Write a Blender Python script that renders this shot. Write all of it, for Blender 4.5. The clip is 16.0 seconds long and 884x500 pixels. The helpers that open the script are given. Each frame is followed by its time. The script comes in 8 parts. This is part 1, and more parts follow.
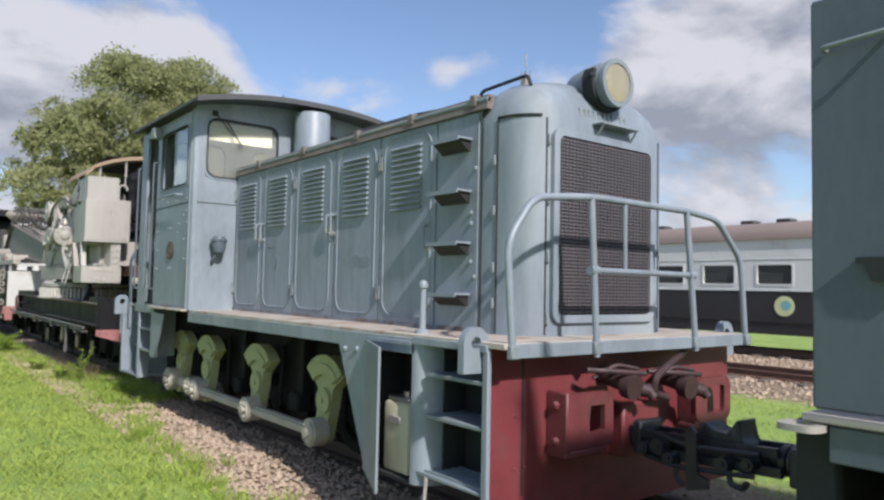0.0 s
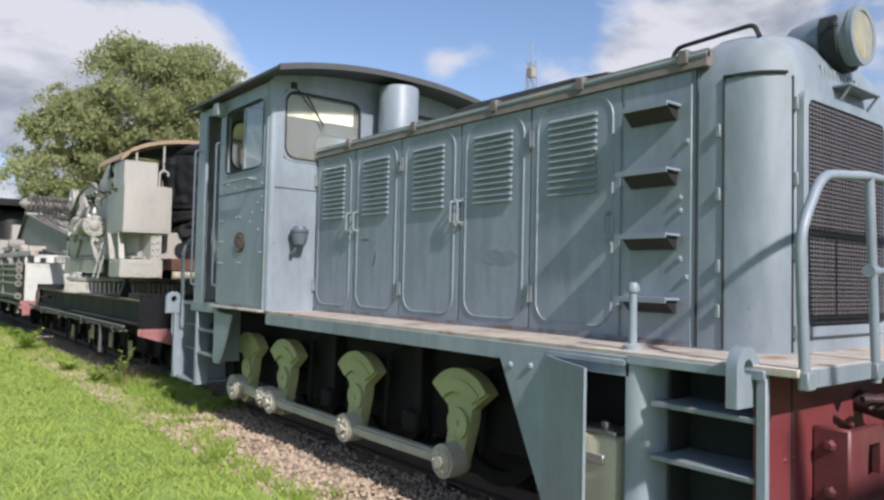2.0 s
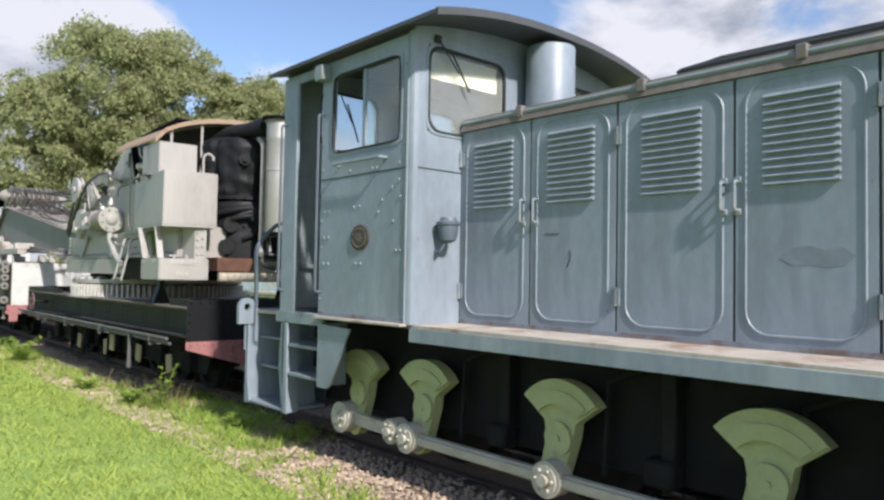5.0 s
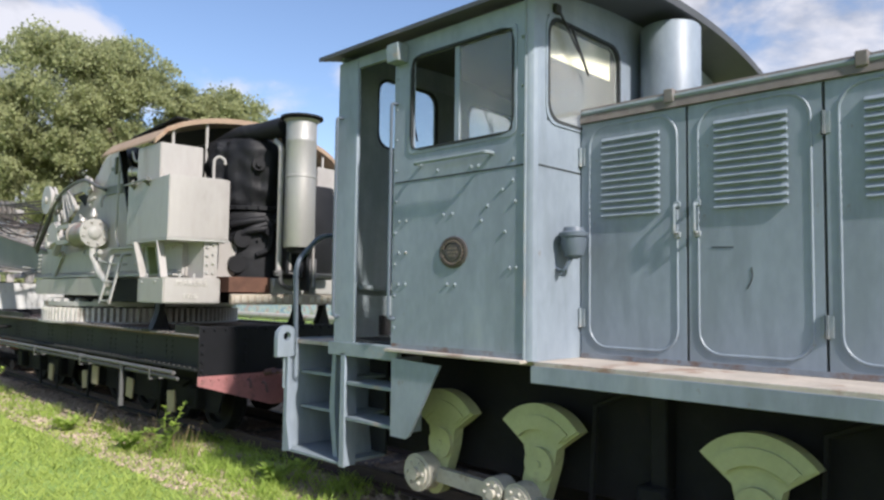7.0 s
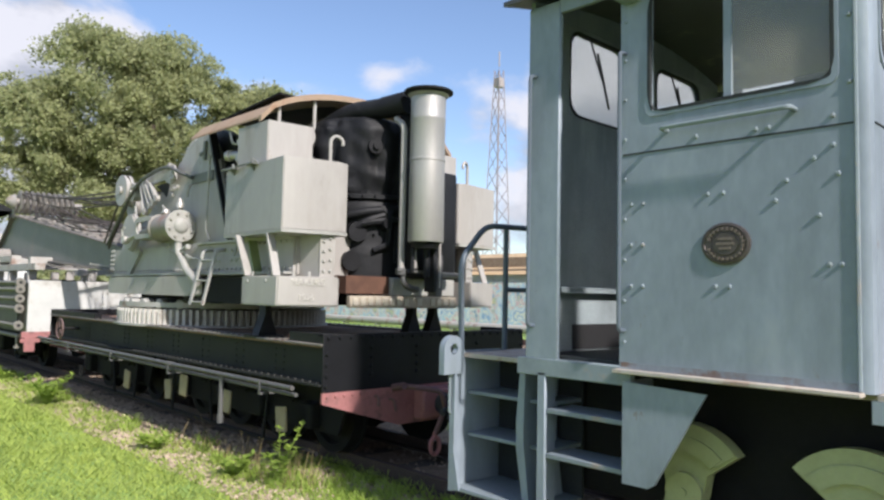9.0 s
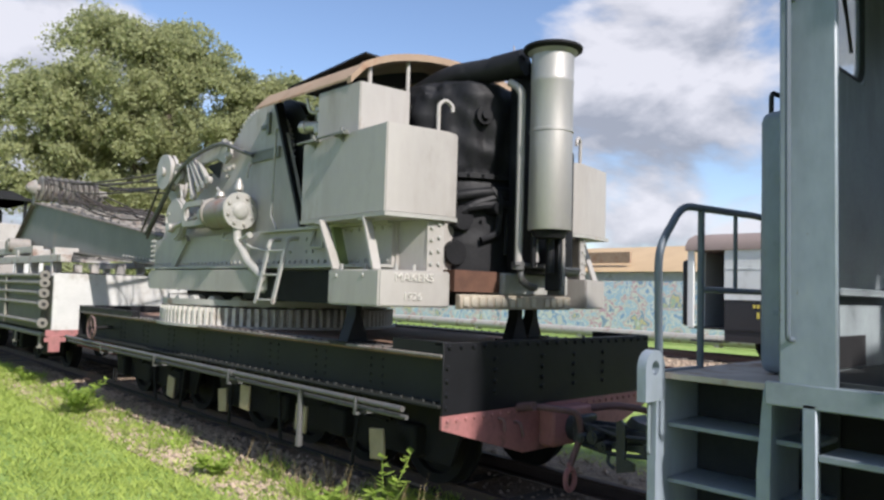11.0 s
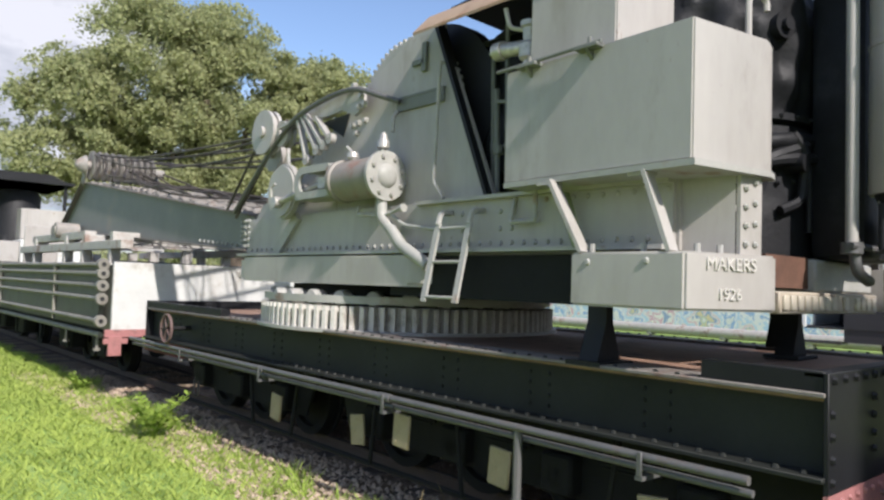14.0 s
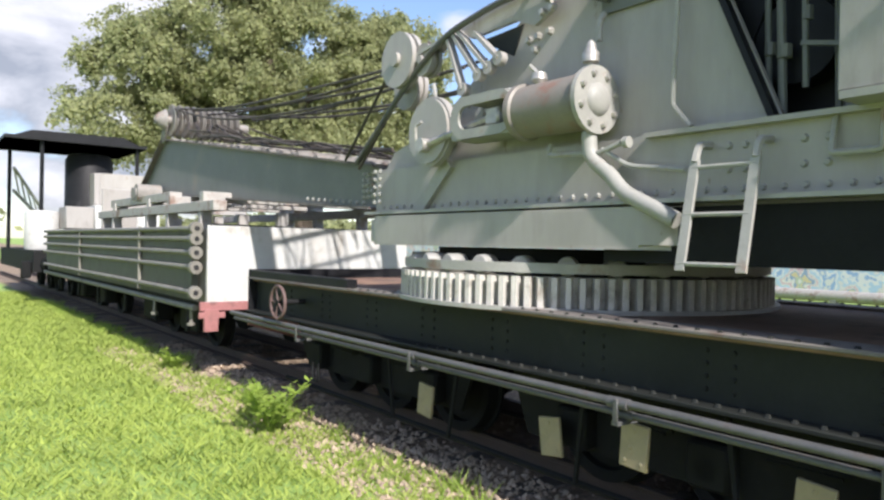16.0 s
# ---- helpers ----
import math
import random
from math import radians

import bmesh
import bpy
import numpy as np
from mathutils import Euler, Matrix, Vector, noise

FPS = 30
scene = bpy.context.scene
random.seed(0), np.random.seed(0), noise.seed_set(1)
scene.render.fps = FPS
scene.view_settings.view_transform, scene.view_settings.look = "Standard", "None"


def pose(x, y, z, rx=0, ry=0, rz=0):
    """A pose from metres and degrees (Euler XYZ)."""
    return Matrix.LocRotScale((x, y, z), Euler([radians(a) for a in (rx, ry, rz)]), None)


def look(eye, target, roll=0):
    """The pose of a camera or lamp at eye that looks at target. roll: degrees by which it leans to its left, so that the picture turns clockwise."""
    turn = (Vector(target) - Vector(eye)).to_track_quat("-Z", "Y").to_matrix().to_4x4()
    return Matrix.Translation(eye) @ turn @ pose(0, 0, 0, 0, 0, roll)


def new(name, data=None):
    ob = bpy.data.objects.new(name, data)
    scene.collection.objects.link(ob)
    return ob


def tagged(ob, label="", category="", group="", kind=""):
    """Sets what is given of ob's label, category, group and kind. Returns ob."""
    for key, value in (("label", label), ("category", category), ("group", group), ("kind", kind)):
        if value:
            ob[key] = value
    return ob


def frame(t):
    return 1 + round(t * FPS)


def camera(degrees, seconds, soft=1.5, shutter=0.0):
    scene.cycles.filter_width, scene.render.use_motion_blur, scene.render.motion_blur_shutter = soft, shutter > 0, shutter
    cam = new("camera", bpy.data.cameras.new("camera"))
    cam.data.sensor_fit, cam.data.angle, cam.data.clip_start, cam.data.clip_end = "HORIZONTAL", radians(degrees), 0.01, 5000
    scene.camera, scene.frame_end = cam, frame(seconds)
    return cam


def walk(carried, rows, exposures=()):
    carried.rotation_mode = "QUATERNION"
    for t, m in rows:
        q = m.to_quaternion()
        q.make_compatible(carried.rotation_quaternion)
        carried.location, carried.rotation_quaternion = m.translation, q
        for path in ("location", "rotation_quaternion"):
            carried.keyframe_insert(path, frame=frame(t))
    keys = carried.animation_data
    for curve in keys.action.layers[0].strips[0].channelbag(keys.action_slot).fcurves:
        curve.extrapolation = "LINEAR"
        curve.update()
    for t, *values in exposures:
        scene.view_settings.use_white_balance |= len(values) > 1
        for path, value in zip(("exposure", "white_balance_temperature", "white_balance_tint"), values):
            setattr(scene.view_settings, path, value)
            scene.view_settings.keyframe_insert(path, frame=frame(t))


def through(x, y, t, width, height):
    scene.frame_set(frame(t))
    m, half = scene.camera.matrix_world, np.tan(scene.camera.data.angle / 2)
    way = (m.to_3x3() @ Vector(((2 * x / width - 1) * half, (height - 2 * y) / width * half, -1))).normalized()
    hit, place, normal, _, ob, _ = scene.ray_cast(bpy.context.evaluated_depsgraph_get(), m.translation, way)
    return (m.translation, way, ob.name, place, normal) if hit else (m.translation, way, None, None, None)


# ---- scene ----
cam = camera(63.1, 16.0, soft=2.5)
PATH = [
    (0, (0.235, 0.345, 1.54), (1.471, 1.914, 1.646), 1.2),
    (0.5, (0.223, 0.715, 1.55), (1.464, 2.28, 1.656), 1.0),
    (1, (0.098, 1.081, 1.559), (1.337, 2.647, 1.66), 0.9),
    (1.5, (0.004, 1.431, 1.566), (1.243, 2.998, 1.661), 1.1),
    (2, (-0.031, 1.796, 1.58), (1.215, 3.359, 1.662), 1.3),
    (2.5, (-0.151, 2.163, 1.575), (1.111, 3.713, 1.643), 1.5),
    (3, (-0.246, 2.528, 1.596), (1.031, 4.066, 1.655), 1.6),
    (3.5, (-0.288, 2.907, 1.612), (0.993, 4.442, 1.672), 1.6),
    (4, (-0.362, 3.265, 1.601), (0.928, 4.792, 1.663), 1.5),
    (6.5, (-0.509, 5.121, 1.621), (0.907, 6.529, 1.733), 0.7),
    (7, (-0.506, 5.505, 1.63), (0.922, 6.899, 1.755), 0.8),
    (7.5, (-0.551, 5.912, 1.648), (0.874, 7.31, 1.778), 0.8),
    (8, (-0.514, 6.313, 1.625), (0.891, 7.731, 1.757), 0.8),
    (8.5, (-0.495, 6.708, 1.613), (0.893, 8.142, 1.741), 1.0),
    (9, (-0.528, 7.13, 1.629), (0.849, 8.576, 1.755), 1.2),
    (11.5, (-0.388, 9.053, 1.622), (0.98, 10.508, 1.737), 1.7),
    (12, (-0.376, 9.467, 1.631), (0.997, 10.917, 1.747), 1.7),
    (12.5, (-0.304, 9.841, 1.608), (1.065, 11.293, 1.733), 1.6),
    (13, (-0.203, 10.245, 1.62), (1.156, 11.707, 1.746), 1.7),
    (13.5, (-0.192, 10.65, 1.616), (1.15, 12.128, 1.733), 1.9),
    (14, (-0.154, 11.016, 1.587), (1.17, 12.512, 1.683), 1.9),
    (14.5, (-0.097, 11.42, 1.588), (1.213, 12.931, 1.648), 1.9),
    (15, (-0.099, 11.849, 1.583), (1.198, 13.371, 1.608), 1.8),
    (15.5, (-0.052, 12.243, 1.552), (1.217, 13.789, 1.553), 1.6),
    (16, (-0.004, 12.634, 1.566), (1.21, 14.223, 1.554), 1.2),
]
LIGHTNESS = [(0, 0.27), (1.5, 0.30), (3.5, 0.54), (6.5, 0.57), (9, 0.58), (12.5, 0.47), (14, 0.62), (16, 0.80)]
walk(cam, [(t, look(eye, target, roll)) for t, eye, target, roll in PATH], [(t, stops, 6300, 16) for t, stops in LIGHTNESS])

# ---- world, sun, exposure ----
SUN_DIR = Vector((-0.138, -0.77, 0.625)).normalized()      # towards the sun
sun_data = bpy.data.lights.new("sun", "SUN")
sun_data.energy, sun_data.angle, sun_data.color = 4.8, radians(2.0), (1.0, 0.95, 0.86)
sun = new("sun", sun_data)
sun.matrix_basis = look(SUN_DIR * 60, (0, 0, 0))

world = bpy.data.worlds.new("world")
world.use_nodes = True
scene.world = world
wt = world.node_tree
wt.nodes.clear()


def wnode(kind, **values):
    n = wt.nodes.new(kind)
    for k, v in values.items():
        n.inputs[k].default_value = v
    return n


w_out = wnode("ShaderNodeOutputWorld")
w_bg = wnode("ShaderNodeBackground", Strength=1.0)
w_sky = wt.nodes.new("ShaderNodeTexSky")
w_sky.sky_type, w_sky.sun_disc = "NISHITA", False
w_sky.sun_elevation = math.asin(SUN_DIR.z)
w_sky.sun_rotation = math.atan2(SUN_DIR.x, SUN_DIR.y)
w_sky.air_density, w_sky.dust_density, w_sky.ozone_density = 1.0, 0.6, 2.0
w_scale = wt.nodes.new("ShaderNodeMix")
w_scale.data_type, w_scale.blend_type = "RGBA", "MULTIPLY"
w_scale.inputs[0].default_value = 1.0
w_scale.inputs[7].default_value = (0.122, 0.122, 0.122, 1)
wt.links.new(w_sky.outputs[0], w_scale.inputs[6])
w_tc = wt.nodes.new("ShaderNodeTexCoord")
# broken cumulus: noise over the dome, pushed up where the large banks stand and down in the blue gaps
BANKS = [  # compass angle from +y towards +x, height angle, reach, gain
    (12, 12, 0.24, 0.16), (21, 16, 0.14, 0.10), (12, 5, 0.22, 0.10), (29, 14, 0.08, 0.10), (38, 17, 0.055, 0.15), (33, 15, 0.08, 0.10), (47, 16, 0.06, 0.08),
    (55, 16, 0.14, 0.15), (62, 15, 0.17, 0.19), (70, 14, 0.20, 0.17), (74, 21, 0.15, 0.12), (60, 7, 0.10, 0.14), (50, 7, 0.09, 0.10), (66, 4, 0.14, 0.08),
    (30, 25, 0.22, -0.22), (48, 24, 0.17, -0.26), (64, 10.2, 0.05, -0.12), (42, 9, 0.10, -0.12), (6, 27, 0.16, -0.2)]


def cloud_field(lift):
    """Cloud density; lift raises the sample point, for the shading of undersides."""
    shift = wt.nodes.new("ShaderNodeVectorMath")
    shift.inputs[1].default_value = (0, 0, lift)
    wt.links.new(w_tc.outputs["Generated"], shift.inputs[0])
    mp = wt.nodes.new("ShaderNodeMapping")
    mp.inputs["Scale"].default_value = (1, 1, 1.9)
    wt.links.new(shift.outputs[0], mp.inputs[0])
    n = wnode("ShaderNodeTexNoise", Scale=4.4, Detail=11.0, Roughness=0.54, Distortion=0.2)
    wt.links.new(mp.outputs[0], n.inputs["Vector"])
    total = n.outputs["Fac"]
    for az, el, reach, gain in BANKS:
        d = wt.nodes.new("ShaderNodeVectorMath")
        d.operation = "DISTANCE"
        c = math.cos(radians(el))
        d.inputs[1].default_value = (c * math.sin(radians(az)), c * math.cos(radians(az)), math.sin(radians(el)))
        wt.links.new(shift.outputs[0], d.inputs[0])
        r = wt.nodes.new("ShaderNodeMapRange")
        r.interpolation_type = "SMOOTHSTEP"
        for k, v in zip((1, 2, 3, 4), (0.0, reach, gain, 0.0)):
            r.inputs[k].default_value = v
        wt.links.new(d.outputs["Value"], r.inputs[0])
        a = wt.nodes.new("ShaderNodeMath")
        wt.links.new(total, a.inputs[0])
        wt.links.new(r.outputs[0], a.inputs[1])
        total = a.outputs[0]
    return total


density, above = cloud_field(0.0), cloud_field(0.045)
w_cover = wt.nodes.new("ShaderNodeMapRange")
w_cover.interpolation_type = "SMOOTHSTEP"
for k, v in zip((1, 2, 3, 4), (0.49, 0.66, 0.0, 0.95)):
    w_cover.inputs[k].default_value = v
wt.links.new(density, w_cover.inputs[0])
# undersides are grey where more cloud lies above them
w_diff = wt.nodes.new("ShaderNodeMath")
w_diff.operation = "SUBTRACT"
wt.links.new(density, w_diff.inputs[0])
wt.links.new(above, w_diff.inputs[1])
w_shade = wt.nodes.new("ShaderNodeMapRange")
for k, v in zip((1, 2, 3, 4), (-0.14, 0.12, 0.0, 1.0)):
    w_shade.inputs[k].default_value = v
wt.links.new(w_diff.outputs[0], w_shade.inputs[0])
w_ramp = wt.nodes.new("ShaderNodeValToRGB")
w_ramp.color_ramp.elements[0].position, w_ramp.color_ramp.elements[0].color = 0.10, (0.265, 0.29, 0.33, 1)
w_ramp.color_ramp.elements[1].position, w_ramp.color_ramp.elements[1].color = 0.9, (0.585, 0.595, 0.615, 1)
wt.links.new(w_shade.outputs[0], w_ramp.inputs[0])
w_mix = wt.nodes.new("ShaderNodeMix")
w_mix.data_type = "RGBA"
wt.links.new(w_cover.outputs[0], w_mix.inputs[0])
wt.links.new(w_scale.outputs[2], w_mix.inputs[6])
wt.links.new(w_ramp.outputs[0], w_mix.inputs[7])
wt.links.new(w_mix.outputs[2], w_bg.inputs["Color"])
wt.links.new(w_bg.outputs[0], w_out.inputs[0])


# ---- materials ----
def material(name, base, rough=0.6, metal=0.0, vary=0.25, scale=3.0, fine=40.0, bump=0.15, second=None, amount=0.0, patch=1.6, streak=1.0, random_part=0.0, island=False, chips=None, spec=0.5, runs=None):
    """A worn surface: a base colour that drifts at two scales, patches of a second colour (rust, dust), and fine relief."""
    m = bpy.data.materials.new(name)
    m.use_nodes = True
    t = m.node_tree
    p = t.nodes["Principled BSDF"]
    p.inputs["Roughness"].default_value, p.inputs["Metallic"].default_value = rough, metal
    p.inputs["Specular IOR Level"].default_value = spec
    tc = t.nodes.new("ShaderNodeTexCoord")
    mp = t.nodes.new("ShaderNodeMapping")
    mp.inputs["Scale"].default_value = (1, 1, streak)
    t.links.new(tc.outputs["Object"], mp.inputs[0])

    def noise_of(s, detail, rough_=0.6):
        n = t.nodes.new("ShaderNodeTexNoise")
        n.inputs["Scale"].default_value, n.inputs["Detail"].default_value, n.inputs["Roughness"].default_value = s, detail, rough_
        t.links.new(mp.outputs[0], n.inputs["Vector"])
        return n.outputs["Fac"]

    big, small = noise_of(scale, 5), noise_of(fine, 3)
    add = t.nodes.new("ShaderNodeMath")
    add.operation = "MULTIPLY_ADD"
    t.links.new(small, add.inputs[0])
    add.inputs[1].default_value = 0.35
    t.links.new(big, add.inputs[2])
    value = add.outputs[0]
    if random_part or island:
        info = t.nodes.new("ShaderNodeNewGeometry" if island else "ShaderNodeObjectInfo")
        mul = t.nodes.new("ShaderNodeMath")
        mul.operation = "MULTIPLY_ADD"
        t.links.new(info.outputs["Random Per Island" if island else "Random"], mul.inputs[0])
        mul.inputs[1].default_value = random_part or 0.5
        t.links.new(value, mul.inputs[2])
        value = mul.outputs[0]
    r = t.nodes.new("ShaderNodeMapRange")
    for k, v in zip((1, 2, 3, 4), (0.35, 1.05 + random_part + (0.4 if island and not random_part else 0), 1 - vary, 1 + vary)):
        r.inputs[k].default_value = v
    t.links.new(value, r.inputs[0])
    mul = t.nodes.new("ShaderNodeMix")
    mul.data_type, mul.blend_type = "RGBA", "MULTIPLY"
    mul.inputs[0].default_value = 1
    mul.inputs[6].default_value = (*base, 1)
    t.links.new(r.outputs[0], mul.inputs[7])
    colour = mul.outputs[2]
    if second and amount > 0:
        pn = noise_of(patch, 9, 0.68)
        pr = t.nodes.new("ShaderNodeMapRange")
        pr.interpolation_type = "SMOOTHSTEP"
        for k, v in zip((1, 2, 3, 4), (0.72 - 0.42 * amount, 0.86 - 0.34 * amount, 0.0, 0.85)):
            pr.inputs[k].default_value = v
        t.links.new(pn, pr.inputs[0])
        mx = t.nodes.new("ShaderNodeMix")
        mx.data_type = "RGBA"
        t.links.new(pr.outputs[0], mx.inputs[0])
        t.links.new(colour, mx.inputs[6])
        mx.inputs[7].default_value = (*second, 1)
        colour = mx.outputs[2]
        rr = t.nodes.new("ShaderNodeMapRange")
        for k, v in zip((3, 4), (rough, min(1, rough + 0.25))):
            rr.inputs[k].default_value = v
        t.links.new(pr.outputs[0], rr.inputs[0])
        t.links.new(rr.outputs[0], p.inputs["Roughness"])
    if runs:
        # dirt washed down in narrow streaks, and broad grimy clouds
        rm = t.nodes.new("ShaderNodeMapping")
        rm.inputs["Scale"].default_value = (5.5, 5.5, 0.9)
        t.links.new(tc.outputs["Object"], rm.inputs[0])
        rn = t.nodes.new("ShaderNodeTexNoise")
        rn.inputs["Scale"].default_value, rn.inputs["Detail"].default_value, rn.inputs["Roughness"].default_value = 1.0, 6, 0.6
        t.links.new(rm.outputs[0], rn.inputs["Vector"])
        cloud = noise_of(0.9, 7, 0.62)
        ra = t.nodes.new("ShaderNodeMath")
        ra.operation = "MULTIPLY"
        t.links.new(rn.outputs["Fac"], ra.inputs[0])
        t.links.new(cloud, ra.inputs[1])
        rr2 = t.nodes.new("ShaderNodeMapRange")
        rr2.interpolation_type = "SMOOTHSTEP"
        for k, v in zip((1, 2, 3, 4), (0.22, 0.36, 0.0, runs[3])):
            rr2.inputs[k].default_value = v
        t.links.new(ra.outputs[0], rr2.inputs[0])
        rx = t.nodes.new("ShaderNodeMix")
        rx.data_type = "RGBA"
        t.links.new(rr2.outputs[0], rx.inputs[0])
        t.links.new(colour, rx.inputs[6])
        rx.inputs[7].default_value = (*runs[:3], 1)
        colour = rx.outputs[2]
    if chips:
        cn = noise_of(9.0, 8, 0.72)
        cr = t.nodes.new("ShaderNodeMapRange")
        cr.interpolation_type = "SMOOTHSTEP"
        for k, v in zip((1, 2, 3, 4), (0.64, 0.69, 0.0, 0.7)):
            cr.inputs[k].default_value = v
        t.links.new(cn, cr.inputs[0])
        cm = t.nodes.new("ShaderNodeMix")
        cm.data_type = "RGBA"
        t.links.new(cr.outputs[0], cm.inputs[0])
        t.links.new(colour, cm.inputs[6])
        cm.inputs[7].default_value = (*chips, 1)
        colour = cm.outputs[2]
    t.links.new(colour, p.inputs["Base Color"])
    if bump:
        b = t.nodes.new("ShaderNodeBump")
        b.inputs["Strength"].default_value, b.inputs["Distance"].default_value = bump, 0.01
        t.links.new(value, b.inputs["Height"])
        t.links.new(b.outputs[0], p.inputs["Normal"])
    return m


DUST = (0.33, 0.28, 0.22)
M_LOCO = material("loco_grey_paint", (0.215, 0.255, 0.297), 0.46, vary=0.34, scale=1.3, fine=22, bump=0.12, second=(0.26, 0.295, 0.31), amount=0.5, patch=1.3, streak=0.45, chips=(0.15, 0.12, 0.10), runs=(0.12, 0.145, 0.16, 0.42))
M_LOCO_WORN = material("loco_grey_worn", (0.19, 0.228, 0.25), 0.55, vary=0.28, scale=3, fine=30, bump=0.2, second=(0.30, 0.24, 0.19), amount=0.42, patch=4)
M_SEAM = material("dark_joint", (0.03, 0.034, 0.035), 0.8, vary=0.2, spec=0.22)
M_DECKTOP = material("dusty_deck_plate", (0.40, 0.36, 0.31), 0.8, vary=0.3, scale=5, fine=60, bump=0.3, second=(0.22, 0.13, 0.085), amount=0.55, patch=3.5)
M_EAVE = material("rusted_gutter", (0.145, 0.125, 0.115), 0.75, vary=0.3, scale=8, second=(0.19, 0.185, 0.18), amount=0.5, patch=5)
M_ROOF = material("cab_roof_sheet", (0.055, 0.058, 0.062), 0.6, vary=0.25, second=DUST, amount=0.25)
# near black; in the step wells it stands in for their shade
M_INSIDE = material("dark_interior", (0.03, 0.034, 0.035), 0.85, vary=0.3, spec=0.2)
M_VEH = material("dark_slate_paint", (0.085, 0.108, 0.135), 0.5, vary=0.25, scale=1.5, second=(0.115, 0.135, 0.155), amount=0.4, patch=1.5, streak=0.4)
M_CABIN = material("cab_inner_paint", (0.23, 0.27, 0.285), 0.6, vary=0.25, runs=(0.14, 0.165, 0.175, 0.6))
M_RED = material("red_oxide_paint", (0.16, 0.033, 0.038), 0.5, vary=0.3, scale=2.5, fine=25, second=(0.10, 0.04, 0.04), amount=0.5, patch=2.5, bump=0.12)
M_BRACKET = material("dark_red_bracket", (0.135, 0.034, 0.038), 0.5, vary=0.35, scale=5, second=(0.06, 0.035, 0.03), amount=0.5, patch=4)
M_REDDARK = material("grimy_red_fittings", (0.05, 0.026, 0.028), 0.55, vary=0.4, scale=8, second=(0.025, 0.02, 0.021), amount=0.5, patch=6)
M_OLIVE = material("olive_yellow_paint", (0.36, 0.385, 0.20), 0.55, vary=0.22, scale=4, second=(0.24, 0.24, 0.15), amount=0.4, patch=4)
M_ROD = material("rod_grey_cream", (0.40, 0.38, 0.32), 0.55, vary=0.3, scale=6, second=(0.22, 0.18, 0.13), amount=0.45, patch=6)
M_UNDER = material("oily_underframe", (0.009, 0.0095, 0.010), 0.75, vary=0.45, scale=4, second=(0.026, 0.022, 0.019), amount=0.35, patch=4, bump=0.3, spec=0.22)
M_BLACK = material("black_wagon_paint", (0.010, 0.0105, 0.012), 0.5, vary=0.4, scale=3, fine=25, second=(0.018, 0.018, 0.018), amount=0.4, patch=2.2, bump=0.15, spec=0.22)
M_GIRDER = material("green_black_paint", (0.017, 0.019, 0.0165), 0.6, vary=0.4, scale=2.2, second=(0.045, 0.043, 0.036), amount=0.35, patch=1.8, bump=0.15, spec=0.22)
M_FLANGE = material("dusty_flange", (0.15, 0.135, 0.12), 0.8, vary=0.3, scale=5, second=(0.12, 0.07, 0.05), amount=0.5, patch=4)
M_PINK = material("faded_pink_paint", (0.30, 0.125, 0.12), 0.65, vary=0.3, scale=5, second=(0.14, 0.075, 0.07), amount=0.5, patch=5)
M_CRANE = material("crane_grey_paint", (0.325, 0.308, 0.285), 0.47, vary=0.14, scale=1.5, fine=20, bump=0.10, second=(0.235, 0.22, 0.195), amount=0.42, patch=2.0, streak=0.4, chips=(0.17, 0.12, 0.085), runs=(0.21, 0.19, 0.16, 0.25))
# lighter than M_CRANE: sun on the gear teeth is put into the paint
M_GEAR = material("lightened_gear_paint", (0.48, 0.46, 0.42), 0.6, vary=0.25, scale=5, second=(0.24, 0.21, 0.17), amount=0.45, patch=5)
M_GREENSTAY = material("faded_green_paint", (0.17, 0.21, 0.085), 0.6, vary=0.25, scale=6)
M_CRANE_WORN = material("crane_grey_worn", (0.31, 0.305, 0.28), 0.55, vary=0.25, scale=4, second=(0.20, 0.11, 0.07), amount=0.42, patch=4)
M_RUST = material("rusty_steel", (0.095, 0.045, 0.028), 0.85, vary=0.4, scale=6, second=(0.09, 0.05, 0.035), amount=0.55, patch=5, bump=0.4)
M_BROWNROOF = material("rusted_sheet_roof", (0.28, 0.20, 0.135), 0.75, vary=0.25, scale=4, second=(0.23, 0.12, 0.07), amount=0.5, patch=3)
M_BOILER = material("sooty_boiler", (0.011, 0.0115, 0.013), 0.55, vary=0.5, scale=4, second=(0.03, 0.031, 0.034), amount=0.45, patch=3, bump=0.6, spec=0.22)
M_SILVER = material("silver_stack", (0.37, 0.36, 0.335), 0.5, metal=0.55, vary=0.14, scale=3, second=(0.38, 0.35, 0.31), amount=0.35, patch=2, streak=0.3)
M_ALU = material("dull_aluminium", (0.62, 0.60, 0.52), 0.35, metal=0.9, vary=0.25, scale=8, second=(0.30, 0.26, 0.2), amount=0.4, patch=7)
M_STEEL = material("bare_steel_bolt", (0.42, 0.40, 0.37), 0.45, metal=0.5, vary=0.3, scale=20)
M_PIPE = material("grey_pipe", (0.088, 0.088, 0.087), 0.5, vary=0.3, scale=6, second=(0.08, 0.06, 0.05), amount=0.45, patch=6)
M_WHITE = material("white_wagon_paint", (0.47, 0.47, 0.45), 0.55, vary=0.15, scale=3, second=(0.30, 0.27, 0.23), amount=0.45, patch=2.5)
M_ROPE = material("greasy_wire_rope", (0.06, 0.05, 0.042), 0.7, vary=0.3)
M_SHEAVE = material("rusted_sheave", (0.25, 0.235, 0.215), 0.7, vary=0.4, scale=8, second=(0.16, 0.10, 0.07), amount=0.5, patch=8)
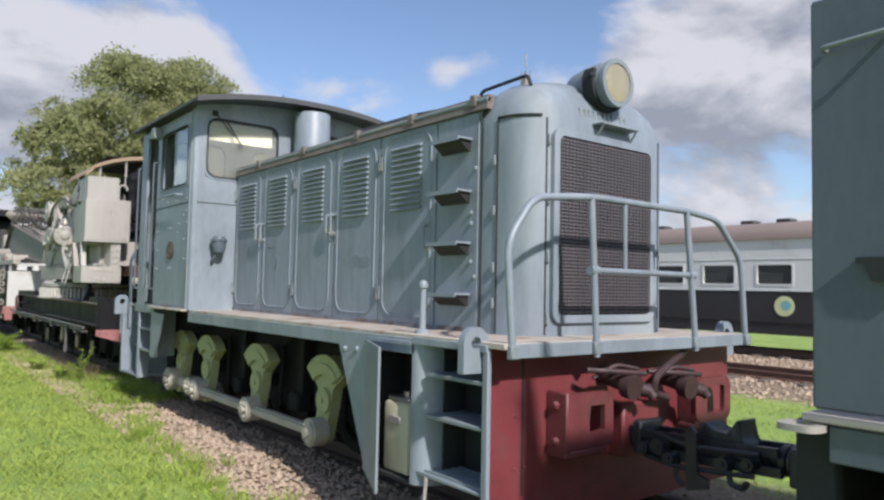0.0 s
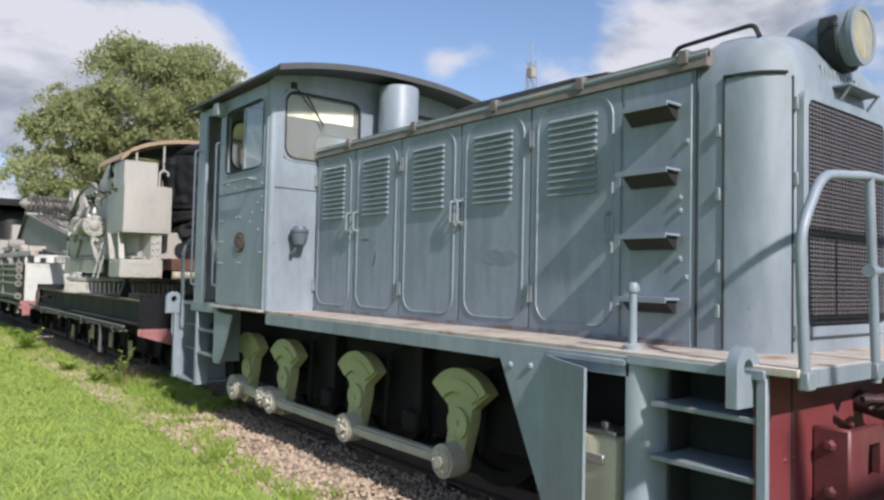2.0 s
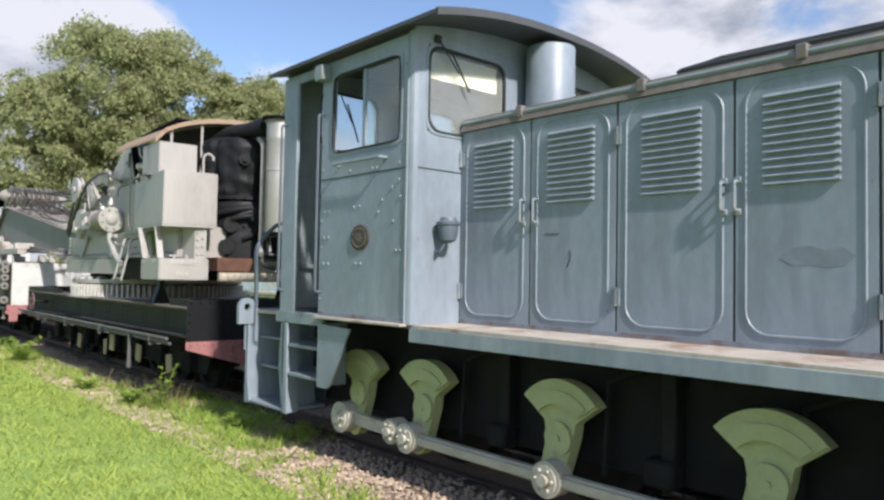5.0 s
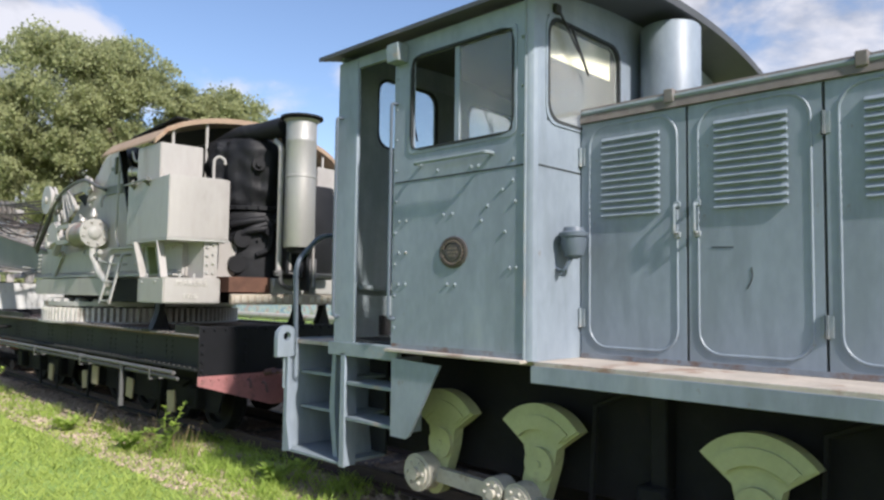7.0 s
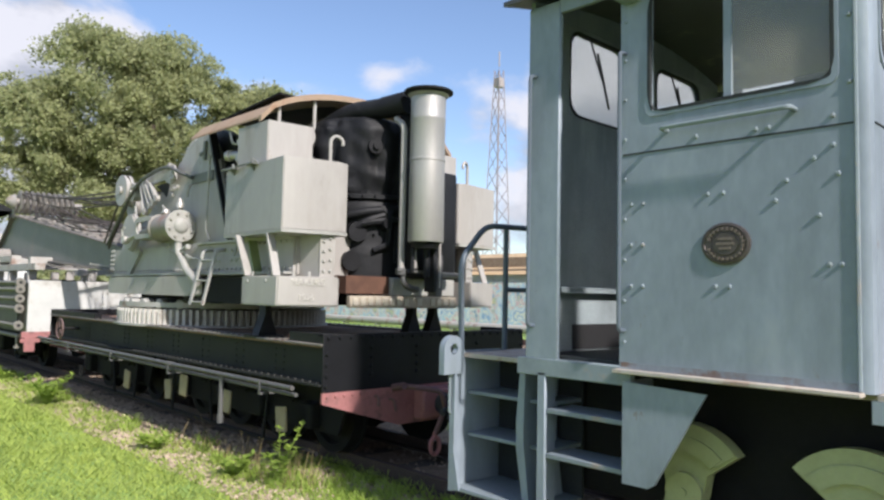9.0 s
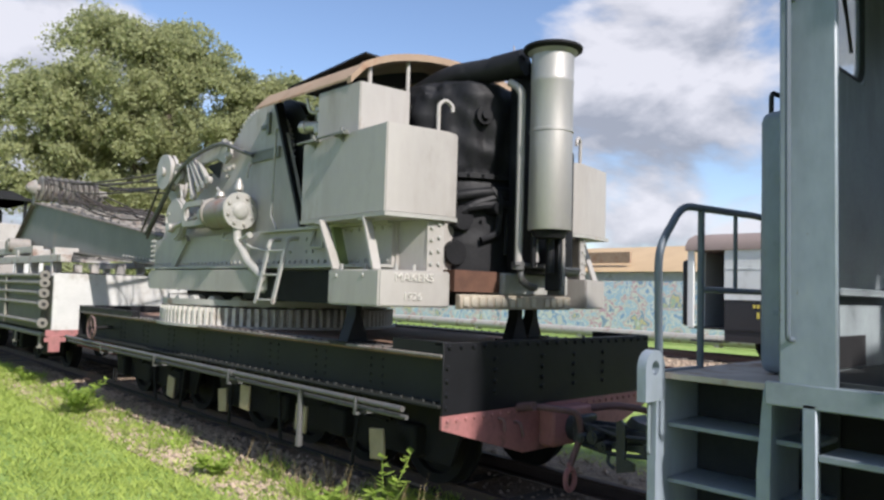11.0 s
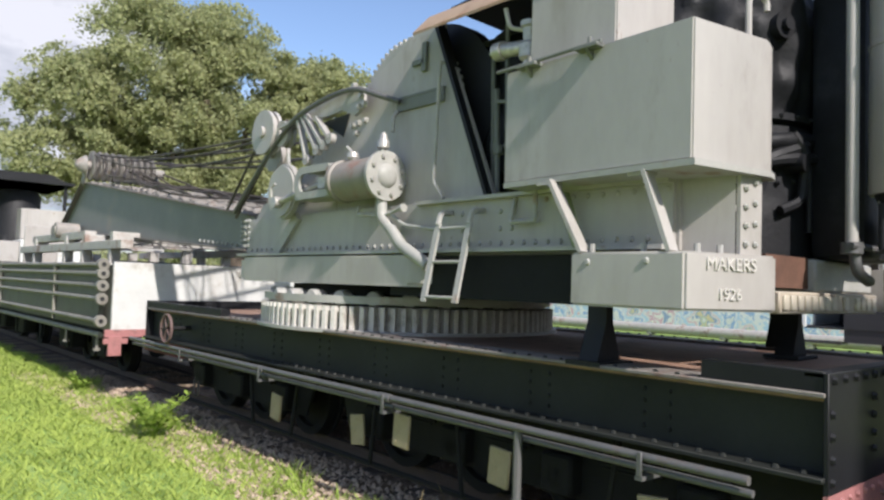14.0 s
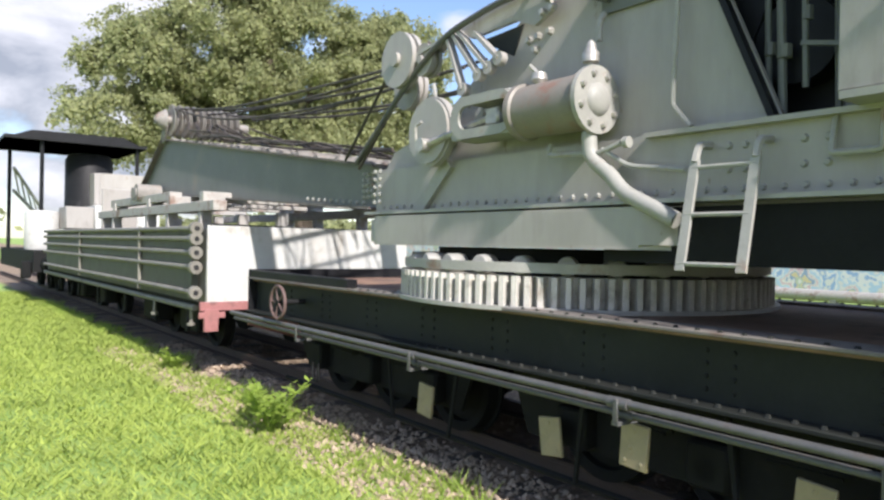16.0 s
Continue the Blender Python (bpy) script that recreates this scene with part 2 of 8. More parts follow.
M_TAG = material("cream_plate", (0.31, 0.255, 0.155), 0.65, vary=0.2, scale=8, second=(0.3, 0.22, 0.12), amount=0.35, patch=10)
M_JIB = material("jib_grey_paint", (0.135, 0.14, 0.125), 0.55, vary=0.25, scale=2, second=(0.22, 0.20, 0.17), amount=0.4, patch=2)
M_BEAMGREEN = material("dark_olive_beam", (0.085, 0.085, 0.068), 0.6, vary=0.3, scale=3, second=(0.08, 0.075, 0.06), amount=0.4, patch=2.5)
M_COACHDARK = material("coach_charcoal", (0.032, 0.030, 0.034), 0.4, vary=0.2, scale=0.6)
M_COACHWHITE = material("coach_white", (0.66, 0.68, 0.66), 0.45, vary=0.1, scale=0.6, second=(0.52, 0.52, 0.49), amount=0.4, patch=0.8)
M_COACHROOF = material("coach_brown_roof", (0.235, 0.185, 0.165), 0.7, vary=0.2, scale=0.5)
M_RAIL = material("rusted_rail", (0.13, 0.07, 0.05), 0.6, vary=0.3, scale=6)
# darker copy of M_RAIL: the shade under the train is painted in
M_SHADERAIL = material("shade_dark_rail", (0.055, 0.036, 0.028), 0.7, vary=0.3, scale=6)
M_SLEEPER = material("old_sleeper", (0.11, 0.09, 0.075), 0.85, vary=0.35, scale=6, random_part=0.3)
M_STONE = material("ballast_stone", (0.34, 0.265, 0.195), 0.85, vary=0.55, scale=12, island=True, bump=0.4)
M_BARK = material("tree_bark", (0.11, 0.085, 0.065), 0.9, vary=0.4, scale=3, bump=0.8)
M_WALLTAN = material("tan_roof_sheet", (0.46, 0.33, 0.19), 0.7, vary=0.2, scale=0.4)
M_GREASE = material("greasy_black_steel", (0.028, 0.032, 0.037), 0.42, vary=0.4, scale=9, second=(0.075, 0.085, 0.095), amount=0.4, patch=7, bump=0.3)
M_BEAMTUBE = material("weathered_beam_tube", (0.18, 0.17, 0.145), 0.6, vary=0.3, scale=4, second=(0.12, 0.08, 0.06), amount=0.4, patch=3)
M_RUSTLINE = material("rust_bleeding_edge", (0.19, 0.215, 0.245), 0.6, vary=0.25, scale=5, second=(0.14, 0.085, 0.06), amount=0.62, patch=6)
M_TRESTLE = material("rust_stained_white", (0.36, 0.345, 0.32), 0.65, vary=0.3, scale=3, second=(0.17, 0.10, 0.07), amount=0.52, patch=3)
M_VISOR = material("cream_visor", (0.62, 0.60, 0.44), 0.5, vary=0.12)
M_HANDWHEEL = material("handwheel_brown", (0.12, 0.075, 0.068), 0.7, vary=0.3, scale=8)
M_LAMPGLASS = material("dull_reflector", (0.20, 0.19, 0.14), 0.45, metal=0.2, vary=0.3, scale=8)
M_RUBBER = material("black_rubber", (0.014, 0.014, 0.015), 0.6, vary=0.3)
M_BADGE = material("oval_badge_paint", (0.62, 0.66, 0.36), 0.5, vary=0.15)
M_BADGE2 = material("badge_teal", (0.20, 0.48, 0.50), 0.5, vary=0.15)
M_YELLOW = material("yellow_mark", (0.65, 0.55, 0.10), 0.5, vary=0.1)


def leafy(name, base, through, vary=0.55):
    """Leaf or grass: a rough two-sided green that differs from piece to piece and lets some light through."""
    m = bpy.data.materials.new(name)
    m.use_nodes = True
    t = m.node_tree
    out, p = t.nodes["Material Output"], t.nodes["Principled BSDF"]
    p.inputs["Roughness"].default_value = 0.75
    p.inputs["Specular IOR Level"].default_value = 0.2
    g = t.nodes.new("ShaderNodeNewGeometry")
    tc = t.nodes.new("ShaderNodeTexCoord")
    n = t.nodes.new("ShaderNodeTexNoise")
    n.inputs["Scale"].default_value, n.inputs["Detail"].default_value = 0.6, 4
    t.links.new(tc.outputs["Object"], n.inputs["Vector"])
    a = t.nodes.new("ShaderNodeMath")
    t.links.new(g.outputs["Random Per Island"], a.inputs[0])
    t.links.new(n.outputs["Fac"], a.inputs[1])
    ramp = t.nodes.new("ShaderNodeValToRGB")
    ramp.color_ramp.elements[0].position, ramp.color_ramp.elements[1].position = 0.15, 0.85
    ramp.color_ramp.elements[0].color = (*[c * (1 - vary) for c in base], 1)
    ramp.color_ramp.elements[1].color = (base[0] * (1 + 0.9 * vary), base[1] * (1 + 0.55 * vary), base[2] * (1 + 0.2 * vary), 1)
    half = t.nodes.new("ShaderNodeMath")
    half.operation = "MULTIPLY"
    half.inputs[1].default_value = 0.65
    t.links.new(a.outputs[0], half.inputs[0])
    t.links.new(half.outputs[0], ramp.inputs[0])
    t.links.new(ramp.outputs[0], p.inputs["Base Color"])
    tr = t.nodes.new("ShaderNodeBsdfTranslucent")
    t.links.new(ramp.outputs[0], tr.inputs["Color"])
    mx = t.nodes.new("ShaderNodeMixShader")
    mx.inputs[0].default_value = through
    t.links.new(p.outputs[0], mx.inputs[1])
    t.links.new(tr.outputs[0], mx.inputs[2])
    t.links.new(mx.outputs[0], out.inputs[0])
    return m


M_GRASS = leafy("grass_blades", (0.37, 0.48, 0.13), 0.5, 0.30)
M_LEAF = leafy("tree_leaves", (0.325, 0.365, 0.20), 0.55, 0.22)
M_WEED = leafy("weed_leaves", (0.31, 0.45, 0.10), 0.5, 0.35)
M_STRAW = leafy("dry_stems", (0.26, 0.22, 0.12), 0.3, 0.35)


def glass(name, tint, rough=0.02, clear=0.85):
    m = bpy.data.materials.new(name)
    m.use_nodes = True
    p = m.node_tree.nodes["Principled BSDF"]
    p.inputs["Base Color"].default_value = (*tint, 1)
    p.inputs["Roughness"].default_value = rough
    p.inputs["Transmission Weight"].default_value = clear
    p.inputs["IOR"].default_value = 1.45
    return m


M_GLASS = glass("dusty_window_glass", (0.86, 0.87, 0.80), 0.05, 0.93)
M_DUSTGLASS = glass("dust_filmed_glass", (0.78, 0.80, 0.76), 0.08, 0.9)
M_LENS = glass("headlamp_lens", (0.55, 0.53, 0.42), 0.08, 0.8)
M_COACHGLASS = glass("coach_dark_glass", (0.10, 0.11, 0.11), 0.05, 0.4)


def ground_material():
    """Lawn, worn earth beside the track and stony dirt between the tracks, by place."""
    m = bpy.data.materials.new("lawn_and_dirt")
    m.use_nodes = True
    t = m.node_tree
    p = t.nodes["Principled BSDF"]
    p.inputs["Roughness"].default_value = 0.9
    tc = t.nodes.new("ShaderNodeTexCoord")
    sep = t.nodes.new("ShaderNodeSeparateXYZ")
    t.links.new(tc.outputs["Object"], sep.inputs[0])

    def noise_of(s, detail):
        n = t.nodes.new("ShaderNodeTexNoise")
        n.inputs["Scale"].default_value, n.inputs["Detail"].default_value, n.inputs["Roughness"].default_value = s, detail, 0.65
        t.links.new(tc.outputs["Object"], n.inputs["Vector"])
        return n.outputs["Fac"]

    def ramp(value, stops):
        r = t.nodes.new("ShaderNodeValToRGB")
        while len(r.color_ramp.elements) < len(stops):
            r.color_ramp.elements.new(0.5)
        for e, (pos, col) in zip(r.color_ramp.elements, stops):
            e.position, e.color = pos, (*col, 1)
        t.links.new(value, r.inputs[0])
        return r.outputs[0]

    def mth(op, a, b):
        n = t.nodes.new("ShaderNodeMath")
        n.operation = op
        for k, v in ((0, a), (1, b)):
            if isinstance(v, (int, float)):
                n.inputs[k].default_value = v
            else:
                t.links.new(v, n.inputs[k])
        return n.outputs[0]

    def span(value, a, b):
        r = t.nodes.new("ShaderNodeMapRange")
        r.interpolation_type = "SMOOTHSTEP"
        r.inputs[1].default_value, r.inputs[2].default_value = a, b
        t.links.new(value, r.inputs[0])
        return r.outputs[0]

    n1, n2, n3 = noise_of(0.9, 6), noise_of(9, 6), noise_of(70, 3)
    lawn = ramp(mth("ADD", mth("MULTIPLY", n1, 0.6), mth("MULTIPLY", n2, 0.4)), [(0.36, (0.16, 0.25, 0.052)), (0.5, (0.235, 0.35, 0.08)), (0.66, (0.35, 0.395, 0.115))])
    dirt = ramp(mth("ADD", mth("MULTIPLY", n2, 0.5), mth("MULTIPLY", n3, 0.5)), [(0.34, (0.12, 0.08, 0.055)), (0.5, (0.25, 0.185, 0.125)), (0.68, (0.38, 0.30, 0.215))])
    wander = mth("MULTIPLY", mth("SUBTRACT", n1, 0.5), 0.55)
    wander = mth("ADD", wander, mth("MULTIPLY", mth("SUBTRACT", n2, 0.5), 0.6))
    x = mth("ADD", sep.outputs["X"], wander)
    # worn edge runs at x 2.5 beside the locomotive and drifts to 2.9 beside the crane
    edge = mth("SUBTRACT", x, mth("MULTIPLY", span(sep.outputs["Y"], 7.0, 11.5), 0.42))
    bare = mth("MULTIPLY", span(edge, 2.40, 2.62), mth("SUBTRACT", 1.0, span(x, 5.6, 6.3)))
    bare2 = mth("MULTIPLY", span(x, 10.4, 11.6), mth("SUBTRACT", 1.0, span(x, 20.0, 21.0)))
    both = mth("MAXIMUM", bare, bare2)
    mx = t.nodes.new("ShaderNodeMix")
    mx.data_type = "RGBA"
    t.links.new(both, mx.inputs[0])
    t.links.new(lawn, mx.inputs[6])
    t.links.new(dirt, mx.inputs[7])
    t.links.new(mx.outputs[2], p.inputs["Base Color"])
    b = t.nodes.new("ShaderNodeBump")
    b.inputs["Strength"].default_value, b.inputs["Distance"].default_value = 0.6, 0.03
    t.links.new(mth("ADD", n2, n3), b.inputs["Height"])
    t.links.new(b.outputs[0], p.inputs["Normal"])
    return m


M_GROUND = ground_material()


def mural_material():
    """A long boundary wall with faded painted patches of blue, white, pink and ochre."""
    m = bpy.data.materials.new("painted_mural_wall")
    m.use_nodes = True
    t = m.node_tree
    p = t.nodes["Principled BSDF"]
    p.inputs["Roughness"].default_value = 0.8
    tc = t.nodes.new("ShaderNodeTexCoord")
    n = t.nodes.new("ShaderNodeTexNoise")
    n.inputs["Scale"].default_value, n.inputs["Detail"].default_value, n.inputs["Distortion"].default_value = 1.1, 3, 0.25
    t.links.new(tc.outputs["Object"], n.inputs["Vector"])
    r = t.nodes.new("ShaderNodeValToRGB")
    r.color_ramp.interpolation = "CONSTANT"
    stops = [(0.0, (0.62, 0.63, 0.62)), (0.36, (0.28, 0.40, 0.62)), (0.41, (0.66, 0.67, 0.69)), (0.46, (0.40, 0.54, 0.70)), (0.50, (0.63, 0.62, 0.62)), (0.535, (0.58, 0.36, 0.44)), (0.56, (0.67, 0.66, 0.63)), (0.60, (0.26, 0.34, 0.50)), (0.64, (0.60, 0.52, 0.32)), (0.68, (0.40, 0.50, 0.42)), (0.73, (0.65, 0.64, 0.62))]
    while len(r.color_ramp.elements) < len(stops):
        r.color_ramp.elements.new(0.5)
    for e, (pos, col) in zip(r.color_ramp.elements, stops):
        e.position, e.color = pos, (*col, 1)
    t.links.new(n.outputs["Fac"], r.inputs[0])
    t.links.new(r.outputs[0], p.inputs["Base Color"])
    return m


M_MURAL = mural_material()

# ---- building helpers ----
INV = {}


def thing(name, at, label, category, group="", kind=""):
    ob = new(name)
    ob.location = at
    ob.empty_display_size = 0.2
    INV[ob] = Matrix.Translation(-Vector(at))
    return tagged(ob, label, category, group, kind)


def link(name, mesh, parent=None, label="", at=None):
    """One more object on a mesh, under a thing or a part; at moves it."""
    ob = new(name, mesh)
    if parent is not None:
        ob.parent = parent
        ob.matrix_parent_inverse = INV[parent]
    m = at if isinstance(at, Matrix) else Matrix.Translation(at or (0, 0, 0))
    ob.matrix_basis = m
    INV[ob] = m.inverted()
    return tagged(ob, label)


def mesh_of(name, bm, mat, angle=38):
    me = bpy.data.meshes.new(name)
    bmesh.ops.recalc_face_normals(bm, faces=bm.faces)
    bm.to_mesh(me)
    bm.free()
    for f in me.polygons:
        f.use_smooth = True
    me.set_sharp_from_angle(angle=radians(angle))
    me.materials.append(mat)
    return me


def part(name, bm, mat, parent=None, label="", at=None, angle=38):
    return link(name, mesh_of(name, bm, mat, angle), parent, label, at)


def each(name, bm, mat, parent, label="", angle=38):
    """Every loose piece of bm as a part of its own."""
    bmesh.ops.recalc_face_normals(bm, faces=bm.faces)
    todo, made = set(bm.verts), []
    while todo:
        stack, group = [todo.pop()], []
        while stack:
            v = stack.pop()
            group.append(v)
            for e in v.link_edges:
                o = e.other_vert(v)
                if o in todo:
                    todo.discard(o)
                    stack.append(o)
        made.append(group)
    made.sort(key=lambda g: tuple(round(c, 3) for c in min((v.co for v in g), key=lambda c: (c.y, c.x, c.z))))
    out = []
    for g in made:
        piece, at = bmesh.new(), {}
        for v in g:
            at[v] = piece.verts.new(v.co)
        for f in {f for v in g for f in v.link_faces}:
            piece.faces.new([at[v] for v in f.verts])
        out.append(part(name, piece, mat, parent, label, angle=angle))
    bm.free()
    return out


def B():
    return bmesh.new()


def box(bm, x0, x1, y0, y1, z0, z1, bev=0.0, seg=1):
    m = Matrix.LocRotScale(((x0 + x1) / 2, (y0 + y1) / 2, (z0 + z1) / 2), None, (abs(x1 - x0), abs(y1 - y0), abs(z1 - z0)))
    r = bmesh.ops.create_cube(bm, size=1, matrix=m)
    if bev:
        bmesh.ops.bevel(bm, geom=list({e for v in r["verts"] for e in v.link_edges}), offset=bev, segments=seg, affect="EDGES", profile=0.5)
    return bm


def obox(bm, p0, p1, w, h, up=(0, 0, 1)):
    """A bar from p0 to p1, w wide and h high across up."""
    p0, p1 = Vector(p0), Vector(p1)
    d = p1 - p0
    f = d.normalized()
    s = f.cross(Vector(up)).normalized()
    u = s.cross(f)
    m = Matrix((s, f, u)).transposed().to_4x4()
    m = Matrix.Translation((p0 + p1) / 2) @ m @ Matrix.Diagonal((w, d.length, h, 1))
    bmesh.ops.create_cube(bm, size=1, matrix=m)
    return bm


def cyl(bm, p0, p1, r0, r1=None, seg=20, caps=True):
    p0, p1 = Vector(p0), Vector(p1)
    d = p1 - p0
    m = Matrix.Translation((p0 + p1) / 2) @ d.to_track_quat("Z", "Y").to_matrix().to_4x4()
    bmesh.ops.create_cone(bm, cap_ends=caps, segments=seg, radius1=r0, radius2=r0 if r1 is None else r1, depth=d.length, matrix=m)
    return bm


def lathe(bm, profile, m=None, seg=24):
    """A turned form: (radius, height) pairs about z, then placed by m."""
    rings = []
    for r, z in profile:
        ring = []
        for k in range(seg):
            a = 2 * math.pi * k / seg
            v = Vector((r * math.cos(a), r * math.sin(a), z))
            ring.append(bm.verts.new(m @ v if m else v))
        rings.append(ring)
    for a, b in zip(rings, rings[1:]):
        for k in range(seg):
            bm.faces.new((a[k], a[(k + 1) % seg], b[(k + 1) % seg], b[k]))
    bm.faces.new(rings[0][::-1])
    bm.faces.new(rings[-1])
    return bm


def tube(bm, pts, r, seg=8, caps=True):
    """A round bar along a line of points."""
    pts = [Vector(p) for p in pts]
    side = None
    rings = []
    for i, p in enumerate(pts):
        d = (pts[min(i + 1, len(pts) - 1)] - pts[max(i - 1, 0)]).normalized()
        if side is None:
            side = d.orthogonal().normalized()
        side = (side - d * side.dot(d)).normalized()
        up = d.cross(side)
        rings.append([bm.verts.new(p + r * (math.cos(2 * math.pi * k / seg) * side + math.sin(2 * math.pi * k / seg) * up)) for k in range(seg)])
    for a, b in zip(rings, rings[1:]):
        for k in range(seg):
            bm.faces.new((a[k], a[(k + 1) % seg], b[(k + 1) % seg], b[k]))
    if caps:
        bm.faces.new(rings[0][::-1])
        bm.faces.new(rings[-1])
    return bm


def bend(pts, r, n=4):
    """Rounds the corners of a line of points by r."""
    pts = [Vector(p) for p in pts]
    out = [pts[0]]
    for a, b, c in zip(pts, pts[1:], pts[2:]):
        u, w = (a - b), (c - b)
        k = min(r, u.length * 0.45, w.length * 0.45)
        p, q_ = b + u.normalized() * k, b + w.normalized() * k
        for i in range(n + 1):
            s = i / n
            out.append((1 - s) ** 2 * p + 2 * s * (1 - s) * b + s * s * q_)
    return out + [pts[-1]]


def prism(bm, pts, axis, a, b):
    """A flat outline pushed from a to b along an axis; pts are (y, z), (x, z) or (x, y)."""
    def at(p, v):
        return {"x": (v, p[0], p[1]), "y": (p[0], v, p[1]), "z": (p[0], p[1], v)}[axis]
    lo, hi = [bm.verts.new(at(p, a)) for p in pts], [bm.verts.new(at(p, b)) for p in pts]
    bm.faces.new(lo)
    bm.faces.new(hi[::-1])
    for i in range(len(pts)):
        j = (i + 1) % len(pts)
        bm.faces.new((lo[i], hi[i], hi[j], lo[j]))
    return bm


def ring_prism(bm, outer, inner, axis, a, b):
    """The same with a hole; both outlines have as many points, in step."""
    def at(p, v):
        return {"x": (v, p[0], p[1]), "y": (p[0], v, p[1]), "z": (p[0], p[1], v)}[axis]
    rows = [[bm.verts.new(at(p, v)) for p in line] for line, v in ((outer, a), (outer, b), (inner, b), (inner, a))]
    n = len(outer)
    for r0, r1 in zip(rows, rows[1:] + rows[:1]):
        for i in range(n):
            j = (i + 1) % n
            bm.faces.new((r0[i], r0[j], r1[j], r1[i]))
    return bm


def rrect(a0, a1, b0, b1, r, n=4):
    """A rectangle with round corners."""
    out = []
    for ca, cb, start in ((a1 - r, b1 - r, 0), (a0 + r, b1 - r, 90), (a0 + r, b0 + r, 180), (a1 - r, b0 + r, 270)):
        for i in range(n + 1):
            t = radians(start + 90 * i / n)
            out.append((ca + r * math.cos(t), cb + r * math.sin(t)))
    return out


def arc(ca, cb, r, a0, a1, n):
    return [(ca + r * math.cos(radians(a0 + (a1 - a0) * i / n)), cb + r * math.sin(radians(a0 + (a1 - a0) * i / n))) for i in range(n + 1)]


def rivets(bm, pts, axis, sign, r=0.014, h=0.009, seg=6):
    """Small domed heads on a plate that faces along an axis."""
    n = {"x": Vector((sign, 0, 0)), "y": Vector((0, sign, 0)), "z": Vector((0, 0, sign))}[axis]
    s = n.orthogonal().normalized()
    u = n.cross(s)
    for p in pts:
        p = Vector(p)
        rows = []
        for rr, hh in ((r, 0.0), (r * 0.62, h)):
            rows.append([bm.verts.new(p + n * hh + rr * (math.cos(2 * math.pi * k / seg) * s + math.sin(2 * math.pi * k / seg) * u)) for k in range(seg)])
        for k in range(seg):
            bm.faces.new((rows[0][k], rows[0][(k + 1) % seg], rows[1][(k + 1) % seg], rows[1][k]))
        bm.faces.new(rows[1])
    return bm


def line_pts(p, q_, n):
    p, q_ = Vector(p), Vector(q_)
    return [p.lerp(q_, i / (n - 1)) for i in range(n)]


def structure(ob, label, category):
    return tagged(ob, label, category, kind="structure")

# ---- ground and tracks ----
def build_ground():
    xs = np.concatenate([np.array([-900, -300, -100, -40, -18]), np.linspace(-9, 8, 70), np.array([10, 12, 14, 16, 18, 21, 26, 34, 60, 150, 400, 900])])
    ys = np.concatenate([np.array([-900, -300, -100, -40, -15, -6]), np.linspace(-2, 40, 140), np.array([46, 56, 80, 150, 400, 900])])
    verts = []
    for y in ys:
        for x in xs:
            z = -0.03
            if -9 <= x <= 8 and -2 <= y <= 40:
                z += 0.035 * noise.noise((x * 0.8, y * 0.8, 0)) + 0.015 * noise.noise((x * 3, y * 3, 4))
                if x < 2.2:
                    z += 0.03 * min(1, (2.2 - x) / 2)
            verts.append((float(x), float(y), float(z)))
    n = len(xs)
    faces = [(j * n + i, j * n + i + 1, (j + 1) * n + i + 1, (j + 1) * n + i) for j in range(len(ys) - 1) for i in range(n - 1)]
    me = bpy.data.meshes.new("ground")
    me.from_pydata(verts, [], faces)
    for f in me.polygons:
        f.use_smooth = True
    me.materials.append(M_GROUND)
    structure(new("ground", me), "short green lawn with worn stony earth beside the railway tracks", "ground")


build_ground()
RAIL_TOP = 0.13


def rail_mesh(x, y0, y1):
    prof = [(-0.055, 0.0), (0.055, 0.0), (0.055, 0.015), (0.012, 0.03), (0.012, 0.10), (0.032, 0.11), (0.032, RAIL_TOP), (-0.032, RAIL_TOP), (-0.032, 0.11), (-0.012, 0.10), (-0.012, 0.03), (-0.055, 0.015)]
    return prism(B(), [(x + a, b) for a, b in prof], "y", y0, y1)


def track(x_mid, y0, y1, label, top=0.012, steel=M_RAIL):
    t = thing("railway_track", (x_mid, (y0 + y1) / 2, 0), label, "track", kind="structure")
    for s in (-0.5, 0.5):
        part("rail", rail_mesh(x_mid + s, y0, y1), steel, t, "rusted steel rail")
    me = mesh_of("sleeper", box(B(), -0.95, 0.95, -0.11, 0.11, -0.08, top, 0.015), M_SLEEPER)
    y = y0 + 0.3
    while y < y1 - 0.2:
        link("sleeper", me, t, at=(x_mid, y, 0))
        y += 0.72
    return t


CX = 4.14                                  # middle of the train
track(CX, -8, 48, "rusted narrow railway track half sunk in stony earth", -0.022, M_SHADERAIL)
track(13.8, -12, 52, "rusted railway track in pinkish gravel beside the lawn")
track(18.9, -12, 52, "railway track under the old passenger coach")

# ---- the diesel locomotive ----
HX = 3.385                                 # side of the hood
loco = thing("diesel_locomotive", (CX, 6.9, 0.13), "blue-grey diesel shunting locomotive with side rods, standing on the track", "locomotive")

# footplate and valance
bm = B()
box(bm, 2.90, 5.38, 3.17, 8.07, 1.215, 1.25, 0.004)
box(bm, 2.98, 5.30, 8.07, 10.62, 1.215, 1.247, 0.004)
part("footplate", bm, M_DECKTOP, loco, "dusty rust-stained footplate")
bm = B()
box(bm, 2.895, 2.915, 3.98, 8.09, 1.125, 1.225, 0.003)
box(bm, 5.365, 5.385, 3.98, 8.09, 1.125, 1.225, 0.003)
box(bm, 2.93, 5.35, 3.165, 3.185, 1.165, 1.246, 0.004)
box(bm, 2.885, 2.93, 3.30, 3.99, 1.19, 1.232, 0.003)
each("valance", bm, M_LOCO, loco)
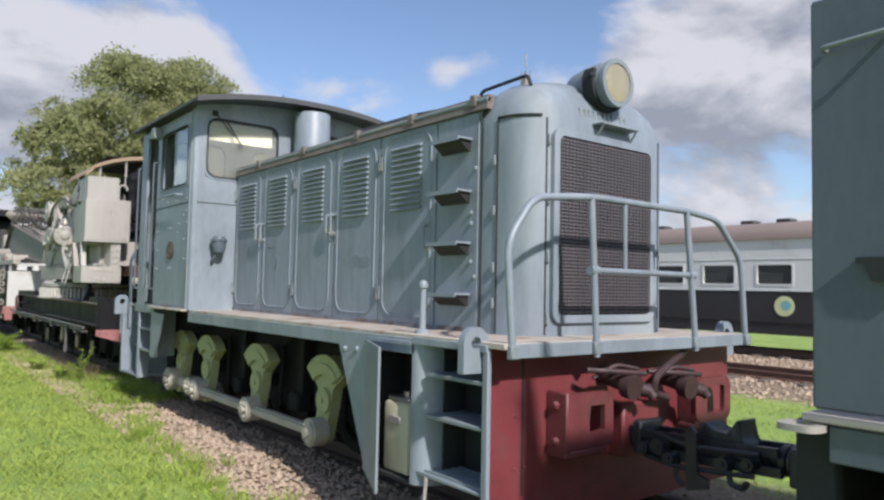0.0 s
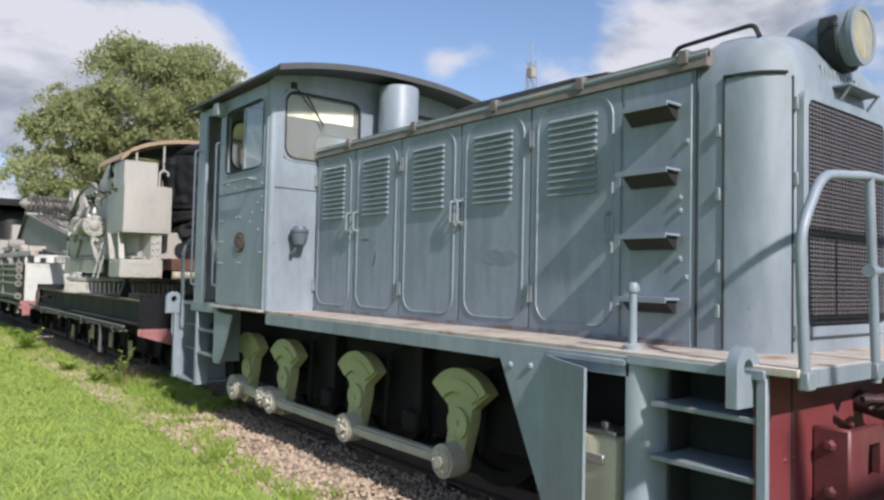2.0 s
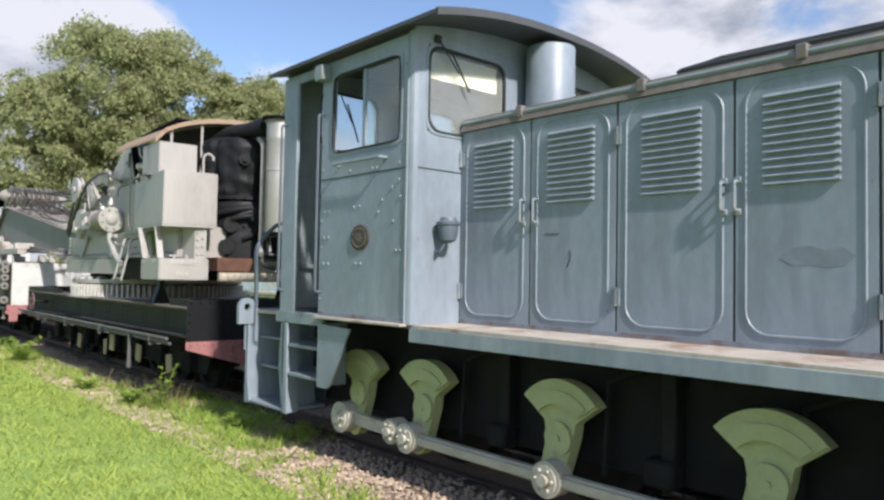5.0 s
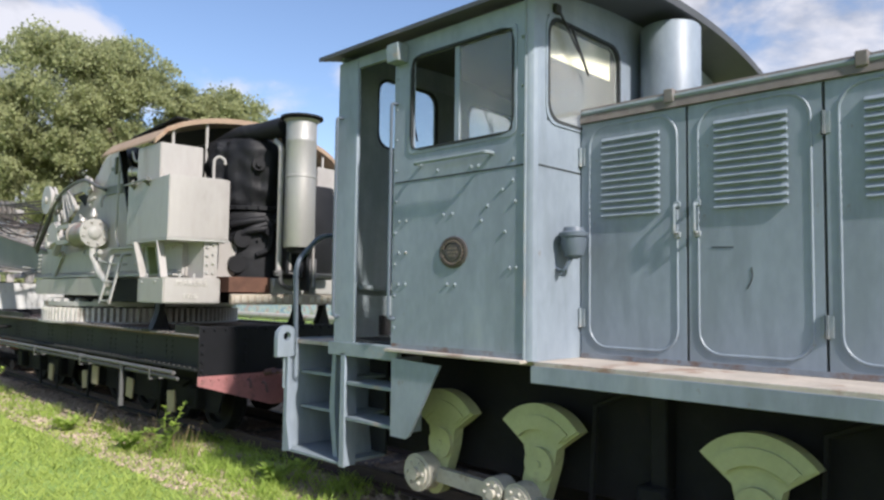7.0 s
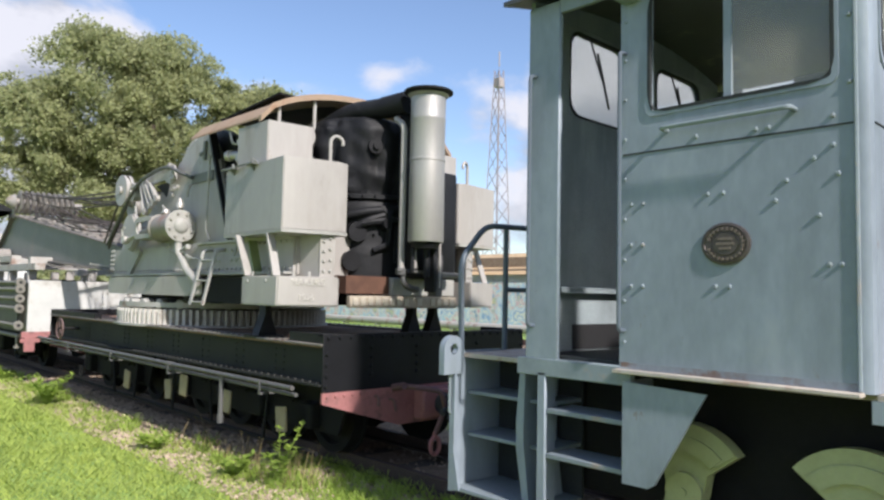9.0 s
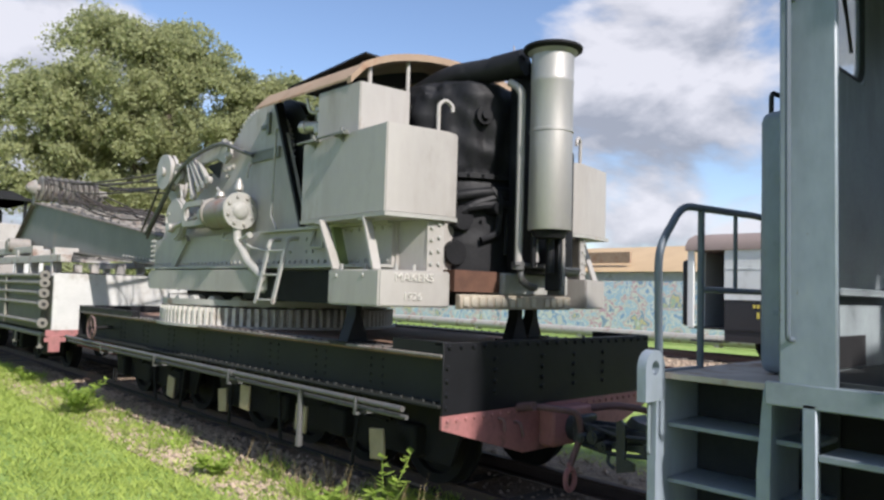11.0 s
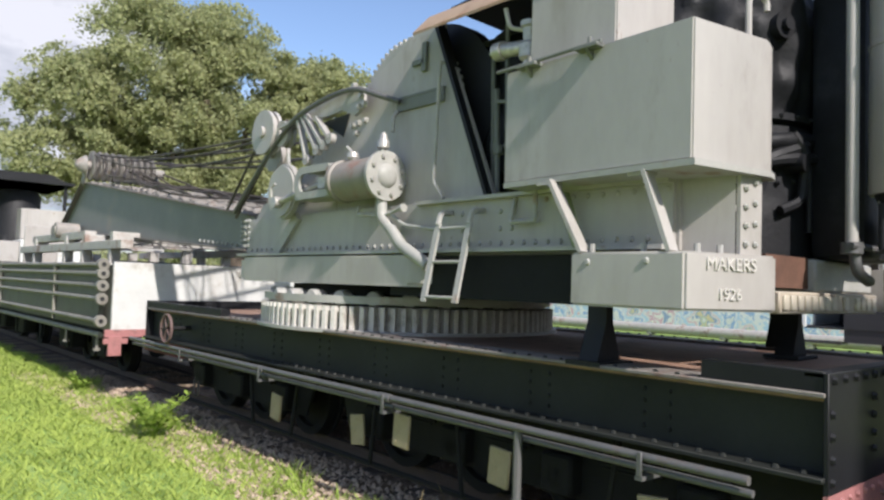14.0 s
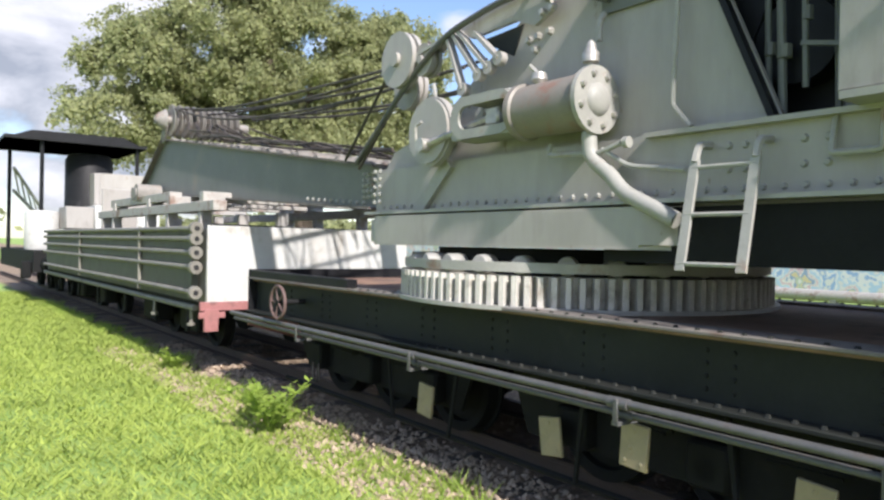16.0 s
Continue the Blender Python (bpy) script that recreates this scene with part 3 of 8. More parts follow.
bm = B()
box(bm, 2.82, 2.90, 8.11, 9.31, 1.235, 1.256, 0.004)
part("cab_lip", bm, M_DECKTOP, loco, "thin pale ledge below the cab side")
bm = B()
box(bm, 2.875, 2.925, 9.23, 10.02, 1.165, 1.27, 0.006)
part("door_sill", bm, M_LOCO_WORN, loco)

# hood: body, nose and arched top
HH = CX - HX                               # half width of the hood
def hood_ring(y, hw, z_side, z_top, n=14):
    pts = [(-hw, 1.25)]
    for i in range(n + 1):
        a = math.pi * i / n
        c, s = math.cos(a), math.sin(a)
        pts.append((-hw * (abs(c) ** 0.75) * (1 if c > 0 else -1), z_side + (z_top - z_side) * s ** 0.8))
    pts.append((hw, 1.25))
    return [(CX + x, y, z) for x, z in pts]


bm = B()
rings = [[bm.verts.new(p) for p in hood_ring(y, HH, 2.76, 2.90)] for y in (3.92, 8.07)]
for a, b in zip(rings, rings[1:]):
    for k in range(len(a) - 1):
        bm.faces.new((a[k], a[k + 1], b[k + 1], b[k]))
part("hood_body", bm, M_LOCO, loco)

bm = B()
levels = [(1.25, 0.0, 0.0)] + [(z, 0.0, 0.0) for z in (1.6, 2.0, 2.4, 2.62)] + [(2.62 + 0.37 * math.sin(radians(a)), 0.52 * (1 - math.cos(radians(a))), 0.30 * (1 - math.cos(radians(a)))) for a in (15, 30, 45, 58, 70, 80, 90)]
rows = []
for z, ix, iy in levels:
    hw, yf, rc = HH - ix, 3.49 + iy, 0.24
    line = [(CX - hw, 3.93)]
    line += [(CX - hw + rc - rc * math.cos(radians(a)), yf + rc - rc * math.sin(radians(a))) for a in (0, 18, 36, 54, 72, 90)]
    line += [(CX, yf)]
    line += [(CX + hw - rc + rc * math.sin(radians(a)), yf + rc - rc * math.cos(radians(a))) for a in (0, 18, 36, 54, 72, 90)]
    line += [(CX + hw, 3.93)]
    rows.append([bm.verts.new((x, y, z)) for x, y in line])
for a, b in zip(rows, rows[1:]):
    for k in range(len(a) - 1):
        bm.faces.new((a[k], a[k + 1], b[k + 1], b[k]))
bm.faces.new(rows[-1])
nose = part("nose", bm, M_LOCO, loco, "rounded pressed-steel nose", angle=50)
# joints of the nose panels
bm = B()
tube(bm, [(HX - 0.002, 3.775, 1.26), (HX - 0.002, 3.775, 2.66)], 0.006, 6)
tube(bm, [(3.553, 3.503, 1.26), (3.553, 3.503, 2.64)], 0.007, 6)
corner = [(HX + 0.24 - 0.243 * math.cos(radians(a)), 3.73 - 0.243 * math.sin(radians(a)), 2.655) for a in range(0, 70, 8)]
tube(bm, [(HX - 0.002, 3.775, 2.66)] + corner, 0.008, 6)
tube(bm, [(HX - 0.001, 3.93, 1.26), (HX - 0.001, 3.93, 2.73)], 0.006, 6)
tube(bm, [(4.727, 3.503, 1.26), (4.727, 3.503, 2.64)], 0.007, 6)
each("panel_joint", bm, M_SEAM, loco)
# small hinges and catches on the nose seam
me = mesh_of("catch", box(B(), -0.014, 0.006, -0.012, 0.012, -0.035, 0.035, 0.004), M_LOCO_WORN)
for z in (1.45, 1.68, 2.05, 2.38):
    link("catch", me, loco, at=(HX - 0.004, 3.80, z))
for z in (1.36, 1.75, 2.12, 2.5):
    link("catch", me, loco, at=(3.565, 3.49, z))

# radiator grille
g0, g1, k0, k1 = 3.635, 4.59, 1.385, 2.535
bm = ring_prism(B(), rrect(g0 - 0.05, g1 + 0.05, k0 - 0.05, k1 + 0.05, 0.07), rrect(g0, g1, k0, k1, 0.05), "y", 3.492, 3.462)
grille = part("radiator_grille", bm, M_LOCO, loco, "dark wire radiator grille in a raised grey frame")
part("backing", prism(B(), rrect(g0 - 0.01, g1 + 0.01, k0 - 0.01, k1 + 0.01, 0.05), "y", 3.491, 3.485), M_RUBBER, grille)
M_WIRE = material("grille_wire", (0.12, 0.11, 0.12), 0.55, metal=0.2, vary=0.3, scale=6, second=(0.13, 0.10, 0.09), amount=0.4, patch=4)
n_slat = 50
me = mesh_of("slat", box(B(), g0 + 0.006, g1 - 0.006, -0.006, 0.006, -0.0062, 0.0062), M_WIRE)
for i in range(n_slat):
    link("slat", me, grille, at=(0, 3.474, k0 + 0.02 + (k1 - k0 - 0.04) * i / (n_slat - 1)))
me = mesh_of("wire", box(B(), -0.0012, 0.0012, -0.002, 0.002, k0 + 0.006, k1 - 0.006), M_WIRE)
for i in range(27):
    link("wire", me, grille, at=(g0 + 0.02 + (g1 - g0 - 0.04) * i / 26, 3.466, 0))
# small step over the grille and the raised maker's lettering, worn beyond reading
bm = B()
box(bm, 3.98, 4.37, 3.40, 3.50, 2.655, 2.668, 0.003)
tube(bm, [(4.0, 3.41, 2.655), (4.0, 3.49, 2.55)], 0.008, 6)
tube(bm, [(4.35, 3.41, 2.655), (4.35, 3.49, 2.55)], 0.008, 6)
part("nose_step", bm, M_LOCO_WORN, loco)
bm = B()
for i in range(11):
    x = 3.86 + 0.047 * i
    if i != 8:
        box(bm, x, x + 0.034, 3.497, 3.520, 2.70, 2.76, 0.003)
each("lettering_bar", bm, M_LOCO_WORN, loco, "worn raised lettering beyond reading")

# headlamp
L = Matrix.Translation((4.13, 3.42, 2.955)) @ Matrix.Rotation(radians(90), 4, "X")
bm = lathe(B(), [(0.150, 0.0), (0.156, -0.02), (0.158, -0.10), (0.154, -0.15), (0.145, -0.24), (0.125, -0.33), (0.08, -0.40), (0.01, -0.43)], L, 32)
lamp = part("headlamp", bm, M_LOCO, loco, "large round headlamp with dusty lens")
part("rim", ring_prism(B(), [(4.13 + a, 2.955 + b) for a, b in arc(0, 0, 0.164, 0, 348.75, 31)], [(4.13 + a, 2.955 + b) for a, b in arc(0, 0, 0.132, 0, 348.75, 31)], "y", 3.425, 3.395), M_LOCO_WORN, lamp)
part("reflector", lathe(B(), [(0.13, 0.012), (0.11, 0.004), (0.05, 0.001), (0.01, 0.0)], Matrix.Translation((4.13, 3.416, 2.955)) @ Matrix.Rotation(radians(90), 4, "X"), 28), M_LAMPGLASS, lamp, "tarnished reflector")
part("lens", lathe(B(), [(0.132, 0.0), (0.11, 0.012), (0.06, 0.02), (0.01, 0.022)], Matrix.Translation((4.13, 3.402, 2.955)) @ Matrix.Rotation(radians(90), 4, "X"), 28), M_LENS, lamp, "pale glass lens").visible_shadow = False
bm = B()
prism(bm, arc(4.13, 2.955, 0.185, 150, 390, 18) + arc(4.13, 2.955, 0.16, 390, 150, 18), "y", 3.47, 3.56)
cyl(bm, (4.28, 3.48, 2.99), (4.35, 3.48, 2.99), 0.014)
cyl(bm, (3.98, 3.48, 2.99), (3.92, 3.48, 2.99), 0.016)
part("lamp_bracket", bm, M_SEAM, lamp, "dark lamp bracket")

# hood top: gutter, hand rail, hatches
bm = B()
prism(bm, [(HX - 0.03, 2.735), (HX + 0.02, 2.735), (HX + 0.05, 2.83), (HX - 0.012, 2.83)], "y", 3.86, 8.06)
part("gutter", bm, M_EAVE, loco, "rusted rain gutter along the hood edge")
bm = B()
tube(bm, [(HX - 0.012, 3.86, 2.80), (HX - 0.012, 8.05, 2.80)], 0.018, 8)
part("gutter_rail", bm, M_LOCO_WORN, loco)
bm = B()
for y in (4.0, 4.72, 5.5, 6.45, 7.45):
    box(bm, HX - 0.04, HX + 0.03, y - 0.03, y + 0.03, 2.765, 2.845, 0.006)
each("gutter_clip", bm, M_EAVE, loco)
bm = B()
tube(bm, bend([(3.62, 4.25, 2.86), (3.62, 4.22, 2.965), (3.60, 3.73, 2.975), (3.60, 3.70, 2.90)], 0.05), 0.013, 8)
part("hood_handrail", bm, M_SEAM, loco, "dark bent hand rail on the hood")
bm = B()
prism(bm, [(4.70, 2.935), (4.76, 2.96), (5.05, 2.975), (6.1, 2.985), (6.40, 2.965), (6.42, 2.935)], "x", 3.68, 4.60)
bmesh.ops.bevel(bm, geom=list(bm.edges), offset=0.015, segments=2, affect="EDGES")
box(bm, 3.85, 4.43, 4.85, 6.3, 2.87, 2.94)
part("roof_hatch", bm, M_ROOF, loco, "low dark hatch on the hood")
bm = cyl(B(), (4.14, 5.3, 2.95), (4.14, 5.3, 3.01), 0.26, 0.23, 28)
part("hatch_cap", bm, M_EAVE, loco)

# five louvred side doors on this side and five on the other
def louvre_mesh(w):
    return mesh_of("louvre", prism(B(), [(0.004, 0.0), (-0.006, 0.002), (-0.024, -0.017), (-0.022, -0.023), (0.004, -0.020)], "y", 0.0, w), M_LOCO)


def side_door_meshes(w):
    bm = B()
    prism(bm, rrect(0.008, w - 0.008, 1.275, 2.728, 0.012), "x", 0.004, -0.010)
    door = mesh_of("side_door", bm, M_LOCO)
    bm = B()
    line = rrect(0.065, w - 0.065, 1.325, 2.70, 0.13, 6)
    pts = [(-0.010, y, z) for y, z in line]
    tube(bm, pts + pts[:1], 0.0085, 6, False)
    return door, mesh_of("pressed_bead", bm, M_LOCO)


DOOR_W = 0.735
door_me, bead_me = side_door_meshes(DOOR_W)
louvre_me = louvre_mesh(0.385)
bm = B()
tube(bm, bend([(-0.010, 0, -0.08), (-0.055, 0, -0.08), (-0.055, 0, 0.08), (-0.010, 0, 0.08)], 0.02), 0.010, 8)
box(bm, -0.022, -0.008, -0.02, 0.02, -0.105, -0.07, 0.003)
box(bm, -0.022, -0.008, -0.02, 0.02, 0.07, 0.105, 0.003)
handle_me = mesh_of("handle", bm, M_LOCO_WORN)
bm = cyl(B(), (-0.018, 0, -0.06), (-0.018, 0, 0.06), 0.011, seg=8)
box(bm, -0.016, -0.006, -0.03, 0.03, -0.055, 0.055)
hinge_me = mesh_of("hinge", bm, M_LOCO_WORN)
seams = [4.41, 5.145, 5.865, 6.63, 7.35, 8.06]
for k in range(5):
    y0, w = seams[k], seams[k + 1] - seams[k]
    d = link("side_door", door_me, loco, "hinged louvred engine-room door", Matrix.Translation((HX, y0, 0)) @ Matrix.Diagonal((1, w / DOOR_W, 1, 1)))
    INV[d] = d.matrix_basis.inverted()
    link("pressed_bead", bead_me, d, at=Matrix.Translation((HX, y0, 0)) @ Matrix.Diagonal((1, w / DOOR_W, 1, 1)))
    for i in range(12):
        link("louvre", louvre_me, d, at=(HX - 0.010, y0 + w / 2 - 0.1925 + 0.005, 2.615 - 0.0425 * i))
    hy = {0: 0.08, 1: 0.70, 2: 0.06, 3: 0.66, 4: 0.06}[k]
    link("handle", handle_me, d, at=(HX, y0 + hy, 1.91 if k == 0 else 2.08))
    gy = {0: w - 0.0, 1: 0.0, 2: w, 3: 0.0, 4: w}[k]
    for z in (1.50, 2.52):
        link("hinge", hinge_me, d, at=(HX - 0.004, y0 + gy, z))
bm = B()
for y in seams[1:5]:
    box(bm, HX - 0.006, HX + 0.001, y - 0.006, y + 0.006, 1.27, 2.73)
each("door_gap", bm, M_SEAM, loco)
bm = B()
prism(bm, [(5.25, 1.745), (5.31, 1.79), (5.40, 1.775), (5.47, 1.80), (5.57, 1.785), (5.62, 1.735), (5.55, 1.695), (5.46, 1.70), (5.38, 1.685), (5.30, 1.70)], "x", HX - 0.0115, HX - 0.002)
part("patch_plate", bm, material("darker_touch_up", (0.165, 0.195, 0.225), 0.55, vary=0.2, scale=8), loco, "darker touched-up patch of paint")

bm = tube(B(), [(HX - 0.0105, 7.09, 1.911), (HX - 0.0105, 7.21, 1.915)], 0.0035, 5)
part("scratch", bm, M_SEAM, loco, "dark scratch in the paint")
bm = tube(B(), bend([(HX - 0.0105, 6.995, 1.80), (HX - 0.0105, 6.99, 1.74), (HX - 0.0105, 7.02, 1.685)], 0.03), 0.0035, 5)
part("scratch", bm, M_SEAM, loco, "dark scratch in the paint")

# ladder panel with four pressed steps
bm = B()
box(bm, HX - 0.010, HX + 0.002, 3.955, 4.395, 1.275, 2.725, 0.004)
part("ladder_panel", bm, M_LOCO, loco)
bm = prism(B(), [(0, 0), (-0.135, 0.0), (-0.135, -0.028), (-0.128, -0.028), (-0.125, -0.012), (0, -0.014)], "y", 0.0, 0.33)
step_me = mesh_of("hood_step", bm, M_LOCO)
# near-black wedge: the shade under each step made into a shape
bm = prism(B(), [(0, -0.015), (-0.10, -0.015), (-0.095, -0.025), (-0.02, -0.085), (0, -0.085)], "y", 0.02, 0.31)
step_shade_me = mesh_of("step_bracket", bm, M_RUBBER)
for z in (2.56, 2.205, 1.855, 1.51):
    hs = link("hood_step", step_me, loco, at=(HX - 0.008, 4.02, z))
    link("step_bracket", step_shade_me, hs, "near-black wedge standing for the shade under the step", (HX - 0.008, 4.02, z))
me = mesh_of("bolt", rivets(B(), [(0, 0, 0)], "x", -1, 0.018, 0.016), M_LOCO_WORN)
for z, y in ((2.05, 4.02), (1.98, 4.02), (1.72, 4.02), (1.45, 4.42), (2.35, 3.98), (1.62, 3.98)):
    link("bolt", me, loco, at=(HX - 0.010, y, z))

# front hand rail
R = 3.165
bm = B()
tube(bm, bend([(2.955, R, 1.17), (2.905, R, 1.80), (3.10, R, 2.06), (3.59, R, 2.105), (4.60, R, 2.10), (4.96, R, 2.07), (5.28, R, 1.79), (5.345, R, 1.17)], 0.10, 5), 0.022, 10)
part("front_handrail", bm, M_LOCO, loco, "bent tube hand rail across the front deck")
bm = tube(B(), [(3.59, R, 2.10), (3.64, R - 0.01, 1.15)], 0.021, 10)
part("handrail_post", bm, M_LOCO, loco)
bm = tube(B(), [(4.58, R, 2.10), (4.68, R - 0.01, 1.15)], 0.021, 10)
part("handrail_post", bm, M_LOCO, loco)
bm = tube(B(), [(3.62, R, 1.665), (4.63, R, 1.665)], 0.019, 10)
tube(bm, [(3.91, R, 2.10), (3.915, R, 1.67)], 0.014, 8)
for p in ((3.615, 1.665), (4.635, 1.665)):
    cyl(bm, (p[0] - 0.035, R, p[1]), (p[0] + 0.035, R, p[1]), 0.03, seg=10)
part("middle_rail", bm, M_LOCO, loco)
bm = B()
for x in (2.955, 3.64, 4.68, 5.345):
    box(bm, x - 0.035, x + 0.035, R - 0.03, R + 0.01, 1.165, 1.24, 0.006)
each("rail_foot", bm, M_LOCO_WORN, loco)

# red buffer beam
bm = B()
box(bm, 2.935, 5.40, 3.34, 3.375, 0.16, 1.225, 0.006)
beam = part("buffer_beam", bm, M_RED, loco, "red oxide painted buffer beam")
bm = B()
rivets(bm, [(x, 3.34, z) for x in (3.15, 3.23) for z in (0.82, 0.52)] + [(x, 3.34, z) for x in (5.0, 5.08) for z in (0.82, 0.52)], "y", -1, 0.013, 0.008)
tagged(part("rivets", bm, M_RED, beam), kind="stuff")
def pocket(x0):
    bm = B()
    ring_prism(bm, [(0.26, -0.15), (0.26, 0.11), (0.24, 0.16), (0.19, 0.18), (-0.15, 0.18), (-0.15, 0.0), (-0.15, -0.15), (0.05, -0.15)], [(0.18, -0.05), (0.18, 0.09), (0.17, 0.10), (0.16, 0.10), (0.05, 0.10), (0.04, 0.02), (0.04, -0.05), (0.10, -0.06)], "y", -0.16, -0.125)
    box(bm, -0.165, -0.125, -0.165, 0.0, -0.17, 0.19, 0.01)
    box(bm, -0.165, 0.2, -0.165, 0.0, -0.19, -0.15, 0.008)
    box(bm, 0.20, 0.23, -0.125, 0.0, -0.10, 0.14)
    rivets(bm, [(-0.162, -0.08, 0.11), (-0.162, -0.08, -0.1)], "x", -1, 0.03, 0.03)
    return part("coupling_bracket", bm, M_BRACKET, beam, "heavy dark red bracket with square hole", at=(x0, 3.34, 0.76))


pocket(3.57)
bm = B()
ring_prism(bm, rrect(4.74, 5.18, 0.64, 0.95, 0.07, 3), rrect(4.88, 5.10, 0.70, 0.89, 0.03, 3), "y", 3.19, 3.225)
box(bm, 4.74, 4.79, 3.2, 3.34, 0.62, 1.0, 0.01)
box(bm, 4.70, 5.15, 3.2, 3.34, 0.60, 0.64, 0.01)
part("coupling_bracket", bm, M_BRACKET, beam)
bm = tube(B(), bend([(4.74, 3.26, 1.16), (4.18, 3.12, 1.01), (4.17, 3.14, 0.90), (4.36, 3.16, 0.855)], 0.06, 5), 0.024, 8)
part("brake_pipe", bm, M_REDDARK, beam)
def air_valve(x, z, s):
    """A cock with its lever, hose end and clamp bolts."""
    bm = cyl(B(), (x, 3.34, z + 0.05), (x, 3.10, z), 0.055, seg=14)
    cyl(bm, (x, 3.14, z), (x, 3.07, z - 0.01), 0.078, seg=14)
    cyl(bm, (x - s * 0.02, 3.16, z), (x + s * 0.14, 3.08, z - 0.04), 0.042, seg=12)
    cyl(bm, (x + s * 0.14, 3.10, z - 0.01), (x + s * 0.17, 3.06, z - 0.08), 0.03, seg=10)
    tube(bm, bend([(x - s * 0.30, 3.20, z + 0.10), (x - s * 0.12, 3.12, z + 0.09), (x + s * 0.10, 3.07, z + 0.07)], 0.05), 0.017, 8)
    tube(bm, bend([(x - s * 0.24, 3.2, z + 0.05), (x - s * 0.1, 3.14, z + 0.13), (x + s * 0.06, 3.1, z + 0.10)], 0.05), 0.013, 8)
    return part("air_valve", bm, M_REDDARK, beam, "grimy red air brake cock with lever")


air_valve(3.90, 0.97, 1)
air_valve(4.50, 0.93, 1)
bm = B()
box(bm, 3.98, 4.36, 3.22, 3.36, 0.50, 0.84, 0.015)
part("drawgear_box", bm, M_RED, beam)

# lifting lugs: rounded plates with a hole
def lug_mesh():
    outer = [(0.03, -0.115), (0.09, -0.115), (0.09, -0.03), (0.09, 0.04)] + arc(0, 0.05, 0.09, 10, 170, 10) + [(-0.09, 0.04), (-0.09, -0.03), (-0.09, -0.115), (-0.03, -0.115)]
    turns = [math.atan2(b - 0.05, a) for a, b in outer]
    inner = [(0.036 * math.cos(v), 0.05 + 0.036 * math.sin(v)) for v in turns]
    return mesh_of("lifting_lug", ring_prism(B(), outer, inner, "y", -0.025, 0.025), M_LOCO)


lug_me = lug_mesh()
for x in (2.862, 5.418):
    for y, z in ((3.38, 1.19), (10.575, 1.225)):
        link("lifting_lug", lug_me, loco, at=(x, y, z))

# front steps and battery cabinet on this side
bm = B()
box(bm, 2.895, 2.925, 3.295, 3.34, 0.12, 1.20, 0.004)
each("step_plate", bm, M_LOCO, loco)
# liner added and back darkened: the well's shade is put into the colour
part("well_side", box(B(), 3.03, 3.20, 3.836, 3.848, 0.43, 1.18), M_INSIDE, loco, "dark liner painted for the shade in the step well")
part("step_back", box(B(), 3.20, 3.22, 3.34, 3.90, 0.36, 1.2), M_INSIDE, loco, "back of the step well, painted near black for its shade")
me = mesh_of("tread", box(B(), 2.90, 3.20, 3.345, 3.86, -0.012, 0.012, 0.004), M_LOCO_WORN)
for z in (1.015, 0.765):
    link("tread", me, loco, at=(0, 0, z))
bm = B()
box(bm, 2.90, 3.20, 3.345, 3.95, 0.40, 0.42, 0.004)
for i in range(5):
    box(bm, 2.93 + 0.055 * i, 2.945 + 0.055 * i, 3.36, 3.92, 0.42, 0.435)
part("bottom_tread", bm, M_LOCO_WORN, loco)
bm = B()
prism(bm, [(2.895, 4.0), (2.895, 3.95), (2.93, 3.90), (3.02, 3.865), (3.22, 3.85), (3.22, 4.0)], "z", 0.33, 1.19)
part("cabinet_wall", bm, M_LOCO, loco, "rounded grey cabinet wall beside the steps")
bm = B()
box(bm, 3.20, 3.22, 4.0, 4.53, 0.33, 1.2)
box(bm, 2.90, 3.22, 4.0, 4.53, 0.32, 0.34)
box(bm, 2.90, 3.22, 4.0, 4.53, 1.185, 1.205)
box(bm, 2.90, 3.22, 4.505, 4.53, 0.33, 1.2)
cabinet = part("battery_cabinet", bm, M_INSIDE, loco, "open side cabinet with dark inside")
bm = prism(B(), [(-0.45, 1.165), (0, 1.18), (0, 0.32), (-0.45, 0.27)], "x", -0.008, 0.008)
hang = Matrix.Translation((2.895, 4.53, 0)) @ Matrix.Rotation(radians(-22), 4, "Z")
leaf_door = part("cabinet_door", bm, M_LOCO, cabinet, "sheet-steel door standing ajar", at=hang)
bm = B()
prism(bm, [(4.90, 1.15), (4.53, 1.185), (4.515, 0.30), (4.56, 0.42)], "x", 2.89, 2.905)
rivets(bm, [(2.89, 4.80, 1.10), (2.89, 4.64, 1.11)], "x", -1, 0.02, 0.018)
part("gusset", bm, M_LOCO, loco)
bm = B()
box(bm, 2.885, 2.905, 4.0, 4.52, 1.175, 1.205, 0.003)
part("door_head", bm, M_LOCO, cabinet)
bm = B()
tube(bm, [(2.92, 3.86, 0.41), (2.80, 3.72, 0.30), (2.72, 3.45, 0.08)], 0.012, 6)
part("bent_rod", bm, M_STEEL, loco)

can = thing("metal_canister", (3.05, 4.22, 0.34), "dented cream-white metal case inside the open cabinet", "canister")
bm = box(B(), 2.93, 3.16, 4.08, 4.36, 0.345, 0.80, 0.03, 2)
part("case", bm, M_VISOR, can)
bm = box(B(), 2.95, 3.14, 4.10, 4.34, 0.80, 0.83, 0.01)
cyl(bm, (3.03, 4.22, 0.83), (3.03, 4.22, 0.86), 0.03, seg=12)
part("lid", bm, M_ALU, can)
bm = box(B(), 2.915, 2.932, 4.15, 4.29, 0.66, 0.71, 0.005)
part("clasp", bm, M_STEEL, can)

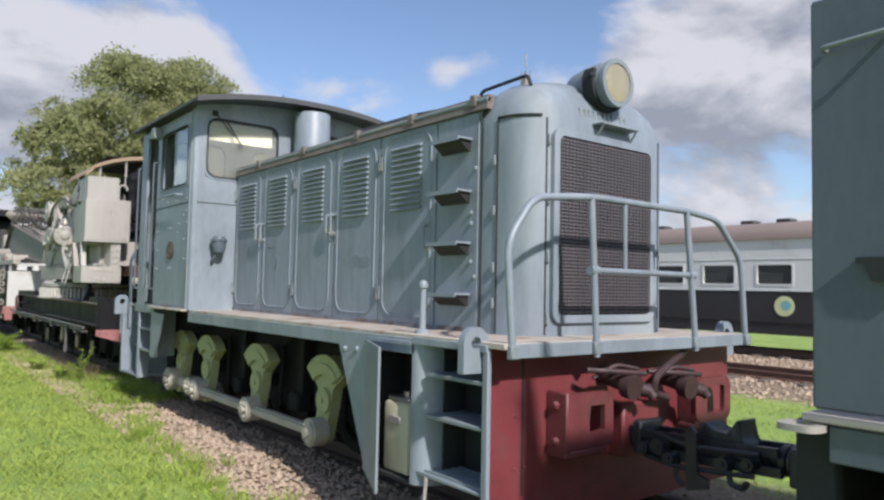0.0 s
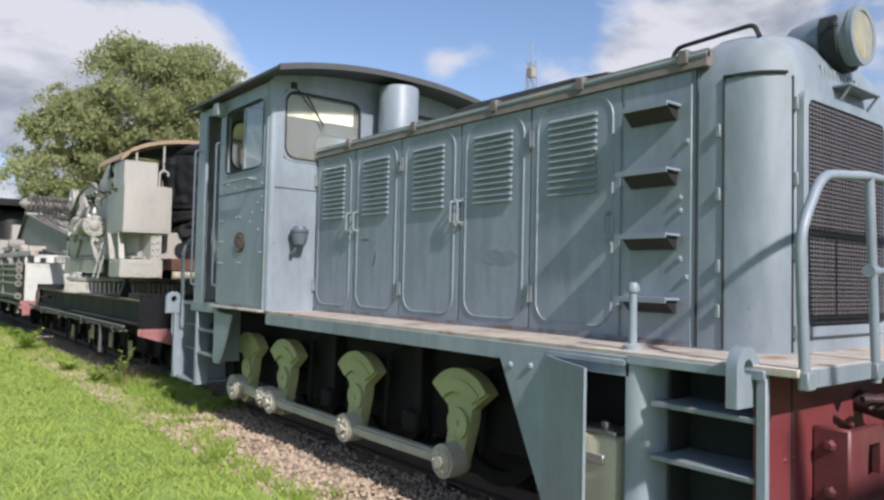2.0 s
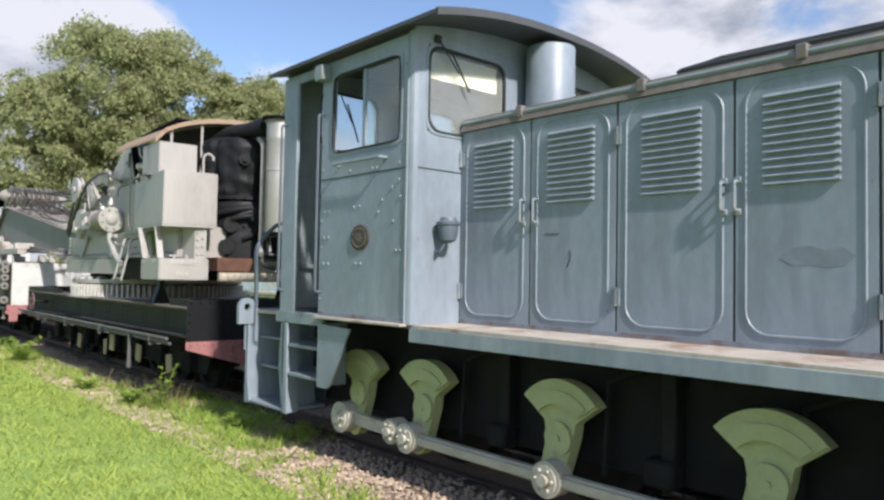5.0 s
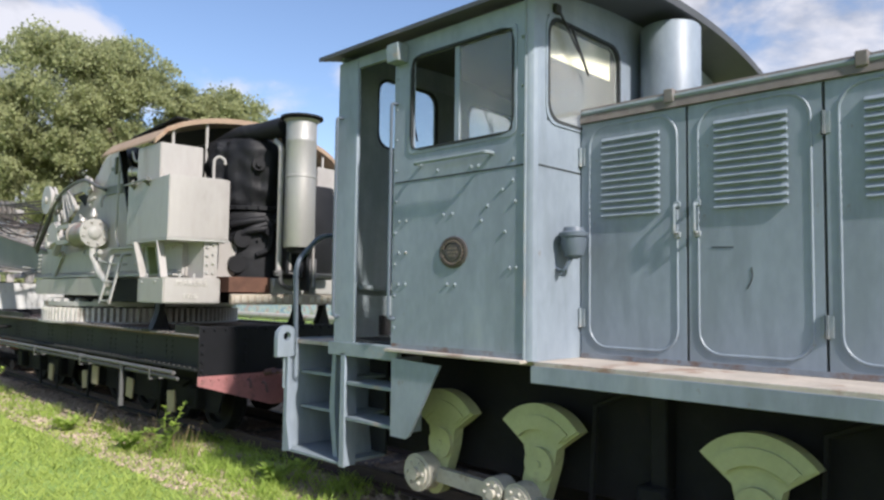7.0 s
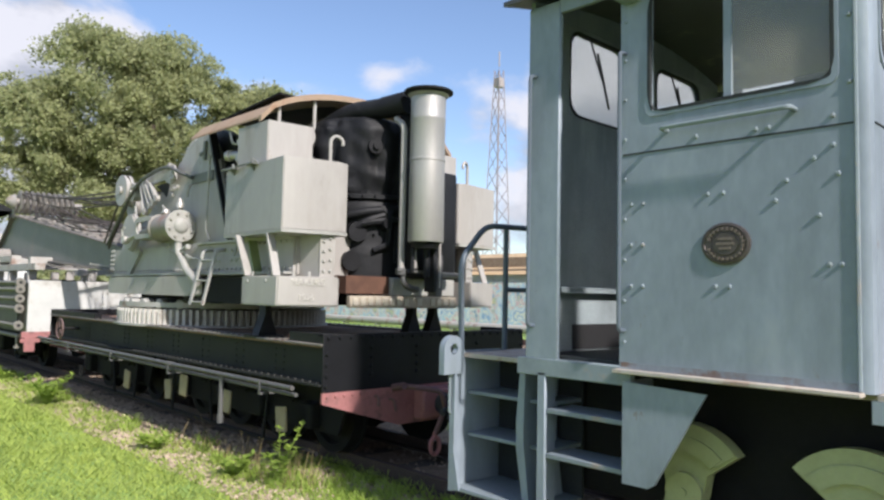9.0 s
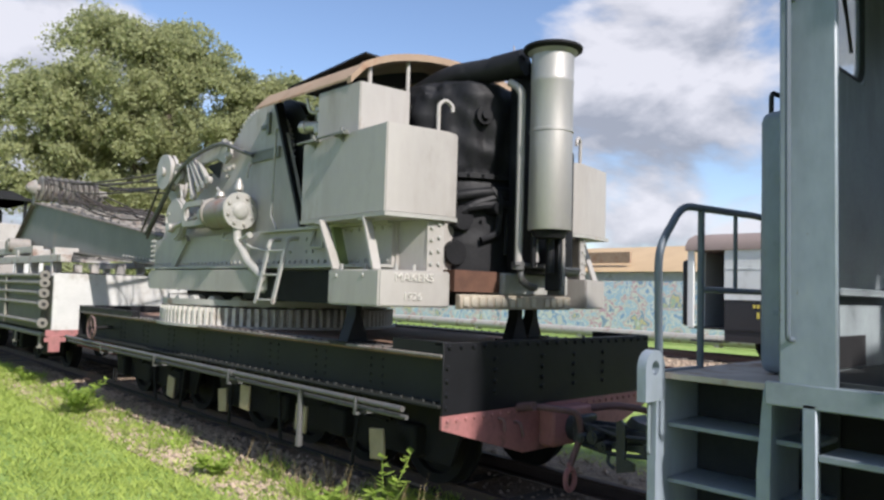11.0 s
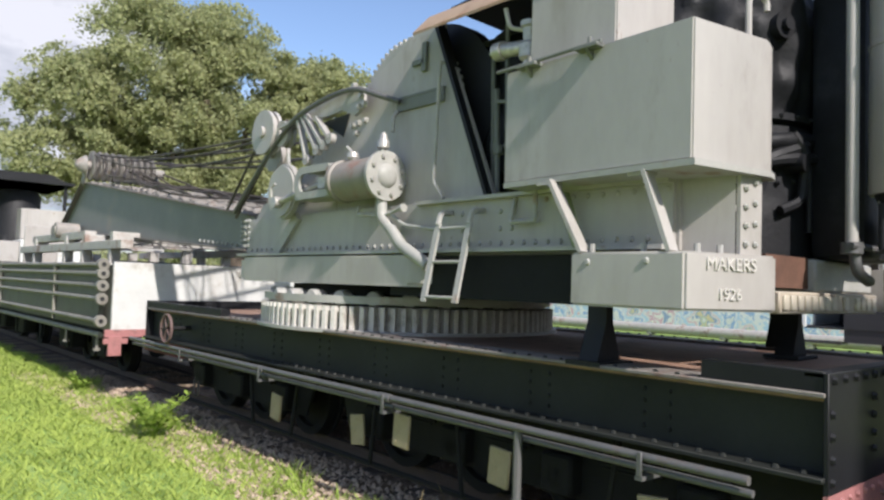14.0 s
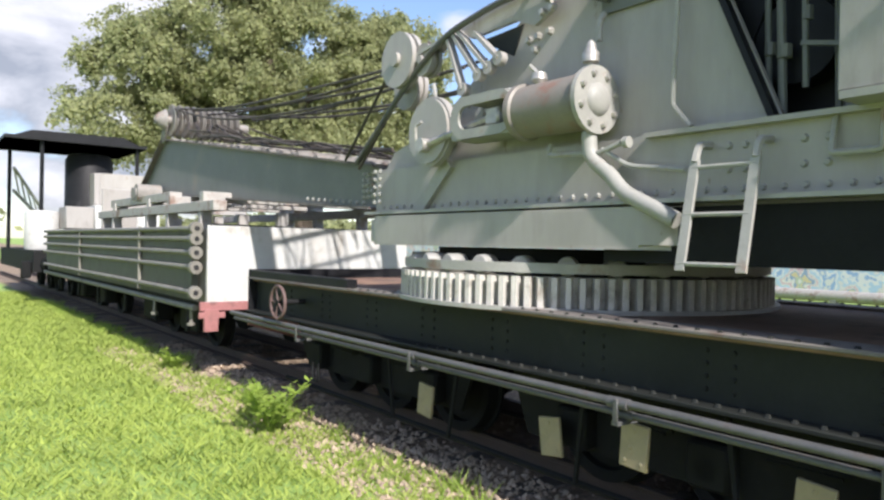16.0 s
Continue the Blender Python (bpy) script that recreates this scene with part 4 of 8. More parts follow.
# stanchion on the deck edge
bm = lathe(B(), [(0.05, 0.0), (0.05, 0.02), (0.022, 0.03), (0.019, 0.28), (0.03, 0.29), (0.033, 0.31), (0.022, 0.335), (0.005, 0.34)], Matrix.Translation((3.0, 4.04, 1.25)), 14)
part("stanchion", bm, M_LOCO, loco, "short post with a ball top")

# main frame, wheels
bm = B()
for x in (3.40, 4.86):
    box(bm, x - 0.02, x + 0.02, 3.38, 10.60, 0.42, 1.22, 0.01)
for y in (4.6, 6.2, 7.5, 8.55, 9.6):
    box(bm, 3.40, 4.86, y - 0.02, y + 0.02, 0.45, 1.2)
for y in (5.04, 6.2, 7.48):
    box(bm, 3.27, 3.40, y - 0.05, y + 0.05, 0.55, 1.2, 0.01)
    tube(bm, [(3.30, y + 0.1, 1.12), (3.30, y + 0.42, 0.98), (3.30, y + 0.45, 0.40)], 0.022, 6)
box(bm, 3.22, 3.36, 6.14, 6.34, 0.42, 0.58, 0.02)
box(bm, 3.22, 3.36, 7.42, 7.60, 0.42, 0.58, 0.02)
each("frame_member", bm, M_UNDER, loco)
def wheel_mesh(r):
    m = Matrix.Rotation(radians(90), 4, "Y")
    bm = lathe(B(), [(r * 0.2, -0.06), (r * 0.2, -0.02), (r * 0.78, 0.0), (r * 0.8, -0.05), (r, -0.055), (r, 0.05), (r + 0.03, 0.055), (r + 0.028, 0.085), (r * 0.7, 0.085), (r * 0.1, 0.07)], m, 36)
    return mesh_of("wheel", bm, M_UNDER)


wheel_me = wheel_mesh(0.49)
HUBS = [(5.585, 0.605), (6.905, 0.60), (8.225, 0.595), (9.075, 0.60)]
for y, z in HUBS[:3]:
    for x, turn in ((3.57, 0), (4.71, 180)):
        link("wheel", wheel_me, loco, at=Matrix.Translation((x, y, 0.62)) @ Matrix.Rotation(radians(turn), 4, "Z"))
    bm = cyl(B(), (3.17, y, 0.62), (5.11, y, 0.62), 0.07, seg=14)
    part("axle", bm, M_UNDER, loco)

# fly cranks with fan-shaped counterweights
def crank_mesh():
    bm = B()
    fan = arc(0, 0, 0.365, 38, 142, 16)
    out = fan + [(-0.12, 0.10), (-0.10, -0.02), (-0.02, -0.27)] + arc(0.08, -0.27, 0.10, 190, 350, 8) + [(0.11, 0.0), (0.13, 0.10)]
    prism(bm, out, "x", -0.02, 0.07)
    prism(bm, arc(0, 0, 0.372, 40, 140, 16) + arc(0, 0, 0.235, 138, 42, 10), "x", -0.045, -0.015)
    prism(bm, arc(0, 0, 0.30, 44, 136, 16) + arc(0, 0, 0.215, 136, 44, 10), "x", -0.055, -0.03)
    cyl(bm, (-0.05, 0, 0), (-0.01, 0, 0), 0.105, seg=20)
    cyl(bm, (-0.062, 0, 0), (-0.045, 0, 0), 0.022, seg=10)
    return mesh_of("fly_crank", bm, M_OLIVE)


crank_me = crank_mesh()
for k, (y, z) in enumerate(HUBS):
    link("fly_crank", crank_me, loco, "olive-yellow crank with fan-shaped counterweight", (3.20, y, z))
    link("fly_crank", crank_me, loco, "olive-yellow crank with fan-shaped counterweight", Matrix.Translation((5.06, y, z)) @ Matrix.Rotation(radians(180), 4, "Z"))
PINS = [(y + d, 0.352 + e) for (y, z), d, e in zip(HUBS, (0.04, 0.02, 0.09, 0.13), (0, 0, 0.01, 0.035))]
def boss(name, y, z, r):
    bm = cyl(B(), (3.06, y, z), (3.19, y, z), r, seg=22)
    cyl(bm, (3.045, y, z), (3.06, y, z), r * 0.8, seg=22)
    cyl(bm, (3.02, y, z), (3.046, y, z), r * 0.34, seg=10)
    rivets(bm, [(3.045, y + r * 0.58 * math.cos(a), z + r * 0.58 * math.sin(a)) for a in [math.pi * i / 3 for i in range(6)]], "x", -1, 0.014, 0.016)
    return part(name, bm, M_ROD, loco)


rod_line = [PINS[0], PINS[1], PINS[2]]
for (ya, za), (yb, zb) in zip(rod_line, rod_line[1:]):
    bm = obox(B(), (3.13, ya, za), (3.13, yb, zb), 0.045, 0.085)
    obox(bm, (3.11, ya, za), (3.11, yb, zb), 0.05, 0.05)
    part("coupling_rod", bm, M_ROD, loco, "grey steel coupling rod")
bm = obox(B(), (3.16, PINS[2][0] + 0.2, PINS[2][1]), (3.16, PINS[3][0], PINS[3][1]), 0.05, 0.10)
part("drive_rod", bm, M_ROD, loco)
for k, (y, z) in enumerate(PINS):
    boss("rod_boss", y, z, 0.115 if k < 3 else 0.13)
boss("rod_boss", PINS[2][0] + 0.19, PINS[2][1] + 0.02, 0.10)

# ---- the cab ----
CXL, CXR, CY0, CY1 = 2.88, 5.40, 8.07, 9.96
EZ = 3.42
def panel(axis, at, t, a0, a1, z0, z1, holes):
    """A sheet with rectangular holes, made of boxes round them."""
    bm = B()
    cuts = sorted({a0, a1, *[h[0] for h in holes], *[h[1] for h in holes]})
    for u0, u1 in zip(cuts, cuts[1:]):
        here = sorted([(h[2], h[3]) for h in holes if h[0] <= u0 + 1e-6 and h[1] >= u1 - 1e-6])
        z = z0
        for h0, h1 in here + [(z1, z1)]:
            if h0 > z:
                if axis == "x":
                    box(bm, at, at + t, u0, u1, z, h0)
                else:
                    box(bm, u0, u1, at, at + t, z, h0)
            z = h1
    bmesh.ops.remove_doubles(bm, verts=bm.verts, dist=0.0004)
    return bm


WIN_Y, WIN_Z = (8.21, 9.13), (2.62, 3.29)
part("cab_side", panel("x", CXL, 0.03, CY0 + 0.05, 9.30, 1.25, EZ, [(*WIN_Y, *WIN_Z)]), M_LOCO, loco, "riveted cab side with sliding window")
part("cab_side", panel("x", CXR - 0.03, 0.03, CY0 + 0.05, 9.30, 1.25, EZ, [(*WIN_Y, *WIN_Z)]), M_LOCO, loco)
bm = box(B(), CXL, CXL + 0.035, 9.72, CY1, 1.25, EZ, 0.008)
box(bm, CXL, CXL + 0.03, 9.30, 9.72, 3.34, EZ)
each("door_post", bm, M_LOCO, loco)
bm = box(B(), CXR - 0.035, CXR, 9.72, CY1, 1.25, EZ, 0.008)
each("door_post", bm, M_LOCO, loco)
FW = [(3.02, 3.86, 2.70, 3.36), (4.42, 5.26, 2.70, 3.36)]
part("cab_front", panel("y", CY0, 0.03, CXL + 0.05, CXR - 0.05, 1.25, EZ + 0.02, FW), M_LOCO, loco, "cab front wall above the hood")
RW = [(3.25, 3.94, 2.82, 3.40), (4.34, 5.03, 2.82, 3.40)]
part("rear_lining", panel("y", CY1 - 0.040, 0.008, CXL + 0.036, CXR - 0.036, 1.29, EZ, RW), M_CABIN, loco, "pale grey-green inner lining of the cab")
part("cab_rear", panel("y", CY1 - 0.03, 0.03, CXL + 0.036, CXR - 0.036, 1.25, EZ + 0.02, RW), M_LOCO, loco)
for x in (CXL, CXR):
    s = 1 if x == CXL else -1
    bm = B()
    pts = [(x, CY0 + 0.052), (x + s * 0.004, CY0 + 0.026), (x + s * 0.018, CY0 + 0.008), (x + s * 0.052, CY0), (x + s * 0.052, CY0 + 0.052)]
    prism(bm, pts, "z", 1.25, EZ + 0.02)
    part("cab_corner", bm, M_LOCO, loco)
bm = B()
tube(bm, [(CXL - 0.004, CY0 + 0.055, 1.26), (CXL - 0.004, CY0 + 0.055, EZ)], 0.009, 6)
part("corner_joint", bm, M_LOCO_WORN, loco)
bm = B()
box(bm, CXL - 0.004, CXL + 0.002, CY0 + 0.06, 9.28, 2.412, 2.420)
box(bm, 2.935, HX, CY0 - 0.004, CY0 + 0.002, 2.412, 2.420)
each("cab_joint", bm, M_SEAM, loco)
bm = B()
pts = [(CXL, y, z) for y, z in ((9.23, 2.14), (9.16, 2.14), (9.23, 1.92), (9.16, 1.92), (9.23, 1.70), (9.16, 1.70), (8.80, 2.16), (8.72, 2.16), (8.76, 1.70), (8.69, 1.70), (8.42, 2.19), (8.47, 2.10), (8.30, 2.28), (8.22, 2.33), (8.20, 2.20), (8.28, 2.02), (8.24, 1.80), (8.19, 1.80), (8.86, 2.46), (8.50, 2.45), (8.56, 2.45), (8.22, 2.46), (8.15, 2.60), (8.15, 2.9), (8.15, 3.2))]
rivets(bm, pts, "x", -1, 0.013, 0.012)
rivets(bm, [(CXL, 9.27, 1.4 + 0.22 * i) for i in range(9)], "x", -1, 0.011, 0.01)
tagged(part("rivets", bm, M_LOCO_WORN, loco), kind="stuff")
part("rust_edge", box(B(), CXL - 0.003, CXL + 0.001, CY0 + 0.06, 9.29, 1.257, 1.292), M_RUSTLINE, loco, "rust bleeding along the cab's lower edge")
part("rust_edge", box(B(), HX - 0.014, HX + 0.001, 3.95, 8.06, 1.252, 1.281), M_RUSTLINE, loco, "rust bleeding along the foot of the hood")
# round works plate, its lettering worn flat
bm = lathe(B(), [(0.122, 0.0), (0.122, 0.012), (0.108, 0.016), (0.102, 0.011), (0.07, 0.011), (0.064, 0.016), (0.01, 0.016)], Matrix.Translation((CXL + 0.001, 8.705, 1.908)) @ Matrix.Rotation(radians(-90), 4, "Y") @ Matrix.Diagonal((0.85, 1, 1, 1)), 28)
works = part("works_plate", bm, material("bronze_plate", (0.085, 0.07, 0.062), 0.5, metal=0.4, vary=0.3, scale=30), loco, "round bronze works plate")
bm = B()
for i in range(22):
    an = radians(20 + 15.2 * i)
    y, z = 8.705 + 0.088 * math.cos(an), 1.908 + 0.075 * math.sin(an)
    box(bm, CXL - 0.019, CXL - 0.009, y - 0.006, y + 0.006, z - 0.007, z + 0.007)
for z, w in ((1.932, 0.07), (1.908, 0.09), (1.886, 0.06)):
    box(bm, CXL - 0.019, CXL - 0.012, 8.705 - w / 2, 8.705 + w / 2, z - 0.007, z + 0.007)
part("lettering_bars", bm, material("worn_plate_letters", (0.16, 0.125, 0.105), 0.5, metal=0.3, vary=0.3, scale=30), works, "worn raised lettering beyond reading")
# hand rails
bm = tube(B(), bend([(CXL, 9.02, 2.515), (CXL - 0.07, 9.02, 2.515), (CXL - 0.07, 8.38, 2.515), (CXL, 8.38, 2.515)], 0.02), 0.013, 8)
part("window_handrail", bm, M_LOCO_WORN, loco)
for y in (9.272, 9.90):
    bm = tube(B(), bend([(CXL + 0.01, y, 1.46), (CXL - 0.055, y, 1.46), (CXL - 0.055, y, 2.98), (CXL + 0.01, y, 2.98)], 0.03), 0.012, 8)
    part("door_handrail", bm, M_VEH, loco)
bm = box(B(), CXL - 0.10, CXL, 9.17, 9.29, 3.26, 3.39, 0.006)
cyl(bm, (CXL - 0.102, 9.23, 3.32), (CXL - 0.09, 9.23, 3.32), 0.02, seg=10)
part("junction_box", bm, M_LOCO_WORN, loco, "small grey box over the doorway")
# window frames and panes
def window(name, axis, at, r, depth, pane=True, label="", round_=0.11):
    a0, a1, z0, z1 = r
    s = 1 if at < CX or axis == "y" else -1
    bm = ring_prism(B(), rrect(a0 - 0.018, a1 + 0.018, z0 - 0.018, z1 + 0.018, 0.10 if round_ > 0.05 else 0.05), rrect(a0 + 0.012, a1 - 0.012, z0 + 0.012, z1 - 0.012, round_), axis, at - 0.008 * s, at + depth * s)
    f = part(name, bm, M_LOCO, loco, label)
    part("gasket", ring_prism(B(), rrect(a0 - 0.002, a1 + 0.002, z0 - 0.002, z1 + 0.002, 0.11), rrect(a0 + 0.016, a1 - 0.016, z0 + 0.016, z1 - 0.016, round_), axis, at - 0.011 * s, at + 0.012 * s), M_SEAM, f)
    if pane:
        p = part("pane", prism(B(), rrect(a0, a1, z0, z1, 0.08), axis, at + 0.014 * s, at + 0.018 * s), M_DUSTGLASS, f)
        p.visible_shadow = False
    return f


for fw in FW:
    window("front_window", "y", CY0, fw, 0.03, True, "rounded cab front window with dusty glass")
for rw in RW:
    f = window("rear_window", "y", CY1 - 0.03, rw, 0.035, True, "rounded rear cab window with dusty glass")
    bm = tube(B(), [(rw[0] + 0.22, CY1 - 0.045, rw[3] - 0.02), (rw[0] + 0.36, CY1 - 0.05, rw[3] - 0.28)], 0.007, 6)
    tube(bm, [(rw[0] + 0.30, CY1 - 0.05, rw[3] - 0.10), (rw[0] + 0.44, CY1 - 0.05, rw[3] - 0.46)], 0.009, 6)
    part("wiper", bm, M_RUBBER, f)
for x in (CXL, CXR):
    s = 1 if x == CXL else -1
    f = window("side_window", "x", x, (*WIN_Y, *WIN_Z), 0.03, False, "sliding cab window half open", 0.025)
    bm = B()
    box(bm, x + s * 0.008, x + s * 0.028, 8.68, 8.72, WIN_Z[0], WIN_Z[1])
    part("mullion", bm, M_LOCO, f)
    p = part("pane", box(B(), x + s * 0.014, x + s * 0.018, 8.22, 8.69, WIN_Z[0] + 0.01, WIN_Z[1] - 0.01), M_GLASS, f, "dusty sliding pane")
    p.visible_shadow = False
for x0 in (3.06, 4.46):
    part("sun_visor", box(B(), x0, x0 + 0.74, CY0 + 0.04, CY0 + 0.048, 3.12, 3.33, 0.003), M_VISOR, loco, "cream sun visor behind the front glass")
# wipers
bm = tube(B(), [(3.10, 8.045, 3.41), (3.30, 8.03, 3.18)], 0.007, 6)
tube(bm, [(3.22, 8.035, 3.34), (3.42, 8.035, 3.06)], 0.009, 6)
box(bm, 3.07, 3.13, 8.04, 8.07, 3.38, 3.44, 0.006)
part("wiper", bm, M_RUBBER, loco)
# roof: arched sheet with overhang
def roof_z(x):
    u = (x - CX) / 1.37
    return 3.44 + 0.165 * (1 - abs(u) ** 2.2)


xs = [CX - 1.37 + 2.74 * i / 20 for i in range(21)]
top = [(x, roof_z(x) + 0.03) for x in xs]
low = [(x, roof_z(x)) for x in reversed(xs)]
bm = prism(B(), top + low, "y", 7.70, 10.08)
part("cab_roof", bm, M_ROOF, loco, "arched dark cab roof with wide eaves", angle=30)
bm = prism(B(), [(x, roof_z(x) + 0.036) for x in xs] + [(x, roof_z(x) - 0.02) for x in reversed(xs)], "y", 7.685, 7.705)
part("roof_edge", bm, M_ROOF, loco)
bm = B()
for y in (CY0, CY1 - 0.03):
    prism(bm, [(CXL + 0.02, EZ + 0.021)] + [(x, roof_z(x) - 0.002) for x in [CXL + 0.02 + (CXR - CXL - 0.04) * i / 12 for i in range(13)]] + [(CXR - 0.02, EZ + 0.021)], "y", y, y + 0.028)
each("gable", bm, M_LOCO, loco)
bm = lathe(B(), [(0.05, 0), (0.05, 0.06), (0.09, 0.07), (0.09, 0.085), (0.01, 0.10)], Matrix.Translation((4.15, 8.9, 3.62)), 14)
part("roof_vent", bm, M_DECKTOP, loco)
# exhaust cylinder before the cab
bm = lathe(B(), [(0.205, 0), (0.205, 0.66), (0.197, 0.672), (0.18, 0.677)], Matrix.Translation((4.18, 7.85, 2.86)), 32)
part("exhaust_drum", bm, M_LOCO, loco, "upright grey drum before the cab")
# side lamp
bm = lathe(B(), [(0.025, 0.0), (0.06, 0.02), (0.075, 0.08), (0.078, 0.13), (0.088, 0.135), (0.09, 0.155), (0.07, 0.165), (0.06, 0.19), (0.01, 0.195)], Matrix.Translation((3.16, 7.97, 1.86)), 18)
tube(bm, bend([(3.12, 8.07, 1.80), (3.10, 8.0, 1.78), (3.14, 7.97, 1.87)], 0.04), 0.012, 6)
tube(bm, [(3.16, 8.07, 1.95), (3.16, 7.97, 1.95)], 0.012, 6)
part("side_lamp", bm, M_VEH, loco, "small grey bell-shaped lamp")
# inside: floor, desk, inner door panel
bm = box(B(), CXL + 0.04, CXR - 0.04, CY0 + 0.04, CY1 - 0.04, 1.25, 1.29)
part("cab_floor", bm, M_INSIDE, loco)
bm = box(B(), 3.5, 4.8, CY0 + 0.05, CY0 + 0.45, 1.29, 2.3, 0.03)
part("control_desk", bm, M_CABIN, loco)
bm = box(B(), 3.05, 4.2, CY1 - 0.10, CY1 - 0.041, 1.66, 1.70, 0.006)
part("inner_ledge", bm, M_CABIN, loco)
bm = box(B(), 3.30, 3.90, CY1 - 0.050, CY1 - 0.042, 1.30, 1.46)
part("vent_hole", bm, M_RUBBER, loco)

# rear steps, rear deck and short rear hood
bm = B()
box(bm, 2.875, 2.90, 9.80, 9.86, 0.34, 1.19, 0.006)
box(bm, 2.90, 3.02, 9.835, 9.855, 0.34, 1.19)
prism(bm, [(9.27, 1.19), (8.80, 1.17), (9.08, 0.68), (9.12, 0.655), (9.27, 0.655)], "x", 2.862, 2.88)
box(bm, 2.88, 3.15, 9.255, 9.275, 0.655, 1.19)
each("step_stringer", bm, M_LOCO, loco)
me = mesh_of("tread", box(B(), 2.885, 3.14, 9.275, 9.80, -0.014, 0.014, 0.004), M_LOCO_WORN)
for z in (0.965, 0.705):
    link("tread", me, loco, at=(0, 0, z))
bm = B()
box(bm, 2.885, 3.36, 10.575, 10.60, 0.34, 1.26, 0.004)
prism(bm, [(10.60, 1.25), (10.55, 1.25), (10.555, 0.60), (10.50, 0.36), (10.60, 0.34)], "x", 2.875, 2.895)
each("rear_step_plate", bm, M_LOCO, loco)
# rear well back painted near black for the shade inside
part("step_back", box(B(), 3.34, 3.36, 9.86, 10.57, 0.36, 1.21), M_INSIDE, loco, "back of the step well, painted near black for its shade")
part("step_brace", prism(B(), [(10.02, 1.22), (10.06, 1.22), (10.09, 0.85), (10.09, 0.70), (10.03, 0.36), (9.98, 0.36), (10.03, 0.72), (10.03, 0.84)], "x", 2.96, 3.30), M_LOCO, loco)
part("rear_hood_rail", tube(B(), bend([(3.46, 10.23, 2.62), (3.46, 10.23, 2.74), (3.95, 10.23, 2.77), (3.95, 10.23, 2.62)], 0.04), 0.014, 8), M_SEAM, loco)
me = mesh_of("tread", box(B(), 3.02, 3.34, 9.87, 10.57, -0.012, 0.012, 0.004), M_LOCO_WORN)
for z in (0.98, 0.70):
    link("tread", me, loco, at=(0, 0, z))
bm = box(B(), 2.885, 3.34, 9.86, 10.575, 0.35, 0.375, 0.004)
part("bottom_tread", bm, M_LOCO_WORN, loco)
bm = B()
tube(bm, bend([(2.90, 10.595, 0.85), (2.86, 10.585, 0.85), (2.86, 10.585, 1.22), (2.90, 10.595, 1.22)], 0.02), 0.009, 6)
part("step_handle", bm, M_LOCO_WORN, loco)
bm = box(B(), 3.37, 4.91, 10.57, 10.64, 0.30, 1.20, 0.008)
box(bm, 2.96, 3.36, 10.606, 10.65, 0.48, 1.0, 0.02, 2)
part("rear_beam", bm, M_RED, loco)
bm = box(B(), HX, CX + HH, CY1, 10.27, 1.25, 2.63, 0.06, 3)
part("rear_hood", bm, M_LOCO, loco, "short grey box behind the cab")
for z in (2.28, 1.93, 1.58):
    link("hood_step", step_me, loco, at=Matrix.Translation((HX - 0.002, 9.975, z)) @ Matrix.Diagonal((0.6, 0.55, 1, 1)))
bm = B()
Y = 10.60
tube(bm, bend([(2.98, Y, 1.22), (2.96, Y, 1.88), (3.20, Y, 2.13), (4.14, Y, 2.16), (5.08, Y, 2.13), (5.32, Y, 1.88), (5.30, Y, 1.22)], 0.10, 5), 0.021, 10)
tube(bm, [(3.42, Y, 1.68), (4.86, Y, 1.68)], 0.018, 8)
part("rear_handrail", bm, M_VEH, loco, "dark grey bent tube rail across the rear deck")
for x in (3.85, 4.24, 4.5):
    part("rail_bar", tube(B(), [(x, Y, 2.14), (x, Y, 1.68)], 0.013, 8), M_VEH, loco)
for x in (3.42, 4.86):
    part("handrail_post", tube(B(), [(x, Y, 2.145), (x, Y, 1.22)], 0.02, 8), M_VEH, loco)

# ---- the crane's wagon ----
WX0, WX1, WY0, WY1 = 2.90, 5.48, 12.14, 19.72
WM = (WX0 + WX1) / 2
wagon = thing("crane_wagon", (WM, 16, 0.13), "black riveted flat wagon that carries the steam crane", "wagon")
bm = box(B(), WX0 + 0.06, WX1 - 0.06, WY0 + 0.01, WY1 - 0.01, 1.165, 1.185)
part("deck_plate", bm, material("wagon_deck", (0.24, 0.145, 0.10), 0.8, vary=0.4, scale=3, second=(0.07, 0.055, 0.045), amount=0.5, patch=2), wagon, "rust-brown deck plate")
for x, s in ((WX0, 1), (WX1, -1)):
    bm = box(B(), x + s * 0.10, x + s * 0.12, WY0 + 0.012, WY1 - 0.012, 0.87, 1.18)
    g = part("side_girder", bm, M_GIRDER, wagon, "long green-black plate girder")
    bm = box(B(), x, x + s * 0.24, WY0 + 0.012, WY1 - 0.012, 1.185, 1.205, 0.004)
    part("top_flange", bm, M_FLANGE, g, "dusty top flange")
    bm = box(B(), x - s * 0.02, x + s * 0.24, WY0 + 0.012, WY1 - 0.012, 0.85, 0.872, 0.004)
    part("bottom_flange", bm, M_GIRDER, g)
    bm = B()
    pts = [(x + s * 0.10, WY0 + 0.75 * i + d, z) for i in range(1, 10) for d in (0, 0.14) for z in (0.93, 0.99, 1.05, 1.11)]
    rivets(bm, pts, "x", -s, 0.014, 0.010)
    rivets(bm, [(x + s * 0.035, WY0 + 0.1 + 0.115 * i, 1.205) for i in range(65)], "z", 1, 0.015, 0.010)
    rivets(bm, [(x + s * 0.03, WY0 + 0.1 + 0.115 * i, 0.872) for i in range(40)], "z", 1, 0.017, 0.014)
    tagged(part("rivets", bm, M_GIRDER, g), kind="stuff")
